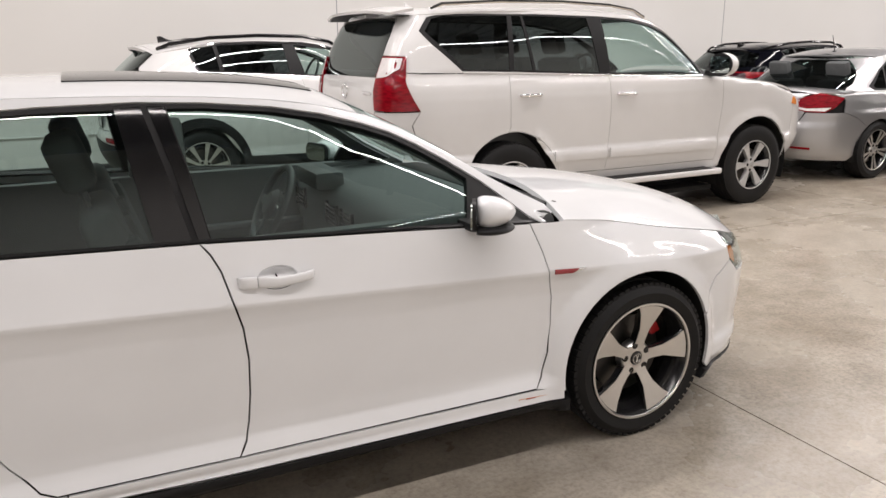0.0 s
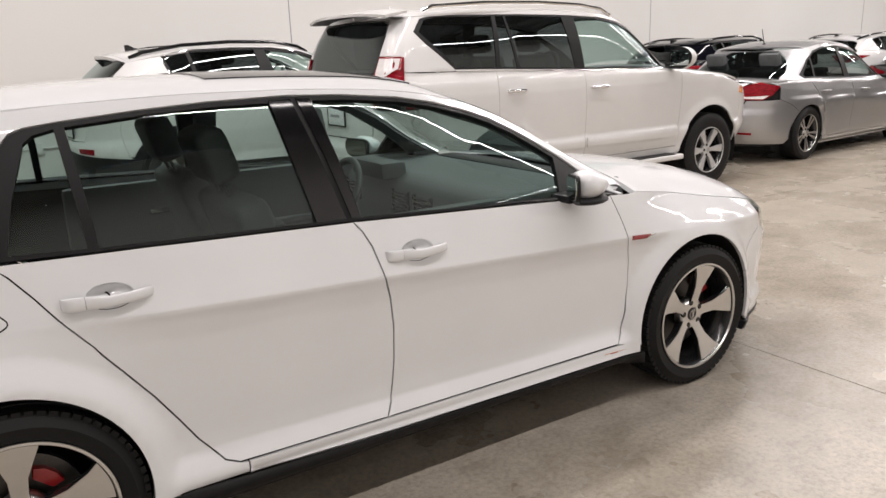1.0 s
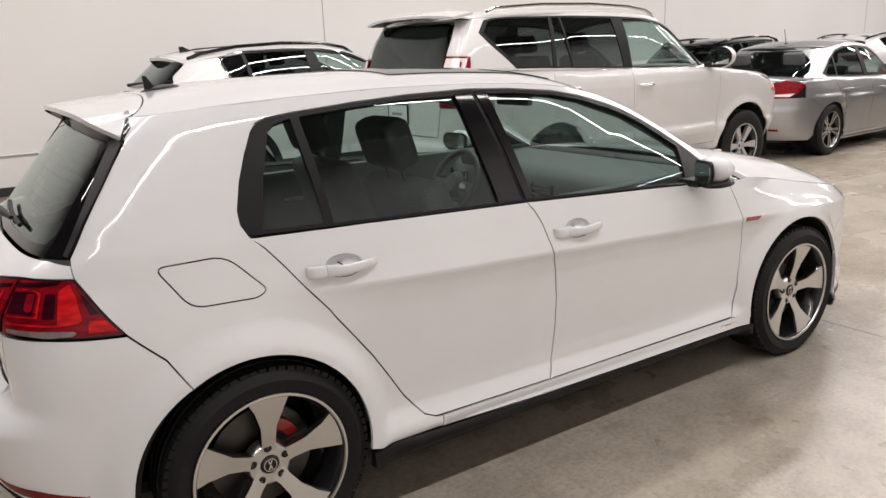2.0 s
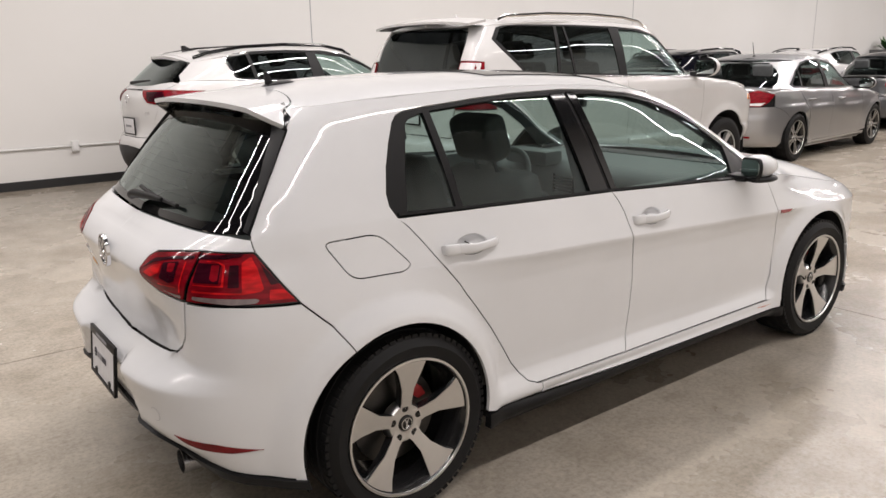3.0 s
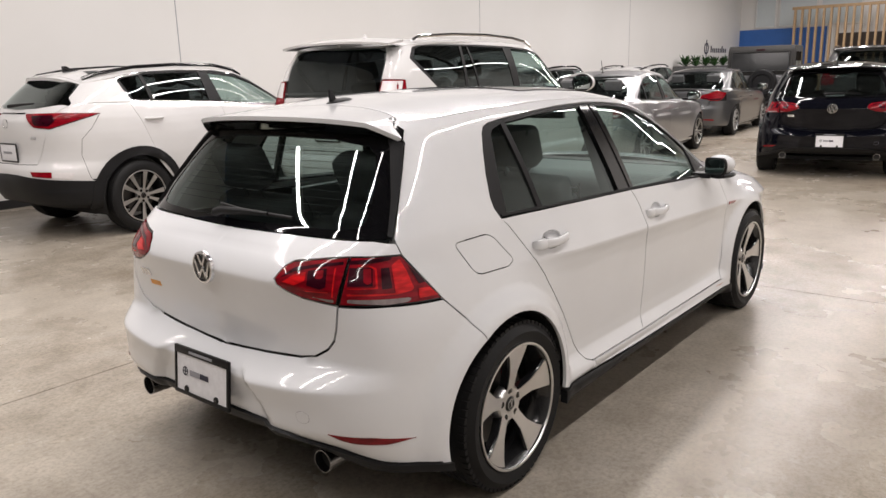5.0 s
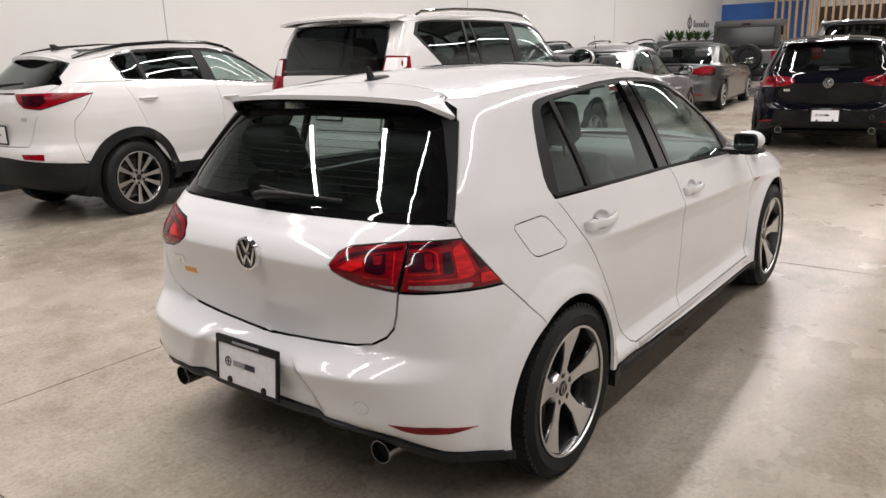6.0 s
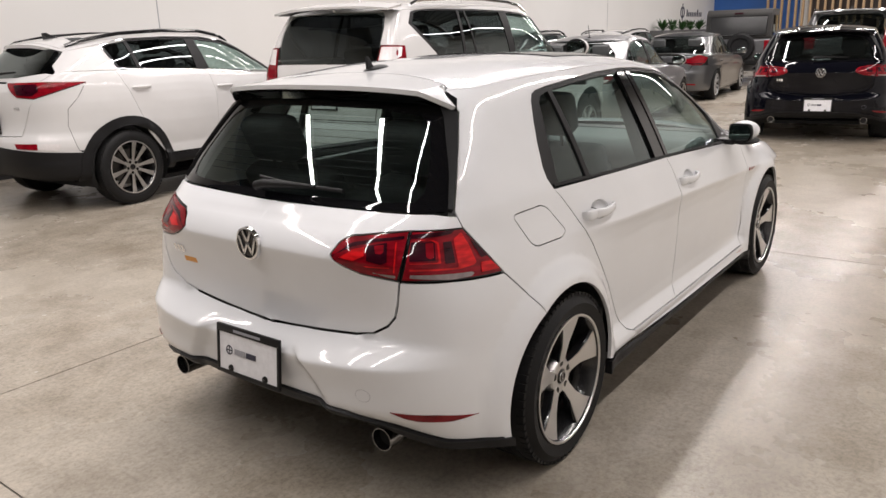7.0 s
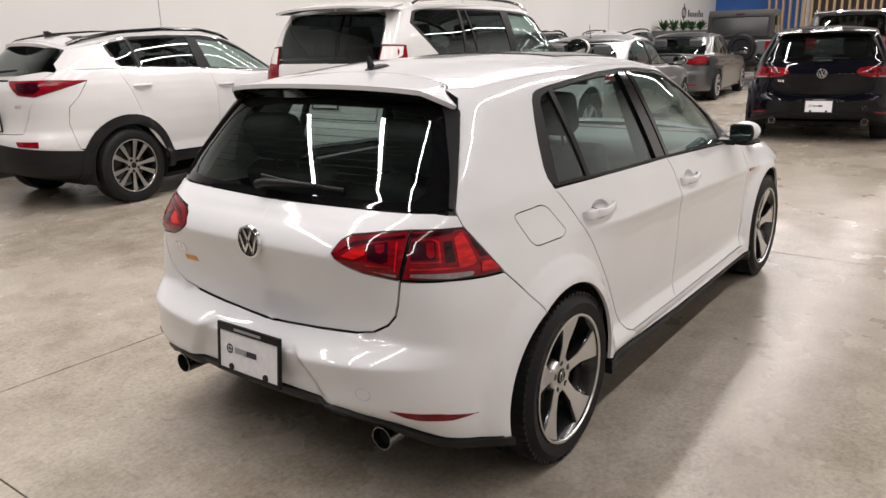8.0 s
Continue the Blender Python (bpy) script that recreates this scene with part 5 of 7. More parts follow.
    for sd in "RL":
        for o, who, fields in ((inner, gate, inner_fields), (outer, root, outer_fields)):
            lampo = panel("tail_lamp", b, o, RED_LENS, who, "red tail lamp with dark smoked fields", sides=sd, radius=0.004, gap=0.0045, lift=0.002, step=0.03)[0]
            for k, (mt, f) in enumerate(fields):
                panel("lamp_field", b, f, mt, lampo, "", sides=sd, radius=0.005, lift=0.0032 + 0.0003 * k, depth=0.001, step=0.03)
            panel("lamp_seal", b, o, BLACK_GLOSS, lampo, sides=sd, lift=-0.002, radius=0.004, depth=0.008, gap=0.0005, step=0.05)
    pane = [(-0.95, 1.016), (-0.744, 1.020), (-0.656, 1.027), (-0.623, 1.053), (-0.600, 1.114), (-0.581, 1.194), (-0.578, 1.243), (-0.605, 1.272), (-0.82, 1.290)]
    outer_edge = [(mid, 0.991), (-0.83, 0.996), (-0.649, 0.998), (-0.537, 1.001), (-0.521, 1.067), (-0.501, 1.145), (-0.474, 1.226), (-0.453, 1.276), (-0.516, 1.297), (-0.60, 1.308), (mid, 1.318)]
    panel("rear_window_border", b, outer_edge + [(mid, 1.294)] + pane[::-1] + [(mid, 1.012)], BLACK_GLASS, gate, "black printed border of the rear window", centre=True, gap=0.0008, lift=-0.004, step=0.04, depth=0.008)
    panel("rear_window", b, [(mid, 1.012)] + pane + [(mid, 1.294)], SMOKY if newer else REAR_GLASS, gate, "tinted rear window with heating wires", centre=True, gap=-0.001, lift=-0.006, depth=0.0, step=0.05)
    for k in range(9):
        z = 1.065 + 0.022 * k
        panel("heating_wire", b, [(mid, z - 0.0008), (-0.73 + 0.008 * k, z - 0.0008), (-0.73 + 0.008 * k, z + 0.0008), (mid, z + 0.0008)], BLACK_TRIM, gate, centre=True, gap=0, lift=-0.008, depth=0.0, step=0.08)
    # aero flaps beside the window
    panel("window_flap", b, [(-0.537, 1.001), (-0.553, 1.006), (-0.535, 1.10), (-0.523, 1.196), (-0.512, 1.262), (-0.516, 1.295), (-0.453, 1.276), (-0.482, 1.19), (-0.513, 1.09)], BLACK_TRIM, gate, "black flap beside the rear window", lift=0.006, depth=0.03, gap=0.0)
    # wiper
    wip = new("rear_wiper", None)
    wip.parent = gate
    bm = bmesh.new()

    def on_glass(y, z, lift):
        grid = np.linspace(mid, -0.5, 300)
        px, py, pz = b.at(grid, z + 0 * grid)
        i = int(np.argmin(np.abs(np.abs(py) - abs(y))))
        nn = b.normal(grid[i:i + 1], np.array([z]))[0]
        return Vector((px[i] + nn[0] * lift, y, z + nn[2] * lift))
    pts = [on_glass(y, z, l) for y, z, l in ((0.10, 1.012, 0.03), (0.06, 1.022, 0.035), (-0.06, 1.030, 0.028), (-0.17, 1.034, 0.020))]
    tube(bm, pts, [0.017, 0.016, 0.012, 0.007], 10)
    part("wiper_arm", bm, BLACK_TRIM, wip, "black wiper arm")
    bm = bmesh.new()
    tube(bm, [on_glass(y, z, 0.010) for y, z in ((0.12, 1.048), (0.0, 1.040), (-0.15, 1.036), (-0.29, 1.034))], 0.007, 8)
    part("wiper_blade", bm, BLACK_TRIM, wip, "thin wiper blade")

    # bumper
    bump_o = [(p[0] + 0.003 * (p[0] > -0.9), p[1] - 0.003) for p in gate_edge] + [(-0.709, 0.806), (-0.56, 0.805), (-0.452, 0.799), (-0.380, 0.796), (-0.293, 0.713), seam_end]
    tail = b.arc(-0.03, 0.353, 122, 194, 14, 0.325)
    bump_o += tail + [(tail[-1][0] - 0.03, 0.256), (-0.43, 0.270), (-0.593, 0.299), (-0.736, 0.350), (-0.891, 0.378), (-1.05, 0.382), (mid, 0.382)]
    bp = panel("rear_bumper", b, bump_o, colour, root, centre=True, step=0.03, rows=[lambda s, h=h: h + 0.035 * ease((s - mid) / 0.6) for h in (0.558, 0.540, 0.524, 0.515, 0.509, 0.502, 0.488)] + [lambda s, h=h: h + 0 * s for h in (0.33, 0.345, 0.358)])[0]
    low = [(mid, 0.380), (-1.05, 0.380), (-0.891, 0.376), (-0.736, 0.348), (-0.593, 0.297), (-0.43, 0.268), (tail[-1][0], 0.256), (tail[-1][0] + 0.002, 0.226), (-0.43, 0.242), (-0.609, 0.272), (-0.741, 0.316), (-0.90, 0.346), (-1.05, 0.350), (mid, 0.350)]
    panel("rear_valance", b, low, BLACK_TRIM, bp, "black plastic lower bumper edge", centre=True, lift=0.012, depth=0.05, step=0.03, gap=0)
    panel("rear_diffuser", b, [(mid, 0.36), (-1.1, 0.36), (-0.92, 0.35), (-0.76, 0.31), (-0.74, 0.275), (-0.9, 0.262), (mid, 0.255)], GAP, bp, "black plastic diffuser", centre=True, lift=-0.05, depth=0.02, step=0.05, gap=0)
    fog = [(-0.755, 0.407), (-0.62, 0.399), (-0.490, 0.373), (-0.577, 0.367), (-0.671, 0.376), (-0.710, 0.386)]
    panel("reflector", b, fog, REFLECTOR, bp, "red bumper reflector", radius=0.01, lift=0.003, step=0.03)
    # towing-eye cover
    ring = [(-0.830 + 0.024 * math.cos(a), 0.449 + 0.022 * math.sin(a)) for a in np.linspace(0, 2 * math.pi, 24, endpoint=False)]
    panel("tow_cover_gap", b, ring, GREY_INK, bp, sides="R", lift=0.0006, depth=0.0, gap=0, step=0.03)
    panel("tow_cover", b, ring, colour, bp, sides="R", lift=0.0012, depth=0.001, gap=0.0012, step=0.03)
    # exhaust tips
    for sd in (-1, 1):
        bm = bmesh.new()
        lathe(bm, [(0.034, 0.04), (0.0365, 0.0), (0.0395, 0.0), (0.0395, 0.14), (0.038, 0.14), (0.034, 0.05)], axis="x", segments=32, centre=(-0.652, sd * 0.530, 0.276))
        tip = part("exhaust_tip", bm, CHROME if newer else STEEL, root, "round steel exhaust tip")
        bm = bmesh.new()
        lathe(bm, [(0.001, 0.03), (0.0365, 0.03), (0.0365, 0.08), (0.001, 0.08)], axis="x", segments=24, centre=(-0.652, sd * 0.530, 0.276))
        part("exhaust_bore", bm, GAP, tip)
    # emblem, badge, plate
    ex = float(b.rear_x(0.865)) - 0.002
    emb = new("emblem", None)
    emb.parent = gate
    emb.matrix_basis = pose(ex, 0, 0.865, 0, 0, 0)
    bm = bmesh.new()
    lathe(bm, [(0.058, 0.004), (0.0565, -0.008), (0.050, -0.009), (0.0485, 0.004)], axis="x", segments=40, closed=True)
    part("ring", bm, CHROME, emb, "chrome emblem ring")
    bm = bmesh.new()
    lathe(bm, [(0.001, -0.003), (0.05, -0.003), (0.05, 0.004)], axis="x", segments=40)
    part("disc", bm, BLACK_GLOSS, emb)
    bm = bmesh.new()
    for pts in (((-0.019, 0.040), (0.0, 0.004), (0.019, 0.040)), ((-0.040, 0.020), (-0.020, -0.035), (0.0, 0.0), (0.020, -0.035), (0.040, 0.020))):
        for (y0, z0), (y1, z1) in zip(pts, pts[1:]):
            d = Vector((0, y1 - y0, z1 - z0))
            a = math.atan2(d.z, d.y)
            box(bm, -0.008, 0.0, -d.length / 2 - 0.003, d.length / 2 + 0.003, -0.0045, 0.0045, Matrix.Translation((0, (y0 + y1) / 2, (z0 + z1) / 2)) @ Matrix.Rotation(a, 4, "X"), 0.001)
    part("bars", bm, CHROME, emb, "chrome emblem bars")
    # letter-like chrome badge and orange sticker
    for i in range(3):
        s0 = -0.872 + 0.024 * i
        panel("badge", b, [(s0, 0.762), (s0 + 0.017, 0.762), (s0 + 0.017, 0.790), (s0, 0.790)], CHROME, gate, "chrome badge bar", sides="L", radius=0.004, lift=0.004, depth=0.004, gap=0, step=0.02)
    if not newer:
        panel("spot", b, [(-0.925, 0.726), (-0.845, 0.723), (-0.845, 0.743), (-0.925, 0.746)], ORANGE, gate, "small orange sticker", sides="L", radius=0.003, lift=0.0015, depth=0.001, gap=0, step=0.03)
    px = -0.733
    plate = new("number_plate", None)
    plate.parent = bp
    plate.matrix_basis = pose(px, 0, 0.472, 0, 6, 0)
    bm = bmesh.new()
    box(bm, -0.004, 0.008, -0.165, 0.165, 0.062, 0.090, None, 0.003)
    box(bm, -0.004, 0.008, -0.165, 0.165, -0.090, -0.076, None, 0.003)
    box(bm, -0.004, 0.008, -0.165, -0.152, -0.0765, 0.0625, None, 0.003)
    box(bm, -0.004, 0.008, 0.152, 0.165, -0.0765, 0.0625, None, 0.003)
    for yy in (-0.09, 0.09):
        lathe(bm, [(0.001, -0.005), (0.012, -0.004), (0.013, 0.0)], axis="x", segments=12, centre=(0, yy, -0.066))
    part("plate_frame", bm, BLACK_TRIM, plate, "black plate frame")
    bm = bmesh.new()
    box(bm, 0.0, 0.004, -0.155, 0.155, -0.078, 0.066)
    part("plate_card", bm, PLATE, plate, "white dealer card", smooth=0)
    bm = bmesh.new()
    lathe(bm, [(0.017, -0.001), (0.017, -0.002), (0.0135, -0.002), (0.0135, -0.001)], axis="x", segments=24, centre=(0, 0.098, 0.0), closed=True)
    box(bm, -0.002, -0.001, 0.0965, 0.0995, -0.016, 0.016)
    box(bm, -0.002, -0.001, 0.083, 0.113, -0.0015, 0.0015)
    part("logo", bm, INK, plate, "dark ring mark")
    # the dealer's name as plain bars of its size
    for i, (w0, mm) in enumerate([(0.058, GREY_INK), (0.052, INK)]):
        bm = bmesh.new()
        y1 = 0.070 - (0.062 if i else 0)
        box(bm, -0.002, -0.001, y1 - w0, y1, -0.011, 0.009)
        part("print", bm, mm, plate, smooth=0)
    bm = bmesh.new()
    box(bm, -0.0055, -0.0035, -0.07, 0.07, 0.071, 0.080)
    part("frame_print", bm, GREY_INK, plate, smooth=0)

    # side badge on the wing
    panel("wing_badge", b, [(2.215, 0.727), (2.214, 0.743), (2.318, 0.736), (2.292, 0.722)], BADGE_RED, root, "red and chrome wing badge", lift=0.004, depth=0.006, gap=0, step=0.02)
    panel("wing_badge_tip", b, [(2.294, 0.722), (2.320, 0.736), (2.352, 0.736)], CHROME, root, "chrome tip of the wing badge", lift=0.004, depth=0.006, gap=0, step=0.02)

    # wheels
    for x in (0.0, 2.631):
        for sd in (-1, 1):
            wheel(root, x, sd * (0.874 if x else 0.870), hub, 0.316, 0.236, 0.225, HERO_WHEEL, -8 if x else -16, sd, 0.74 if x else 0.56)
            liner(root, x - (0.006 if x else 0.03), 0.323, 0.366 if x else 0.358, sd * 0.84, sd * 0.50)
    cabin(root, b)
    return root


def cabin(root, b, wheel_side=1):
    """Seats, dashboard, steering wheel, door cards, headliner."""
    def seat(x, y, w, back, group=None):
        st = new("seat", None)
        st.parent = root
        bm = bmesh.new()
        box(bm, x - 0.02, x + 0.50, y - w / 2, y + w / 2, 0.38, 0.52, pose(0, 0, 0), 0.05, 3)
        part("cushion", bm, SEAT, st)
        m = pose(x, y, 0.50, 0, -back, 0)
        bm = bmesh.new()
        box(bm, -0.10, 0.02, -w / 2, w / 2, -0.05, 0.58, m, 0.05, 3)
        box(bm, -0.09, 0.05, -w / 2, -w / 2 + 0.09, 0.0, 0.48, m, 0.04, 2)
        box(bm, -0.09, 0.05, w / 2 - 0.09, w / 2, 0.0, 0.48, m, 0.04, 2)
        part("backrest", bm, SEAT, st)
        bm = bmesh.new()
        box(bm, -0.10, 0.01, -0.135, 0.135, 0.635, 0.82, m, 0.045, 3)
        for yy in (-0.06, 0.06):
            tube(bm, [m @ Vector((-0.05, yy, 0.55)), m @ Vector((-0.05, yy, 0.66))], 0.007, 8)
        part("headrest", bm, SEAT, st)
    for y in (-0.37, 0.37):
        seat(0.98, y, 0.50, 18)
        seat(0.13, y, 0.52, 24)
    bm = bmesh.new()
    box(bm, 0.10, 0.60, -0.62, 0.62, 0.37, 0.50, None, 0.05, 3)
    box(bm, -0.15, 0.02, -0.62, 0.62, 0.45, 0.92, pose(0.05, 0, 0, 0, 0, 0), 0.04, 3)
    part("rear_bench", bm, SEAT, root)
    bm = bmesh.new()
    prism(bm, rounded([(1.72, 0.60), (1.70, 0.86), (1.78, 0.93), (2.30, 0.93), (2.32, 0.60)], 0.06), -0.72, 0.72)
    dash = part("dashboard", bm, CABIN, root, "black dashboard")
    for y in (-0.60, -0.10, 0.10, 0.60):
        bm = bmesh.new()
        for k in range(5):
            box(bm, 1.688, 1.70, y - 0.065, y + 0.065, 0.775 + 0.018 * k, 0.781 + 0.018 * k)
        box(bm, 1.69, 1.705, y - 0.075, y - 0.068, 0.765, 0.865)
        box(bm, 1.69, 1.705, y + 0.068, y + 0.075, 0.765, 0.865)
        part("air_vent", bm, BLACK_GLOSS, dash)
    bm = bmesh.new()
    box(bm, 1.685, 1.70, -0.12, 0.12, 0.64, 0.75, None, 0.006)
    part("screen", bm, BLACK_GLOSS, dash)
    bm = bmesh.new()
    box(bm, 1.66, 1.80, 0.20, 0.54, 0.90, 0.985, None, 0.03)
    part("instrument_hood", bm, CABIN, dash)
    y = 0.37 * wheel_side
    sw = new("steering_wheel", None)
    sw.parent = root
    sw.matrix_basis = pose(1.50, y, 0.83, 0, -62, 0)
    bm = bmesh.new()
    tube(bm, [(0.182 * math.cos(a), 0.182 * math.sin(a), 0) for a in np.linspace(0, 2 * math.pi, 37)], 0.016, 10, False)
    part("wheel_rim", bm, CABIN, sw)
    bm = bmesh.new()
    for a in (0, 90, 180):
        box(bm, 0.03, 0.175, -0.022, 0.022, -0.008, 0.008, pose(0, 0, 0, 0, 0, a + 90), 0.006)
    lathe(bm, [(0.001, 0.03), (0.05, 0.026), (0.075, 0.0), (0.05, -0.05)], axis="z", segments=24)
    part("wheel_boss", bm, CABIN, sw)
    bm = bmesh.new()
    box(bm, 0.05, 0.15, -0.016, 0.016, 0.009, 0.013, pose(0, 0, 0, 0, 0, 270), 0.003)
    part("wheel_trim", bm, CHROME, sw)
    for sd in (-1, 1):
        bm = bmesh.new()
        box(bm, 0.35, 2.1, min(sd * 0.70, sd * 0.755), max(sd * 0.70, sd * 0.755), 0.30, 0.955, None, 0.02)
        box(bm, 1.15, 1.75, min(sd * 0.64, sd * 0.70), max(sd * 0.64, sd * 0.70), 0.66, 0.70, None, 0.02)
        card = part("door_card", bm, CABIN, root)
        for hx in (0.75, 1.62):
            bm = bmesh.new()
            box(bm, hx - 0.05, hx + 0.05, min(sd * 0.685, sd * 0.70), max(sd * 0.685, sd * 0.70), 0.80, 0.825, None, 0.006)
            part("inner_handle", bm, CHROME, card)
        bm = bmesh.new()
        box(bm, 0.93, 1.03, -0.03, 0.03, 0.0, 0.42, pose(0, sd * 0.745, 0.92, sd * 21, 0, 0), 0.02)
        part("pillar_lining", bm, CABIN, root)
    panel("pillar_lining", b, [(-0.56, 0.96), (-0.53, 1.12), (-0.47, 1.30), (-0.30, 1.335), (0.05, 1.335), (-0.02, 1.24), (-0.09, 1.08), (-0.07, 1.0), (-0.02, 0.93)], HEADLINER, root, "light grey lining of the rear pillar", radius=0.03, lift=-0.045, depth=0.02, step=0.05)
    rail_low = [(0.10, 1.325), (0.5, 1.350), (0.9, 1.358), (1.2, 1.345), (1.46, 1.300), (1.70, 1.222), (1.90, 1.110), (2.10, 0.965)]
    panel("rail_lining", b, rail_low + [(x, float(b.rail(x)) - 0.004) for x in (2.20, 2.06, 1.85, 1.63, 1.4, 1.26, 0.9, 0.5, 0.10)], CABIN, root, "dark lining of the roof rail and windscreen pillar", lift=-0.022, depth=0.012, gap=0, step=0.06)
    liner_f = roof_sheet(b, 0.0, 1.50)

    def head(u, v):
        x, y, z = liner_f(u, 1 - v)
        return x, y * 0.93, z - 0.035
    patch("headliner", head, 12, 12, HEADLINER, root)
    bm = bmesh.new()
    box(bm, 1.60, 1.63, -0.12, 0.12, 1.24, 1.30, None, 0.01)
    part("rear_view_mirror", bm, CABIN, root)
    bm = bmesh.new()
    box(bm, -0.45, 0.0, -0.60, 0.60, 0.86, 0.875)
    part("parcel_shelf", bm, CABIN, root)



hatchback("hatchback_car", "glossy white five-door hatchback with black five-spoke alloy wheels", pose(0, 0, 0), WHITE)


# ---- the other cars ----
def seat_block(root, x, y, z, w):
    bm = bmesh.new()
    m = pose(x, y, z, 0, -18, 0)
    box(bm, -0.10, 0.03, -w / 2, w / 2, 0.0, 0.60, m, 0.05, 2)
    box(bm, -0.09, 0.01, -0.13, 0.13, 0.64, 0.82, m, 0.04, 2)
    box(bm, x - 0.02, x + 0.48, y - w / 2, y + w / 2, z - 0.12, z + 0.02, None, 0.05, 2)
    part("seat", bm, SEAT, root)


def door_handle(b, door, x, z, sd, material, half=0.105):
    m1 = -1 if sd == "R" else 1
    y0 = float(b.y_at(x, z))
    bm = bmesh.new()
    pts = [Vector((x + half * u, m1 * (y0 + 0.026 * (1 - u**4) + 0.002), z)) for u in np.linspace(-1, 1, 9)]
    tube(bm, pts, [0.009, 0.013, 0.0145, 0.015, 0.015, 0.015, 0.0145, 0.013, 0.009], 10)
    part("door_handle", bm, material, door)


def door_mirror(root, x, y, z, sd, cap, low=BLACK_TRIM, size=1.0):
    mirror = new("door_mirror", None)
    mirror.parent = root
    bm = bmesh.new()
    bmesh.ops.create_uvsphere(bm, u_segments=20, v_segments=12, radius=1)
    for v in bm.verts:
        c = v.co.copy()
        v.co = Vector((max(x + 0.09 * c.x * size, x - 0.04), sd * (y + 0.115 * c.y * size), z + 0.085 * c.z * size))
    part("mirror_cap", bm, cap, mirror)
    bm = bmesh.new()
    box(bm, -0.003, 0.003, -0.09 * size, 0.09 * size, -0.06 * size, 0.06 * size, None, 0.002)
    part("mirror_glass", bm, MIRROR, mirror, "mirror glass").matrix_basis = pose(x - 0.049, sd * y, z, 0, 0, 0)
    bm = bmesh.new()
    prism(bm, [(0.113 * size * math.cos(a), 0.084 * size * math.sin(a)) for a in np.linspace(0, 2 * math.pi, 28, endpoint=False)], -0.004, 0.004)
    part("mirror_rim", bm, BLACK_TRIM, mirror).matrix_basis = pose(x - 0.043, sd * y, z, 0, 0, 90)
    bm = bmesh.new()
    box(bm, x - 0.03, x + 0.06, min(sd * (y - 0.2), sd * (y - 0.05)), max(sd * (y - 0.2), sd * (y - 0.05)), z - 0.085 * size, z - 0.04 * size, None, 0.012)
    part("mirror_arm", bm, low, mirror)


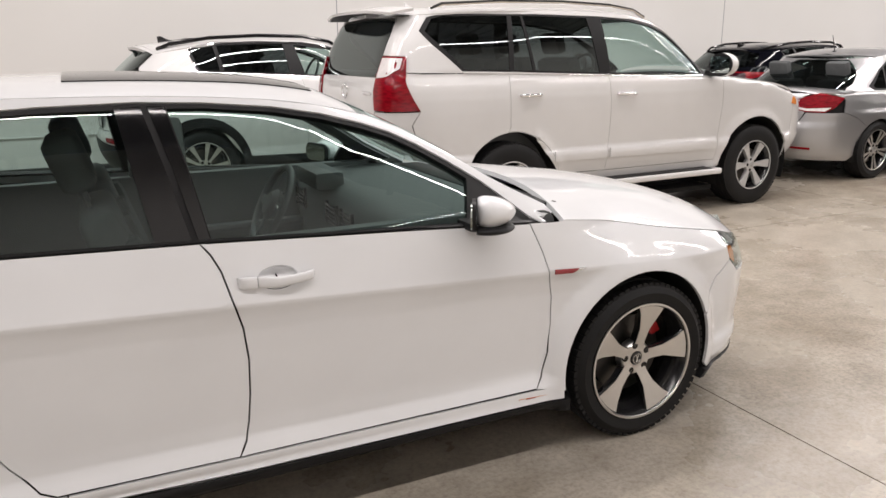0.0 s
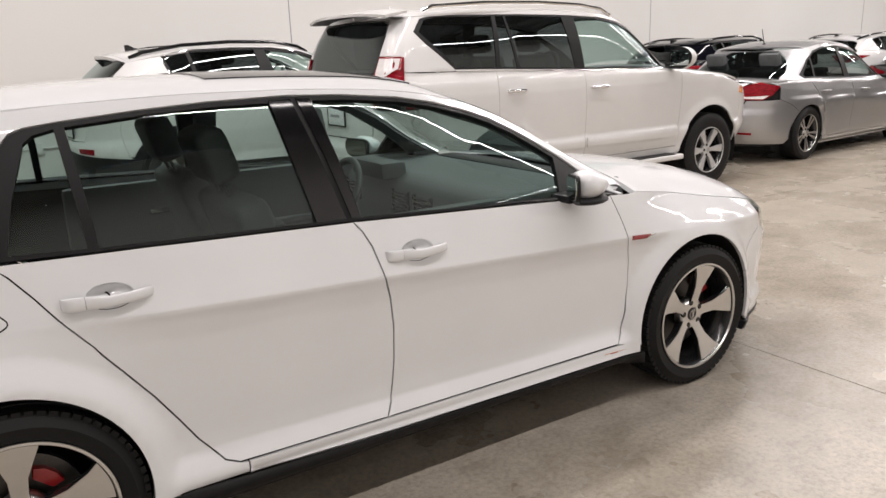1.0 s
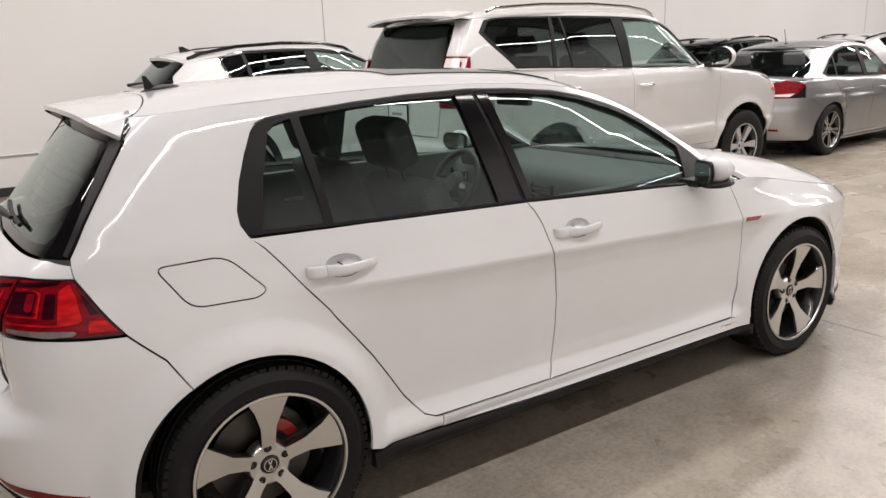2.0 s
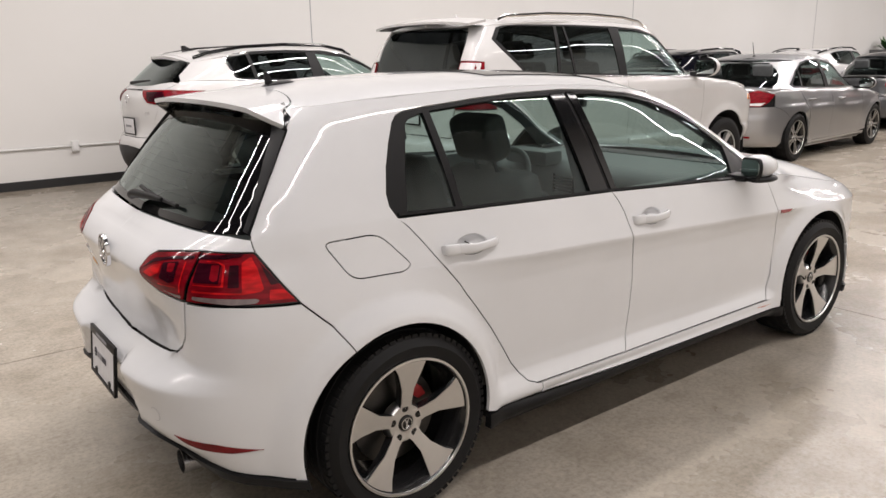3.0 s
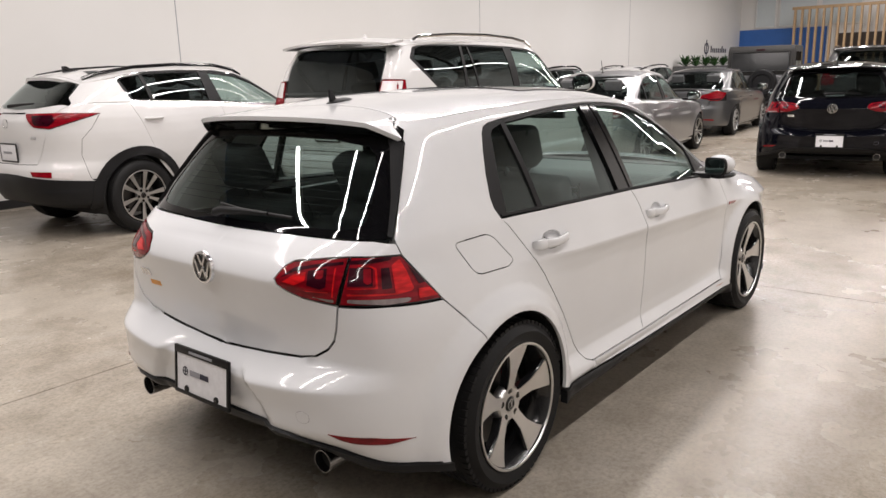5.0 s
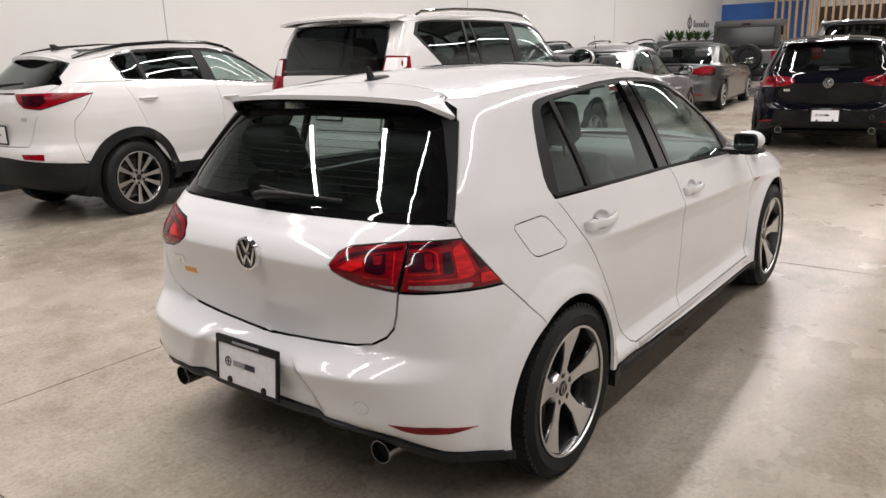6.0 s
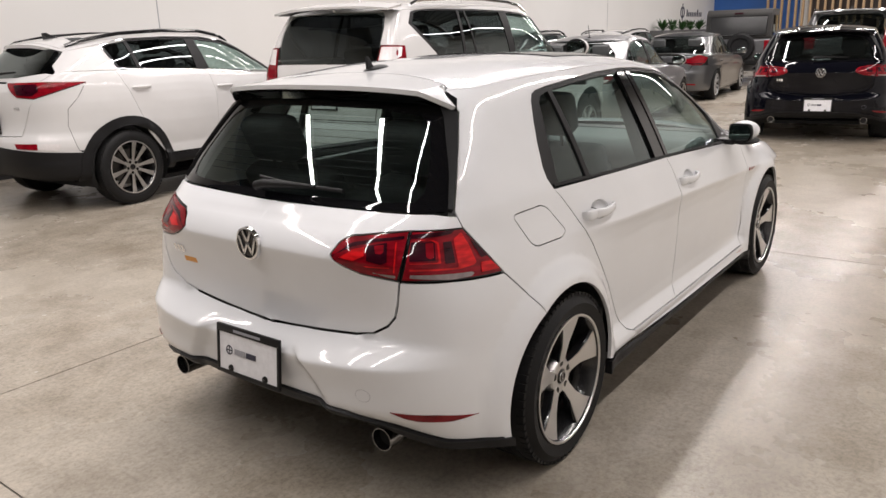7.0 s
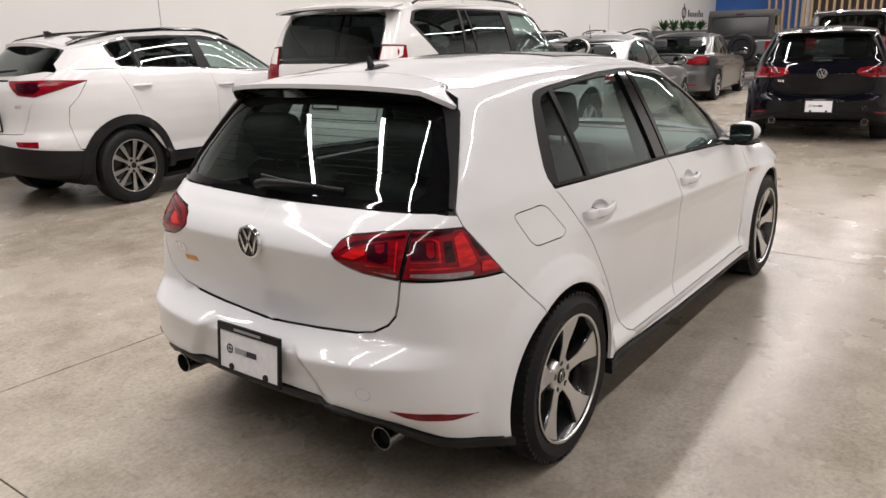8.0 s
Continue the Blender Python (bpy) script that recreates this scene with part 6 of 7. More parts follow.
def motor_car(name, label, m, b, colour, spec):
    """A car from its surface and the outlines in spec, all in stations and heights."""
    root = car_root(name, label, spec.get("category", "car"), m)
    mid, wb, arch = b.middle(), b.wheelbase, spec["arch"]
    sill, zs = spec["sill"], spec["sill"]
    hub = b.hub
    shell(b, root, arch=arch + 0.03)
    step = spec.get("step", 0.06)
    belt = lambda s: float(b.belt(s))
    seams = spec["seams"]  # from the rear: quarter to rear door, door to door, door to wing; each from the belt down
    bumper_seam = spec["bumper_seam"]  # from the arch up

    def along(s0, s1, n=10):
        return [(float(s), belt(s) - 0.001) for s in np.linspace(s0, s1, n)]
    # rear quarter below the belt
    a0, a1 = spec.get("quarter_arch", (128, -8))
    arch_pts = b.arc(0, arch, a1, a0, 22)
    bottom = seams[0][-1]
    lead = [] if spec.get("door_on_arch") else [(bottom[0], sill), (b.s_at(arch + 0.03, sill), sill)]
    quarter = bumper_seam + along(bumper_seam[-1][0], seams[0][0][0], 8)[1:] + seams[0][1:] + lead + arch_pts
    panel("rear_quarter", b, quarter, colour, root, step=step)
    doors = [("rear_door", seams[0], seams[1]), ("front_door", seams[1], seams[2])]
    for k, (nm, sa, sb) in enumerate(doors):
        outline = along(sa[0][0], sb[0][0]) + sb[1:] + ([] if abs(sb[-1][1] - sill) < 0.02 else [(sb[-1][0], sill)])
        outline += ([] if abs(sa[-1][1] - sill) < 0.02 else [(sa[-1][0], sill)]) + sa[1:][::-1]
        for sd in "RL":
            door = panel(nm, b, outline, colour, root, sides=sd, step=step)[0]
            hx, hz = spec["handles"][k]
            door_handle(b, door, hx, hz, sd, spec.get("handle", colour))
    wing = seams[2] + ([] if abs(seams[2][-1][1] - sill) < 0.02 else [(seams[2][-1][0], sill)]) + b.arc(wb, arch, 188, 10, 22)
    fs = spec["front"]  # station at which wing and bumper meet
    wing += [(fs, hub + 0.2)] + along(fs, seams[2][0][0], 8)[:-1]
    panel("front_wing", b, wing, colour, root, step=step)
    top_f = spec["nose"]
    panel("front_bumper", b, [(fs, hub + 0.2)] + [(fs, belt(fs) - 0.005), (fs + 0.5, top_f), (b.xf + 1.568, top_f), (b.xf + 1.568, sill), (fs + 0.3, sill - 0.03)] + b.arc(wb, arch, -14, 8, 6), colour, root, step=step)
    # sills
    panel("sill", b, [(b.s_at(arch + 0.02, sill), sill - 0.002), (wb - arch - 0.02, sill - 0.002), (wb - arch - 0.02, sill - 0.10), (b.s_at(arch + 0.02, sill), sill - 0.10)], spec.get("sill_material", colour), root, step=step)
    # rear end
    panel("rear_bumper", b, spec["bumper"], colour, root, centre=True, step=step)
    if "bumper_low" in spec:
        panel("bumper_cladding", b, spec["bumper_low"], BLACK_TRIM, root, "black plastic lower bumper", centre=True, step=step, lift=0.006, depth=0.03)
    gate = panel("tailgate" if not spec.get("deck") else "boot_lid", b, spec["gate"], colour, root, centre=True, step=step)[0]
    for sd in "RL":
        for nm, o, mat, lift in spec["lamps"]:
            panel(nm, b, o, mat, root, "tail lamp" if nm == "tail_lamp" else "", sides=sd, radius=0.006, lift=lift, step=0.04)
    panel("rear_window", b, spec["rear_window"], spec["rear_glass"], gate if not spec.get("deck") else root, "dark rear window", centre=True, lift=-0.004, depth=0.0, step=step, gap=0)
    # cabin sides
    dlo = spec["dlo"]
    rail_top = [(float(s), float(b.rail(s))) for s in np.linspace(spec["pillar"], b.xm + 0.02, 18)]
    rail_back = [(b.s_at(x, float(b.rail(x))), float(b.rail(x))) for x in np.linspace(b.xm - 0.02, spec["roof_end"], 6)]
    frame_o = [(p[0], p[1]) for p in spec["rear_edge"]] + rail_back[::-1] + rail_top[::-1] + [(spec["pillar"], belt(spec["pillar"]) + 0.002)]
    frame_o += [(float(s), belt(s) + 0.001) for s in np.linspace(spec["pillar"] - 0.02, spec["rear_edge"][0][0], 16)][:-1]
    panel("cabin_frame", b, frame_o, colour, root, holes=[dlo], step=step)
    panes = spec["panes"]
    for sd in "RL":
        fr = panel("window_frame", b, dlo, BLACK_TRIM, root, "black window surround", sides=sd, holes=[p[0] for p in panes], gap=0.0, lift=-0.004, step=step)[0]
        for o, mat in panes:
            panel("side_window", b, o, mat, root, "tinted side window", sides=sd, gap=-0.003, lift=-0.009, depth=0.0, step=step * 1.4)
        if spec.get("chrome"):
            rim = shrunk(dense(dlo, 0.03), -0.012)
            panel("window_moulding", b, rim, CHROME, fr, "bright window moulding", sides=sd, holes=[dlo], gap=0, lift=0.004, depth=0.006, step=0.08)
    # roof
    x0, x1 = spec["roof"]
    patch("roof", roof_sheet(b, x0, x1, spec.get("roof_bow", 0.0), 3.0), 36, 24, spec.get("roof_paint", colour), root, thick=0.015)
    patch("windscreen", roof_sheet(b, x1, spec["pillar"], 0.0, 3.0), 16, 18, GLASS, root, "clear windscreen")
    hx0, hx1 = spec["pillar"], spec["nose_x"]

    def hood(u, v):
        k = 1 - 2 * v
        x = hx0 + u * (hx1 - hx0)
        ze = b.belt(x) + 0.004
        ye = b.width(x, ze - 0.03) - 0.05 - 0.30 * np.clip((x - hx1 + 0.5) / 0.5, 0, 1) ** 2
        return x, -ye * k, ze + (0.055 * (1 - 0.5 * u)) * (1 - np.abs(k) ** 2.4)
    patch("bonnet", hood, 16, 16, colour, root, thick=0.02)
    if spec.get("deck"):
        (dx0, dx1) = spec["deck"]

        def deck(u, v):
            k = 1 - 2 * v
            xa = dx0 + 0.10 * np.abs(k) ** 2.5
            x = xa + (dx1 - xa) * u
            z = b.belt(x) + 0.0 + 0.05 * (1 - np.abs(k) ** 2.6) * (0.35 + 0.65 * np.clip(1 - u * 0.3, 0, 1)) - 0.012 * np.clip(1 - u * 8, 0, 1) ** 2
            return x, -b.y_at(np.maximum(x, dx0 + 0.03), 0.93) * 0.985 * k, z
        patch("boot_top", deck, 12, 24, colour, root, thick=0.02)
    # dark cabin inside
    zf = b.belt(1.0)
    bm = bmesh.new()
    box(bm, -0.4, wb - 0.5, -0.70, 0.70, 0.35, float(zf) - 0.22, None, 0.05)
    part("cabin_tub", bm, CABIN, root)
    for y in (-0.37, 0.37):
        seat_block(root, 1.0 + spec.get("seat_dx", 0), y, float(zf) - 0.42, 0.50)
        seat_block(root, 0.15 + spec.get("seat_dx", 0), y, float(zf) - 0.42, 0.52)
    bm = bmesh.new()
    tube(bm, [(1.62 + spec.get("seat_dx", 0) + 0.07 * math.sin(a), 0.37 + 0.18 * math.cos(a), float(zf) + 0.0 + 0.16 * math.sin(a)) for a in np.linspace(0, 2 * math.pi, 25)], 0.015, 8, False)
    part("steering_wheel", bm, CABIN, root)
    bm = bmesh.new()
    box(bm, wb - 0.85, wb - 0.35, -0.70, 0.70, 0.5, float(b.belt(2.0)) - 0.02, None, 0.05)
    part("dashboard", bm, CABIN, root)
    mx, my, mz = spec["mirror"]
    for sd in (-1, 1):
        door_mirror(root, mx, my, mz, sd, spec.get("mirror_paint", colour), size=spec.get("mirror_size", 1.0))
    r, rim, w, style, track, turn = spec["wheels"]
    for x in (0.0, wb):
        for sd in (-1, 1):
            wheel(root, x, sd * track, hub, r, rim, w, style, turn, sd)
            liner(root, x, hub, arch + 0.006, sd * (track - 0.03), sd * 0.5)
    return root, gate


def card_plate(parent, x, z, tilt=0.0, frame_on=True):
    pl = new("number_plate", None)
    pl.parent = parent
    pl.matrix_basis = pose(x, 0, z, 0, tilt, 0)
    bm = bmesh.new()
    box(bm, -0.003, 0.004, -0.152, 0.152, -0.076, 0.076, None, 0.002)
    part("plate_card", bm, PLATE, pl, "white dealer card")
    if frame_on:
        bm = bmesh.new()
        for a in ((-0.165, 0.165, 0.076, 0.088), (-0.165, 0.165, -0.088, -0.076), (-0.165, -0.152, -0.076, 0.076), (0.152, 0.165, -0.076, 0.076)):
            box(bm, -0.005, 0.006, a[0], a[1], a[2], a[3], None, 0.002)
        part("plate_frame", bm, BLACK_TRIM, pl, "black plate frame")
    bm = bmesh.new()
    box(bm, -0.0045, -0.0035, -0.07, 0.10, -0.012, 0.010)
    part("print", bm, GREY_INK, pl, smooth=0)


CROSS_WHEEL = dict(face=MACHINED, side=ALLOY_DARK, barrel=ALLOY_DARK, cap=BLACK_GLOSS, spokes=many_spokes(5, 0.27, 0.016))
SUV_WHEEL = dict(face=ALLOY, side=ALLOY, barrel=ALLOY_DARK, cap=ALLOY, spokes=many_spokes(6, 0.0, 0.026))
SEDAN_WHEEL = dict(face=MACHINED, side=ALLOY_DARK, barrel=ALLOY_DARK, cap=ALLOY, spokes=many_spokes(5, 0.16, 0.012))
FINE_WHEEL = dict(face=ALLOY, side=ALLOY, barrel=ALLOY_DARK, cap=ALLOY, spokes=many_spokes(10, 0.0, 0.012))


def crossover(name, label, m, colour, dark=False):
    b = crossover_body()
    mid = b.middle()
    spec = dict(arch=0.405, sill=0.43, sill_material=BLACK_TRIM, step=0.055, door_on_arch=True, quarter_arch=(150, 62))
    spec["bumper_seam"] = [(-0.50, 0.575), (-0.56, 0.80), (-0.54, 0.95), (-0.45, 1.05), (-0.368, 1.182), (-0.75, 1.197), (-0.63, 1.262), (-0.62, 1.285)]
    spec["seams"] = [[(-0.06, 1.272), (0.04, 1.10), (0.13, 0.90), (0.22, 0.715)], [(1.08, 1.217), (1.125, 1.0), (1.12, 0.75), (1.10, 0.43)], [(2.15, 1.14), (2.21, 0.95), (2.20, 0.7), (2.13, 0.43)]]
    # the rear door follows the arch to the sill
    spec["seams"][0] += [(p[0], p[1]) for p in b.arc(0, 0.412, 55, 12, 8)]
    spec["handles"] = [(0.21, 1.105), (1.26, 1.055)]
    spec["front"], spec["nose"], spec["nose_x"], spec["pillar"] = 3.2, 0.80, 3.42, 2.45
    spec["bumper"] = [(mid, 0.725), (-1.19, 0.722), (-0.94, 0.725), (-0.90, 0.82), (-0.85, 0.95), (-0.80, 1.048), (-0.53, 1.13), (-0.372, 1.178), (-0.45, 1.05), (-0.54, 0.95), (-0.56, 0.80), (-0.50, 0.575), (-0.464, 0.55), (-0.80, 0.585), (-1.15, 0.625), (mid, 0.63)]
    spec["bumper_low"] = [(mid, 0.635), (-1.15, 0.63), (-0.80, 0.59), (-0.47, 0.556), (-0.42, 0.50), (-0.40, 0.40), (-0.45, 0.33), (-0.8, 0.34), (mid, 0.36)]
    spec["gate"] = [(mid, 0.728), (-1.19, 0.725), (-0.94, 0.728), (-0.90, 0.82), (-0.85, 0.95), (-0.795, 1.05), (-0.94, 1.07), (-1.08, 1.19), (-0.755, 1.195), (-0.64, 1.258), (-0.70, 1.268), (-0.76, 1.264), (-1.0, 1.237), (mid, 1.228)]
    spec["lamps"] = [("tail_lamp", [(-1.08, 1.19), (-0.76, 1.193), (-0.368, 1.18), (-0.53, 1.135), (-0.79, 1.054), (-0.94, 1.068)], RED_LENS, 0.008),
                     ("lamp_field", [(-0.98, 1.172), (-0.76, 1.176), (-0.74, 1.12), (-0.80, 1.075), (-0.93, 1.085)], DARK_RED, 0.0095),
                     ("reflector", [(-1.0, 0.664), (-0.80, 0.66), (-0.80, 0.602), (-0.976, 0.616)], RED_LENS, 0.004),
                     ("reverse_lamp", [(-0.797, 0.660), (-0.616, 0.648), (-0.65, 0.586), (-0.797, 0.602)], WHITE_LENS, 0.004)]
    spec["rear_window"] = [(mid, 1.232), (-1.0, 1.24), (-0.76, 1.268), (-0.70, 1.32), (-0.625, 1.42), (-0.63, 1.455), (-0.8, 1.50), (mid, 1.52)]
    spec["rear_glass"] = PRIVACY
    spec["rear_edge"] = [(-0.62, 1.275), (-0.66, 1.33), (-0.60, 1.42), (-0.58, 1.46)]
    spec["roof_end"] = -0.33
    dlo = [(-0.145, 1.49), (-0.01, 1.282), (0.92, 1.236), (1.12, 1.222), (2.30, 1.135), (2.36, 1.06 + 0.06), (2.12, 1.225), (1.9, 1.345), (1.7, 1.435), (1.45, 1.505), (1.15, 1.545), (0.7, 1.555), (0.3, 1.545), (0.0, 1.520)]
    spec["dlo"] = dlo
    glass_f = GLASS
    spec["panes"] = [([(-0.11, 1.485), (0.01, 1.297), (0.245, 1.287), (0.20, 1.528), (0.0, 1.508)], PRIVACY), ([(0.29, 1.284), (0.97, 1.248), (0.94, 1.54), (0.6, 1.542), (0.25, 1.53)], PRIVACY),
                     ([(1.14, 1.236), (2.17, 1.158), (2.0, 1.275), (1.75, 1.40), (1.45, 1.488), (1.06, 1.533)], glass_f)]
    spec["chrome"] = not dark
    spec["roof"], spec["roof_bow"] = (-0.42, 1.62), 0.10
    spec["mirror"] = (2.22, 0.99, 1.17)
    spec["wheels"] = (0.356, 0.250, 0.22, CROSS_WHEEL, 0.885, 8)
    spec["handle"] = colour
    root, gate = motor_car(name, label, m, b, colour, spec)
    # spoiler lip, roof rails, fin, wiper, cladding
    def lip(u, v):
        k = 1 - 2 * v
        x = -0.50 + 0.16 * k**2 + 0.10 * u
        zr = b.rail(x)
        return x, -b.y_at(np.maximum(x, -0.4), b.rail(np.maximum(x, -0.4))) * k, zr + (b.roof(x) - zr) * (1 - np.abs(k) ** 3) - 0.004
    patch("rear_spoiler", lip, 6, 20, colour, root, thick=0.03)
    for sd in (-1, 1):
        bm = bmesh.new()
        pts = [(x, sd * (float(b.y_at(x, float(b.rail(x)))) - 0.06), float(b.rail(x)) + h) for x, h in ((-0.30, 0.035), (-0.18, 0.058), (0.2, 0.062), (0.7, 0.058), (1.2, 0.054), (1.50, 0.044), (1.62, 0.02))]
        tube(bm, pts, 0.018, 8)
        part("roof_rail", bm, BLACK_GLOSS, root, "black roof rail")
        for x in (0.0, wb_of(b)):
            s0 = "R" if sd < 0 else "L"
            outer = b.arc(x, 0.49, 188, -8, 22)
            inner = b.arc(x, 0.40, -8, 188, 22)
            panel("arch_cladding", b, outer + inner, BLACK_TRIM, root, "black plastic wheel arch cladding", sides=s0, lift=0.012, depth=0.03, gap=0, step=0.06)
    bm = bmesh.new()
    prism(bm, [(-0.10, 0.0), (0.10, 0.0), (0.0, 0.022), (-0.06, 0.060), (-0.10, 0.062)], -0.018, 0.018, None, 0.008)
    part("roof_aerial", bm, BLACK_GLOSS, root, "black shark-fin aerial").matrix_basis = pose(-0.10, 0, 1.575, 0, -5, 0)
    bm = bmesh.new()
    tube(bm, [(-0.765, 0.05, 1.26), (-0.74, -0.15, 1.275), (-0.70, -0.32, 1.285)], [0.018, 0.012, 0.008], 8)
    part("rear_wiper", bm, BLACK_TRIM, gate)
    if not dark:
        card_plate(gate, -0.852, 0.83)
        bm = bmesh.new()
        lathe(bm, [(0.040, -0.006), (0.046, -0.004), (0.046, 0.004)], axis="x", segments=24, centre=(-0.845, 0, 1.10))
        part("emblem", bm, CHROME, gate)
        panel("trim_bar", b, [(mid, 1.185), (-1.1, 1.185), (-1.1, 1.200), (mid, 1.200)], BLACK_GLOSS, gate, centre=True, lift=0.004, step=0.06)
        panel("badge", b, [(-0.99, 0.955), (-0.93, 0.955), (-0.93, 0.985), (-0.99, 0.985)], CHROME, gate, sides="R", lift=0.002, step=0.06)
    return root


def wb_of(b):
    return b.wheelbase


def big_suv(name, label, m, colour, glass_back=PRIVACY, detail=True):
    b = big_suv_body()
    mid = b.middle()
    spec = dict(category="car", arch=0.47, sill=0.475, step=0.06, door_on_arch=True, quarter_arch=(150, 62))
    spec["bumper_seam"] = [(-0.58, 0.62), (-0.64, 0.78), (-0.66, 0.95), (-0.622, 1.05), (-0.70, 1.28), (-0.705, 1.333)]
    spec["seams"] = [[(-0.055, 1.315), (-0.045, 1.10), (-0.04, 0.89)], [(0.965, 1.278), (0.985, 1.0), (0.985, 0.8), (0.965, 0.475)], [(2.29, 1.235), (2.30, 1.0), (2.29, 0.8), (2.265, 0.475)]]
    spec["seams"][0] += b.arc(0, 0.476, 96, 12, 10)
    spec["handles"], spec["handle"] = [(0.165, 1.14), (1.15, 1.122)], CHROME
    spec["front"], spec["nose"], spec["nose_x"], spec["pillar"] = 3.35, 0.92, 3.60, 2.42
    spec["bumper"] = [(mid, 0.80), (-1.0, 0.80), (-0.90, 0.80), (-0.885, 0.90), (-0.87, 1.048), (-0.622, 1.048), (-0.66, 0.95), (-0.64, 0.78), (-0.58, 0.62)] + b.arc(0, 0.47, 151, 186, 6) + [(-0.56, 0.42), (-0.8, 0.43), (mid, 0.45)]
    spec["gate"] = [(mid, 0.805), (-0.905, 0.805), (-0.89, 0.90), (-0.875, 1.05), (-0.89, 1.15), (-0.875, 1.29), (-0.90, 1.30), (mid, 1.30)]
    spec["lamps"] = [("tail_lamp", [(-0.87, 1.055), (-0.885, 1.20), (-0.87, 1.32), (-0.845, 1.452), (-0.70, 1.448), (-0.69, 1.28), (-0.622, 1.056)], RED_LENS, 0.012),
                     ("reverse_lamp", [(-0.866, 1.29), (-0.842, 1.440), (-0.716, 1.436), (-0.722, 1.36), (-0.79, 1.30)], WHITE_LENS, 0.0145)]
    spec["rear_window"] = [(mid, 1.302), (-0.92, 1.305), (-0.885, 1.34), (-0.862, 1.45), (-0.845, 1.60), (-0.85, 1.70), (-0.90, 1.725), (mid, 1.73)]
    spec["rear_glass"] = glass_back
    spec["rear_edge"] = [(-0.705, 1.335), (-0.71, 1.452), (-0.855, 1.46), (-0.835, 1.60), (-0.835, 1.70), (-0.85, 1.74)]
    spec["roof_end"] = -0.80
    spec["dlo"] = [(-0.672, 1.635), (-0.60, 1.54), (-0.424, 1.338), (-0.04, 1.325), (0.97, 1.286), (2.25, 1.255), (2.30, 1.285), (2.1, 1.435), (1.9, 1.555), (1.72, 1.645), (1.55, 1.695), (1.3, 1.735), (0.9, 1.755), (0.3, 1.765), (-0.58, 1.762), (-0.655, 1.735)]
    spec["panes"] = [([(-0.645, 1.635), (-0.41, 1.352), (-0.045, 1.340), (-0.04, 1.752), (-0.575, 1.748), (-0.63, 1.725)], PRIVACY), ([(0.0, 1.338), (0.205, 1.330), (0.115, 1.752), (0.01, 1.752)], PRIVACY), ([(0.235, 1.329), (0.885, 1.303), (0.80, 1.742), (0.3, 1.752), (0.145, 1.752)], PRIVACY),
                     ([(1.0, 1.298), (2.12, 1.27), (1.95, 1.48), (1.72, 1.618), (1.5, 1.685), (1.25, 1.722), (0.95, 1.737)], GLASS)]
    spec["chrome"] = False
    spec["roof"], spec["roof_bow"] = (-0.92, 1.72), 0.06
    spec["mirror"], spec["mirror_size"] = (2.14, 1.03, 1.345), 1.2
    spec["wheels"] = (0.385, 0.236, 0.26, SUV_WHEEL, 0.90, 0)
    root, gate = motor_car(name, label, m, b, colour, spec)

    def lip(u, v):
        k = 1 - 2 * v
        x = -1.065 + 0.10 * k**2 + 0.19 * u
        zr = b.rail(np.maximum(x, -0.9))
        return x, -0.70 * k * (1 + 0.02 * u), 1.765 + 0.035 * u + 0.03 * (1 - np.abs(k) ** 3)
    patch("rear_spoiler", lip, 8, 20, colour, root, "roof spoiler", thick=0.020)

    def lip_under(u, v):
        x, y, z = lip(0.08 + 0.9 * u, 1 - v)
        return x, y * 0.97, z - 0.022 - 0.03 * u
    patch("spoiler_underside", lip_under, 6, 16, BLACK_TRIM, root, "black underside of the spoiler")
    for sd in (-1, 1):
        bm = bmesh.new()
        pts = [(x, sd * 0.68, float(b.rail(x)) + h) for x, h in ((-0.62, 0.03), (-0.52, 0.062), (0.0, 0.070), (0.6, 0.070), (1.1, 0.066), (1.35, 0.055), (1.48, 0.02))]
        tube(bm, pts, 0.017, 8)
        part("roof_rail", bm, CHROME if detail else BLACK_GLOSS, root, "bright roof rail")
        bm = bmesh.new()
        box(bm, 0.55, 2.30, min(sd * 0.80, sd * 0.97), max(sd * 0.80, sd * 0.97), 0.345, 0.40, None, 0.02, 3)
        stp = part("side_step", bm, colour, root, "side step in body colour")
        bm = bmesh.new()
        box(bm, 0.62, 2.18, min(sd * 0.83, sd * 0.955), max(sd * 0.83, sd * 0.955), 0.398, 0.408, None, 0.003)
        part("step_tread", bm, BLACK_TRIM, stp, "black rubber tread")
        s0 = "R" if sd < 0 else "L"
        for o in ([(0.40, 0.60), (0.40, 0.672), (0.96, 0.668), (0.96, 0.585), (0.42, 0.585)], [(0.99, 0.585), (0.99, 0.668), (2.20, 0.655), (2.20, 0.575)]):
            panel("door_moulding", b, o, colour, root, "door moulding in body colour", sides=s0, radius=0.01, lift=0.012, depth=0.012, step=0.06)
    if detail:
        panel("window_moulding", b, [(-0.42, 1.322), (-0.42, 1.334), (-0.04, 1.322), (0.97, 1.283), (2.25, 1.252), (2.25, 1.240), (0.97, 1.271), (-0.04, 1.310)], CHROME, root, "bright strip under the side windows", lift=0.008, depth=0.01, gap=0, step=0.06)
        card_plate(gate, -1.10, 0.98)
        for i in range(5):
            bm = bmesh.new()
            box(bm, -0.004, 0.0, -0.014, 0.014, -0.012, 0.012, None, 0.002)
            part("badge", bm, CHROME, gate).matrix_basis = pose(-1.082, -0.42 - 0.035 * i, 1.18, 0, 4, 0)
        bm = bmesh.new()
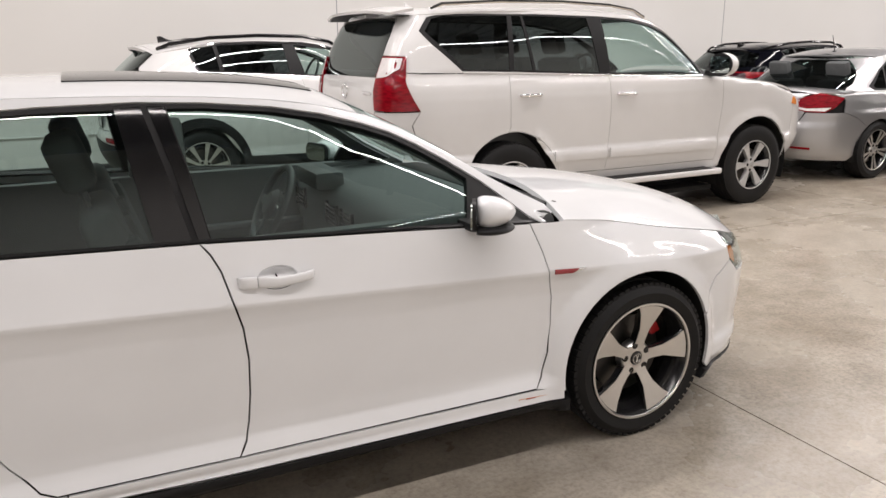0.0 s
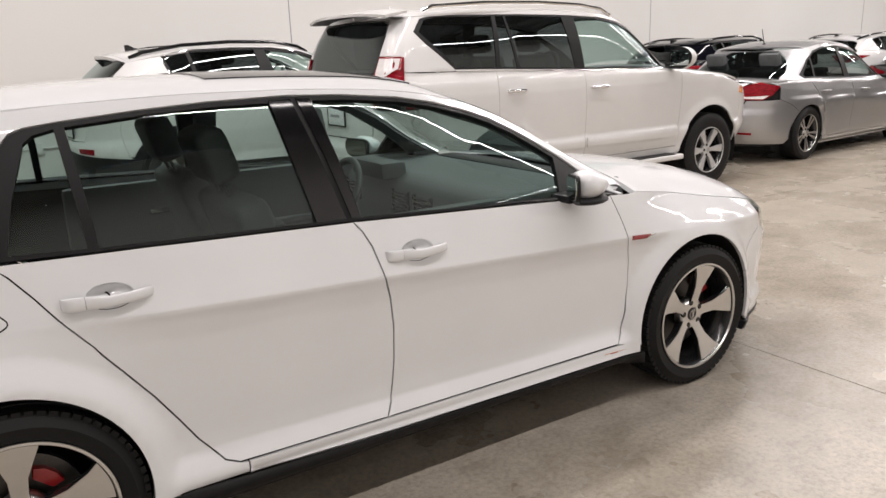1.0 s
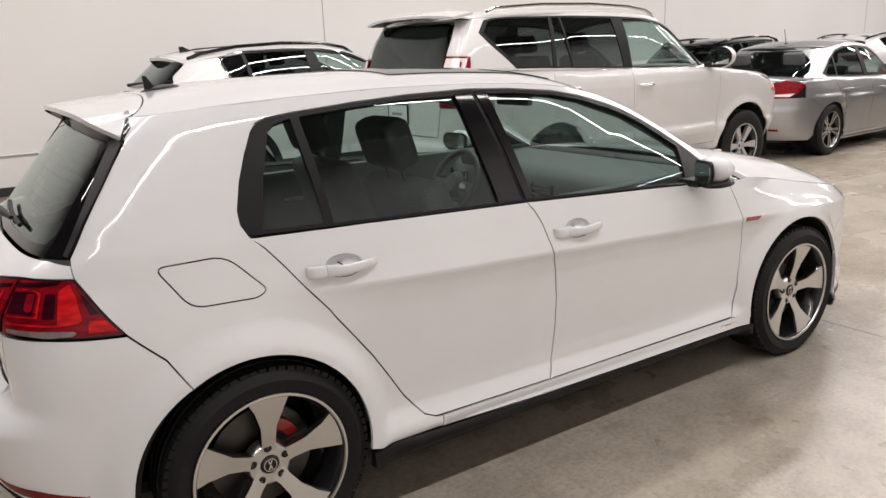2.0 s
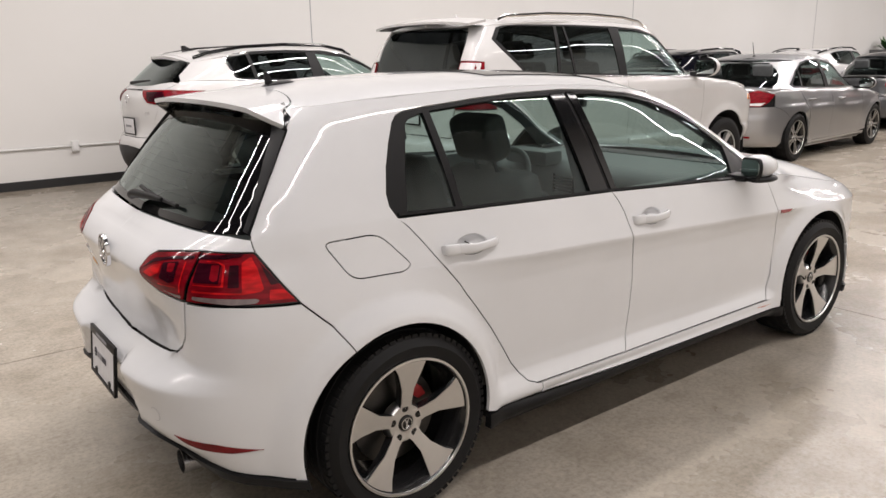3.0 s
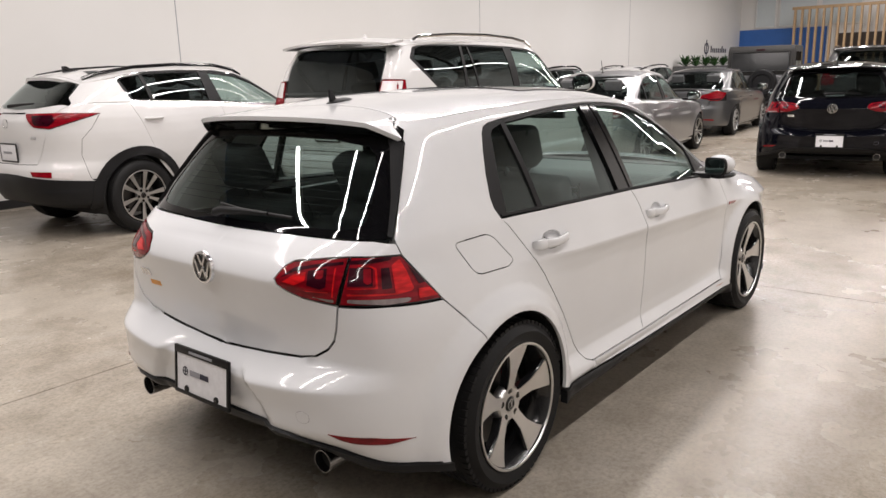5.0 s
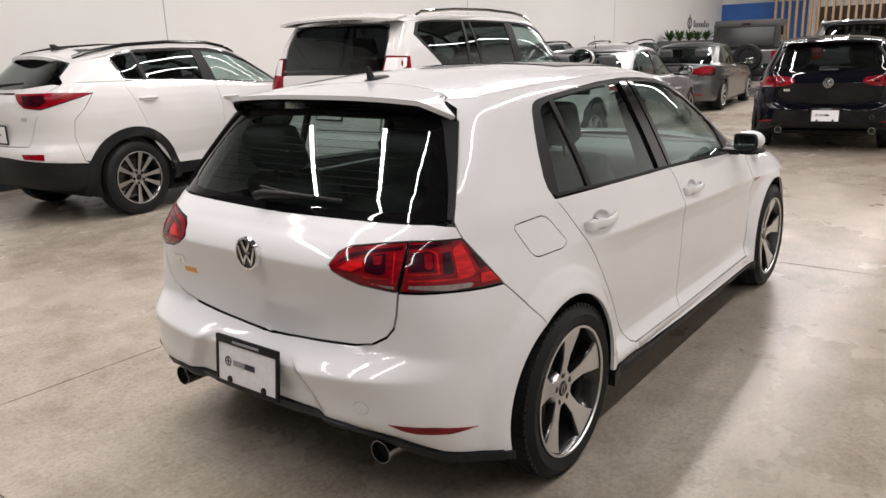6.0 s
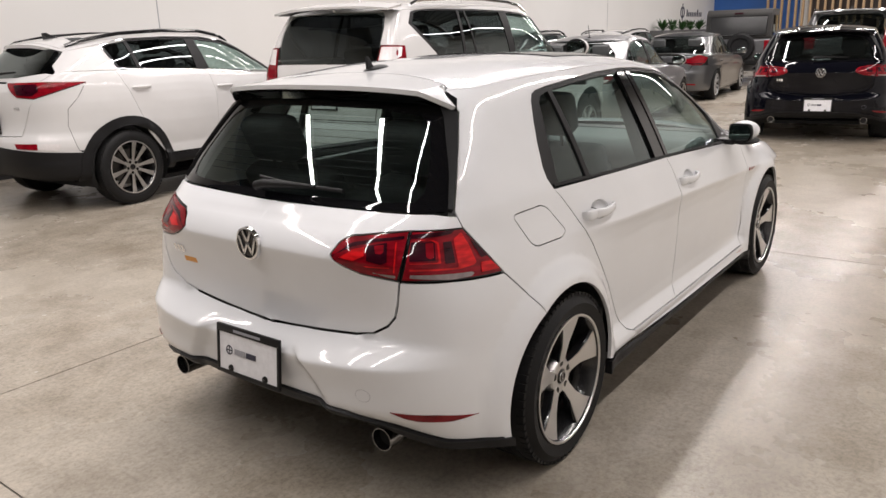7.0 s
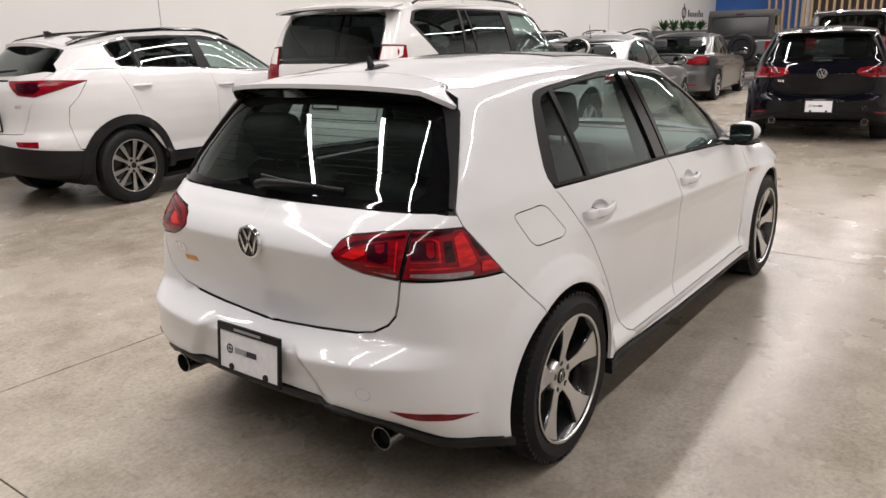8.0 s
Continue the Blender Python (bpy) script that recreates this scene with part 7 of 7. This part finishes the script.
        lathe(bm, [(0.05, 0.0), (0.052, -0.006), (0.060, -0.006), (0.062, 0.0)], axis="x", segments=28, centre=(-1.085, 0, 1.18), closed=True)
        part("emblem", bm, CHROME, gate)
        panel("headlamp", b, [(3.35, 1.02), (3.52, 1.03), (3.9, 0.97), (3.9, 0.90), (3.5, 0.90)], WHITE_LENS, root, "clear headlamp", lift=0.004, radius=0.01, step=0.05)
        panel("side_marker", b, [(3.32, 0.95), (3.36, 1.02), (3.46, 1.0), (3.42, 0.93)], AMBER, root, "amber side marker", lift=0.006, radius=0.01, step=0.05)
    bm = bmesh.new()
    prism(bm, [(-0.08, 0.0), (0.06, 0.0), (-0.02, 0.02), (-0.07, 0.055)], -0.012, 0.012, None, 0.005)
    part("roof_aerial", bm, colour, root, "roof aerial").matrix_basis = pose(-0.45, 0, 1.825, 0, 0, 0)
    return root


def saloon(name, label, m, colour, style, glass_back=SMOKY, chrome=False, aerial=True, lamp_wide=True):
    b = sedan_body()
    mid = b.middle()
    spec = dict(arch=0.34, sill=0.245, step=0.055)
    spec["bumper_seam"] = [(-0.22, 0.575), (-0.36, 0.68), (-0.50, 0.745), (-0.50, 0.88), (-0.62, 0.952)]
    spec["seams"] = [[(-0.04, 0.948), (0.12, 0.82), (0.27, 0.66), (0.36, 0.50), (0.42, 0.35), (0.50, 0.245)], [(1.02, 0.918), (1.06, 0.75), (1.05, 0.5), (1.04, 0.245)], [(2.10, 0.885), (2.16, 0.7), (2.16, 0.45), (2.12, 0.245)]]
    spec["handles"] = [(0.36, 0.80), (1.36, 0.775)]
    spec["front"], spec["nose"], spec["nose_x"], spec["pillar"] = 3.15, 0.66, 3.40, 2.22
    spec["bumper"] = [(mid, 0.62), (-0.90, 0.62), (-0.84, 0.66), (-0.80, 0.745), (-0.58, 0.742), (-0.50, 0.745), (-0.36, 0.68), (-0.22, 0.575)] + b.arc(0, 0.34, 130, 186, 8) + [(-0.42, 0.22), (-0.8, 0.235), (mid, 0.25)]
    spec["gate"] = [(mid, 0.625), (-0.90, 0.625), (-0.845, 0.66), (-0.81, 0.745), (-0.84, 0.90), (-0.78, 0.945), (mid, 0.950)]
    spec["lamps"] = [("tail_lamp", [(-0.84, 0.90), (-0.76, 0.935), (-0.70, 0.948), (-0.506, 0.90), (-0.58, 0.80), (-0.66, 0.745), (-0.80, 0.75), (-0.96, 0.80), (-0.96, 0.86)], RED_LENS, 0.006),
                     ("lamp_field", [(-0.94, 0.80), (-0.80, 0.762), (-0.66, 0.757), (-0.61, 0.80), (-0.80, 0.79), (-0.94, 0.825)], WHITE_LENS if lamp_wide else DARK_RED, 0.0075),
                     ("reflector", [(-0.90, 0.36), (-0.74, 0.345), (-0.74, 0.375), (-0.90, 0.385)], RED_LENS, 0.004)]
    spec["rear_window"] = [(mid, 0.985), (-0.75, 0.98), (-0.50, 0.985), (-0.40, 1.02), (-0.33, 1.10), (-0.25, 1.20), (-0.22, 1.29), (-0.4, 1.335), (mid, 1.35)]
    spec["rear_glass"] = glass_back
    spec["rear_edge"] = [(-0.48, 0.957), (-0.46, 0.99), (-0.385, 1.03), (-0.30, 1.13), (-0.23, 1.22), (-0.20, 1.28)]
    spec["roof_end"] = 0.14
    spec["dlo"] = [(-0.19, 1.005), (-0.12, 0.965), (0.9, 0.938), (2.10, 0.905), (2.14, 0.92), (1.9, 1.05), (1.7, 1.145), (1.45, 1.24), (1.2, 1.295), (0.9, 1.325), (0.55, 1.32), (0.3, 1.275), (0.05, 1.18)]
    spec["panes"] = [([(-0.11, 1.01), (-0.08, 0.985), (0.12, 0.982), (0.14, 1.19), (0.07, 1.165)], glass_back), ([(0.16, 0.980), (0.90, 0.955), (0.85, 1.305), (0.55, 1.302), (0.3, 1.255), (0.18, 1.205)], glass_back),
                     ([(1.03, 0.95), (1.95, 0.925), (1.7, 1.115), (1.45, 1.212), (1.2, 1.268), (0.95, 1.302)], GLASS)]
    spec["chrome"] = chrome
    spec["roof"], spec["roof_bow"] = (0.18, 1.42), 0.06
    spec["deck"] = (-0.89, -0.40)
    spec["mirror"] = (2.0, 0.95, 0.965)
    spec["wheels"] = (0.318, 0.222, 0.205, style, 0.855, 12)
    root, gate = motor_car(name, label, m, b, colour, spec)
    if aerial:
        bm = bmesh.new()
        tube(bm, [(0.35, 0, 1.375), (0.28, 0, 1.56)], [0.006, 0.0035], 8)
        lathe(bm, [(0.001, 1.385), (0.02, 1.38), (0.028, 1.36)], axis="z", segments=12, centre=(0.35, 0, 0))
        part("roof_aerial", bm, BLACK_TRIM, root, "thin rod aerial")
    return root


def scaled(x, y, yaw, k):
    return pose(x, y, 0, 0, 0, yaw) @ Matrix.Scale(k, 4)


crossover("crossover_car", "white crossover with black arch cladding and black roof rails", pose(1.795, 5.767, 0, 0, 0, 3.5) @ Matrix.Diagonal((1, 1, 1.03, 1)), SUV_WHITE)
big_suv("suv_car", "large white off-road car with dark rear windows and chrome handles", pose(3.852, 3.116, 0, 0, 0, 1.5) @ Matrix.Diagonal((1, 1, 1.006, 1)), SUV_WHITE)
saloon("saloon_car", "silver four-door saloon with dark alloy wheels", scaled(8.98, 3.57, 4.3, 1.05), SILVER, SEDAN_WHEEL)
saloon("saloon_car", "dark grey four-door saloon with bright window trim", scaled(14.95, 4.12, 5, 1.04), GREY, FINE_WHEEL, chrome=True, aerial=False, lamp_wide=False)
crossover("hatch_car", "black high-roofed car parked by the white wall", scaled(10.15, 5.75, 3, 0.97), BLACK_PAINT, dark=True)
crossover("crossover_car", "white high-roofed car parked by the wall", scaled(15.4, 6.1, 3, 0.97), SUV_WHITE, dark=True)
big_suv("suv_car", "charcoal black large off-road car behind the black hatchback", scaled(16.6, 0.95, 9, 1.0), DARK_GREY, detail=False)
hatchback("hatchback_car", "glossy black hatchback with twin exhaust tips", scaled(9.58, 0.16, 10.8, 1.06), BLACK_PAINT, True)


# ---- the far end of the hall: blue band, windows, wood screen, planter, off-road cars ----
bm = bmesh.new()
box(bm, FAR_X - 0.03, FAR_X, 4.62, WALL_Y, 1.20, 2.82)
blue = setting("wall_panel_1", bm, BLUE, "bright blue painted band on the end wall", "wall")
bm = bmesh.new()
box(bm, FAR_X - 0.03, FAR_X, 1.0, 4.60, 0.0, 1.60)
setting("wall_panel_2", bm, WALL, "white painted wall behind the wooden screen", "wall")
for k, (y0, y1) in enumerate(((6.42, 7.20), (4.98, 6.34), (3.5, 4.9))):
    win = new("window_%d" % (k + 1), None)
    tagged(win, "white framed office window in the end wall", "window", kind="structure")
    bm = bmesh.new()
    for a in ((y0, y0 + 0.05, 2.86, 4.3), (y1 - 0.05, y1, 2.86, 4.3), (y0 + 0.05, y1 - 0.05, 2.86, 2.92), (y0 + 0.05, y1 - 0.05, 4.24, 4.3)):
        box(bm, FAR_X - 0.06, FAR_X, a[0], a[1], a[2], a[3], None, 0.004)
    part("window_frame", bm, WHITE_TRIM, win)
    bm = bmesh.new()
    box(bm, FAR_X - 0.03, FAR_X - 0.022, y0 + 0.05, y1 - 0.05, 2.92, 4.24)
    part("pane", bm, plain("pale_pane", (0.62, 0.68, 0.70), 0.15), win, smooth=0)
bm = bmesh.new()
box(bm, FAR_X - 0.05, FAR_X - 0.02, 1.4, 4.3, 1.62, 2.55)
tagged(part("dark_panel", bm, plain("dark_brown_panel", (0.035, 0.022, 0.016), 0.5)), "dark brown panel behind the wooden screen", "panel")

screen = new("slat_screen", None)
screen.matrix_basis = pose(FAR_X - 1.0, 0, 0)
tagged(screen, "screen of tall upright pale wood slats", "screen")
bm = bmesh.new()
box(bm, -0.06, 0.06, -1.6, 5.60, 0.0, 0.10, None, 0.004)
part("base_rail", bm, WOOD, screen)
bm = bmesh.new()
box(bm, -0.06, 0.06, -1.6, 5.60, 3.40, 3.50, None, 0.004)
part("top_rail", bm, WOOD, screen)
slat_mesh = None
for i in range(30):
    if slat_mesh is None:
        bm = bmesh.new()
        box(bm, -0.07, 0.07, -0.035, 0.035, 0.10, 3.40, None, 0.004)
        slat = part("slat", bm, WOOD, screen)
        slat_mesh = slat.data
    else:
        slat = new("slat", slat_mesh)
        slat.parent = screen
    slat.matrix_basis = pose(0, 5.50 - 0.24 * i, 0)

# a long planter on the wall side with leafy plants
planter = new("planter", None)
tagged(planter, "long grey planter box on legs with green leafy plants", "planter")
bm = bmesh.new()
box(bm, 22.1, 26.7, 7.18, 7.62, 1.02, 1.52, None, 0.01)
part("trough", bm, PLANTER, planter)
for px in (22.4, 24.4, 26.4):
    bm = bmesh.new()
    box(bm, px - 0.05, px + 0.05, 7.3, 7.5, 0.0, 1.02, None, 0.005)
    part("leg", bm, PLANTER, planter)
rng = random.Random(5)
for k in range(5):
    cx = 22.65 + 0.90 * k
    bm = bmesh.new()
    for j in range(36):
        a, tip = rng.uniform(0, 6.28), rng.uniform(0.34, 0.52)
        lift = rng.uniform(0.35, 2.2)
        base = Vector((cx, 7.4, 1.50))
        d = Vector((math.cos(a), 0.6 * math.sin(a), lift)).normalized()
        side = d.cross(Vector((0, 0, 1))).normalized() * rng.uniform(0.035, 0.055)
        p1, p2 = base + d * tip * 0.55, base + d * tip - Vector((0, 0, 0.06))
        vs = [bm.verts.new(p) for p in (base, p1 + side, p2, p1 - side)]
        mid_v = bm.verts.new(p1 + Vector((0, 0, 0.02)))
        for q in ((0, 1, 4), (1, 2, 4), (2, 3, 4), (3, 0, 4)):
            bm.faces.new([([*vs, mid_v])[i] for i in q])
    part("plant", bm, LEAF, planter, "green rosette of pointed leaves", 0)
# the dealer's mark on the wall: a ring and plain bars
sign = new("wall_sign", None)
tagged(sign, "dark ring mark with a line of lettering on the white wall", "sign")
bm = bmesh.new()
lathe(bm, [(0.20, 0.0), (0.20, -0.02), (0.16, -0.02), (0.16, 0.0)], axis="y", segments=28, centre=(25.4, WALL_Y - 0.001, 2.12), closed=True)
box(bm, 25.385, 25.415, WALL_Y - 0.02, WALL_Y - 0.001, 1.84, 2.42)
part("ring", bm, INK, sign)
for k in range(9):
    bm = bmesh.new()
    hgt = 0.24 if k in (0, 6) else 0.15
    box(bm, 25.85 + 0.19 * k, 25.92 + 0.19 * k, WALL_Y - 0.02, WALL_Y - 0.001, 1.98, 1.98 + hgt)
    part("letter_bar", bm, INK, sign, smooth=0)


def boxy_off_roader(m, colour):
    """An upright off-road car with a soft top, seen from behind."""
    root = car_root("off_road_car", "charcoal grey boxy off-road car with a spare wheel cover", "car", m)
    bm = bmesh.new()
    box(bm, -0.72, 2.55, -0.80, 0.80, 0.55, 1.12, None, 0.05, 3)
    box(bm, -0.60, 2.45, -0.62, 0.62, 0.34, 0.56, None, 0.03, 2)
    part("body", bm, colour, root)
    bm = bmesh.new()
    prism(bm, rounded([(-0.70, 1.12), (-0.62, 1.72), (-0.50, 1.82), (1.30, 1.84), (1.45, 1.80), (1.75, 1.12)], 0.05), -0.76, 0.76, None, 0.03)
    top = part("soft_top", bm, plain("grey_canvas_top", (0.034, 0.033, 0.032), 0.85, relief=0.2, scale=200), root, "grey canvas top")
    bm = bmesh.new()
    box(bm, -0.010, 0.0, -0.66, 0.66, -0.23, 0.22, None, 0.03)
    part("rear_window", bm, plain("smoky_soft_window", (0.022, 0.023, 0.024), 0.30), top, "dark rear window").matrix_basis = pose(-0.682, 0, 1.44, 0, 7.5, 0)
    for sd in (-1, 1):
        for x0, x1 in ((-0.35, 0.35), (0.42, 1.05)):
            bm = bmesh.new()
            prism(bm, rounded([(x0, 1.18), (x0 + 0.03, 1.66), (x1, 1.68), (x1, 1.18)], 0.05), sd * 0.762, sd * 0.770)
            part("side_window", bm, PRIVACY, top)
        bm = bmesh.new()
        box(bm, -0.77, -0.70, min(sd * 0.62, sd * 0.80), max(sd * 0.62, sd * 0.80), 0.86, 1.08, None, 0.015)
        part("tail_lamp", bm, RED_LENS, root, "square red tail lamp")
        bm = bmesh.new()
        box(bm, -0.5, 0.5, min(sd * 0.78, sd * 0.93), max(sd * 0.78, sd * 0.93), 0.86, 0.92, None, 0.02)
        box(bm, 1.9, 2.9, min(sd * 0.78, sd * 0.93), max(sd * 0.78, sd * 0.93), 0.86, 0.92, None, 0.02)
        part("wing_flare", bm, BLACK_TRIM, root, "black wing flare")
        for x in (0.0, 2.42):
            wheel(root, x, sd * 0.90, 0.40, 0.40, 0.222, 0.25, SUV_WHEEL, 5, sd)
    bm = bmesh.new()
    lathe(bm, [(0.001, -0.95), (0.20, -0.95), (0.22, -0.99), (0.30, -0.99), (0.33, -0.95), (0.33, -0.80), (0.31, -0.74), (0.001, -0.72)], axis="x", segments=40, centre=(0, -0.1, 0.93))
    part("spare_wheel_cover", bm, BLACK_TRIM, root, "black spare wheel cover")
    bm = bmesh.new()
    box(bm, -0.92, -0.72, -0.78, 0.78, 0.50, 0.66, None, 0.03, 3)
    part("rear_bumper", bm, BLACK_TRIM, root)
    bm = bmesh.new()
    prism(bm, rounded([(2.5, 0.55), (2.5, 1.12), (1.7, 1.16), (3.1, 1.10), (3.15, 0.55)], 0.04), -0.62, 0.62, None, 0.03)
    part("bonnet", bm, colour, root)
    bm = bmesh.new()
    box(bm, -0.705, -0.695, -0.10, 0.10, 1.70, 1.74, None, 0.004)
    part("high_brake_lamp", bm, DARK_RED, root)
    for sd in (-1, 1):
        door_mirror(root, 1.55, 1.0, 1.22, sd, BLACK_TRIM)
    return root


boxy_off_roader(scaled(20.2, 4.22, 9, 1.10), paint("stone_grey_paint", (0.10, 0.10, 0.105), 0.3, 0.4))
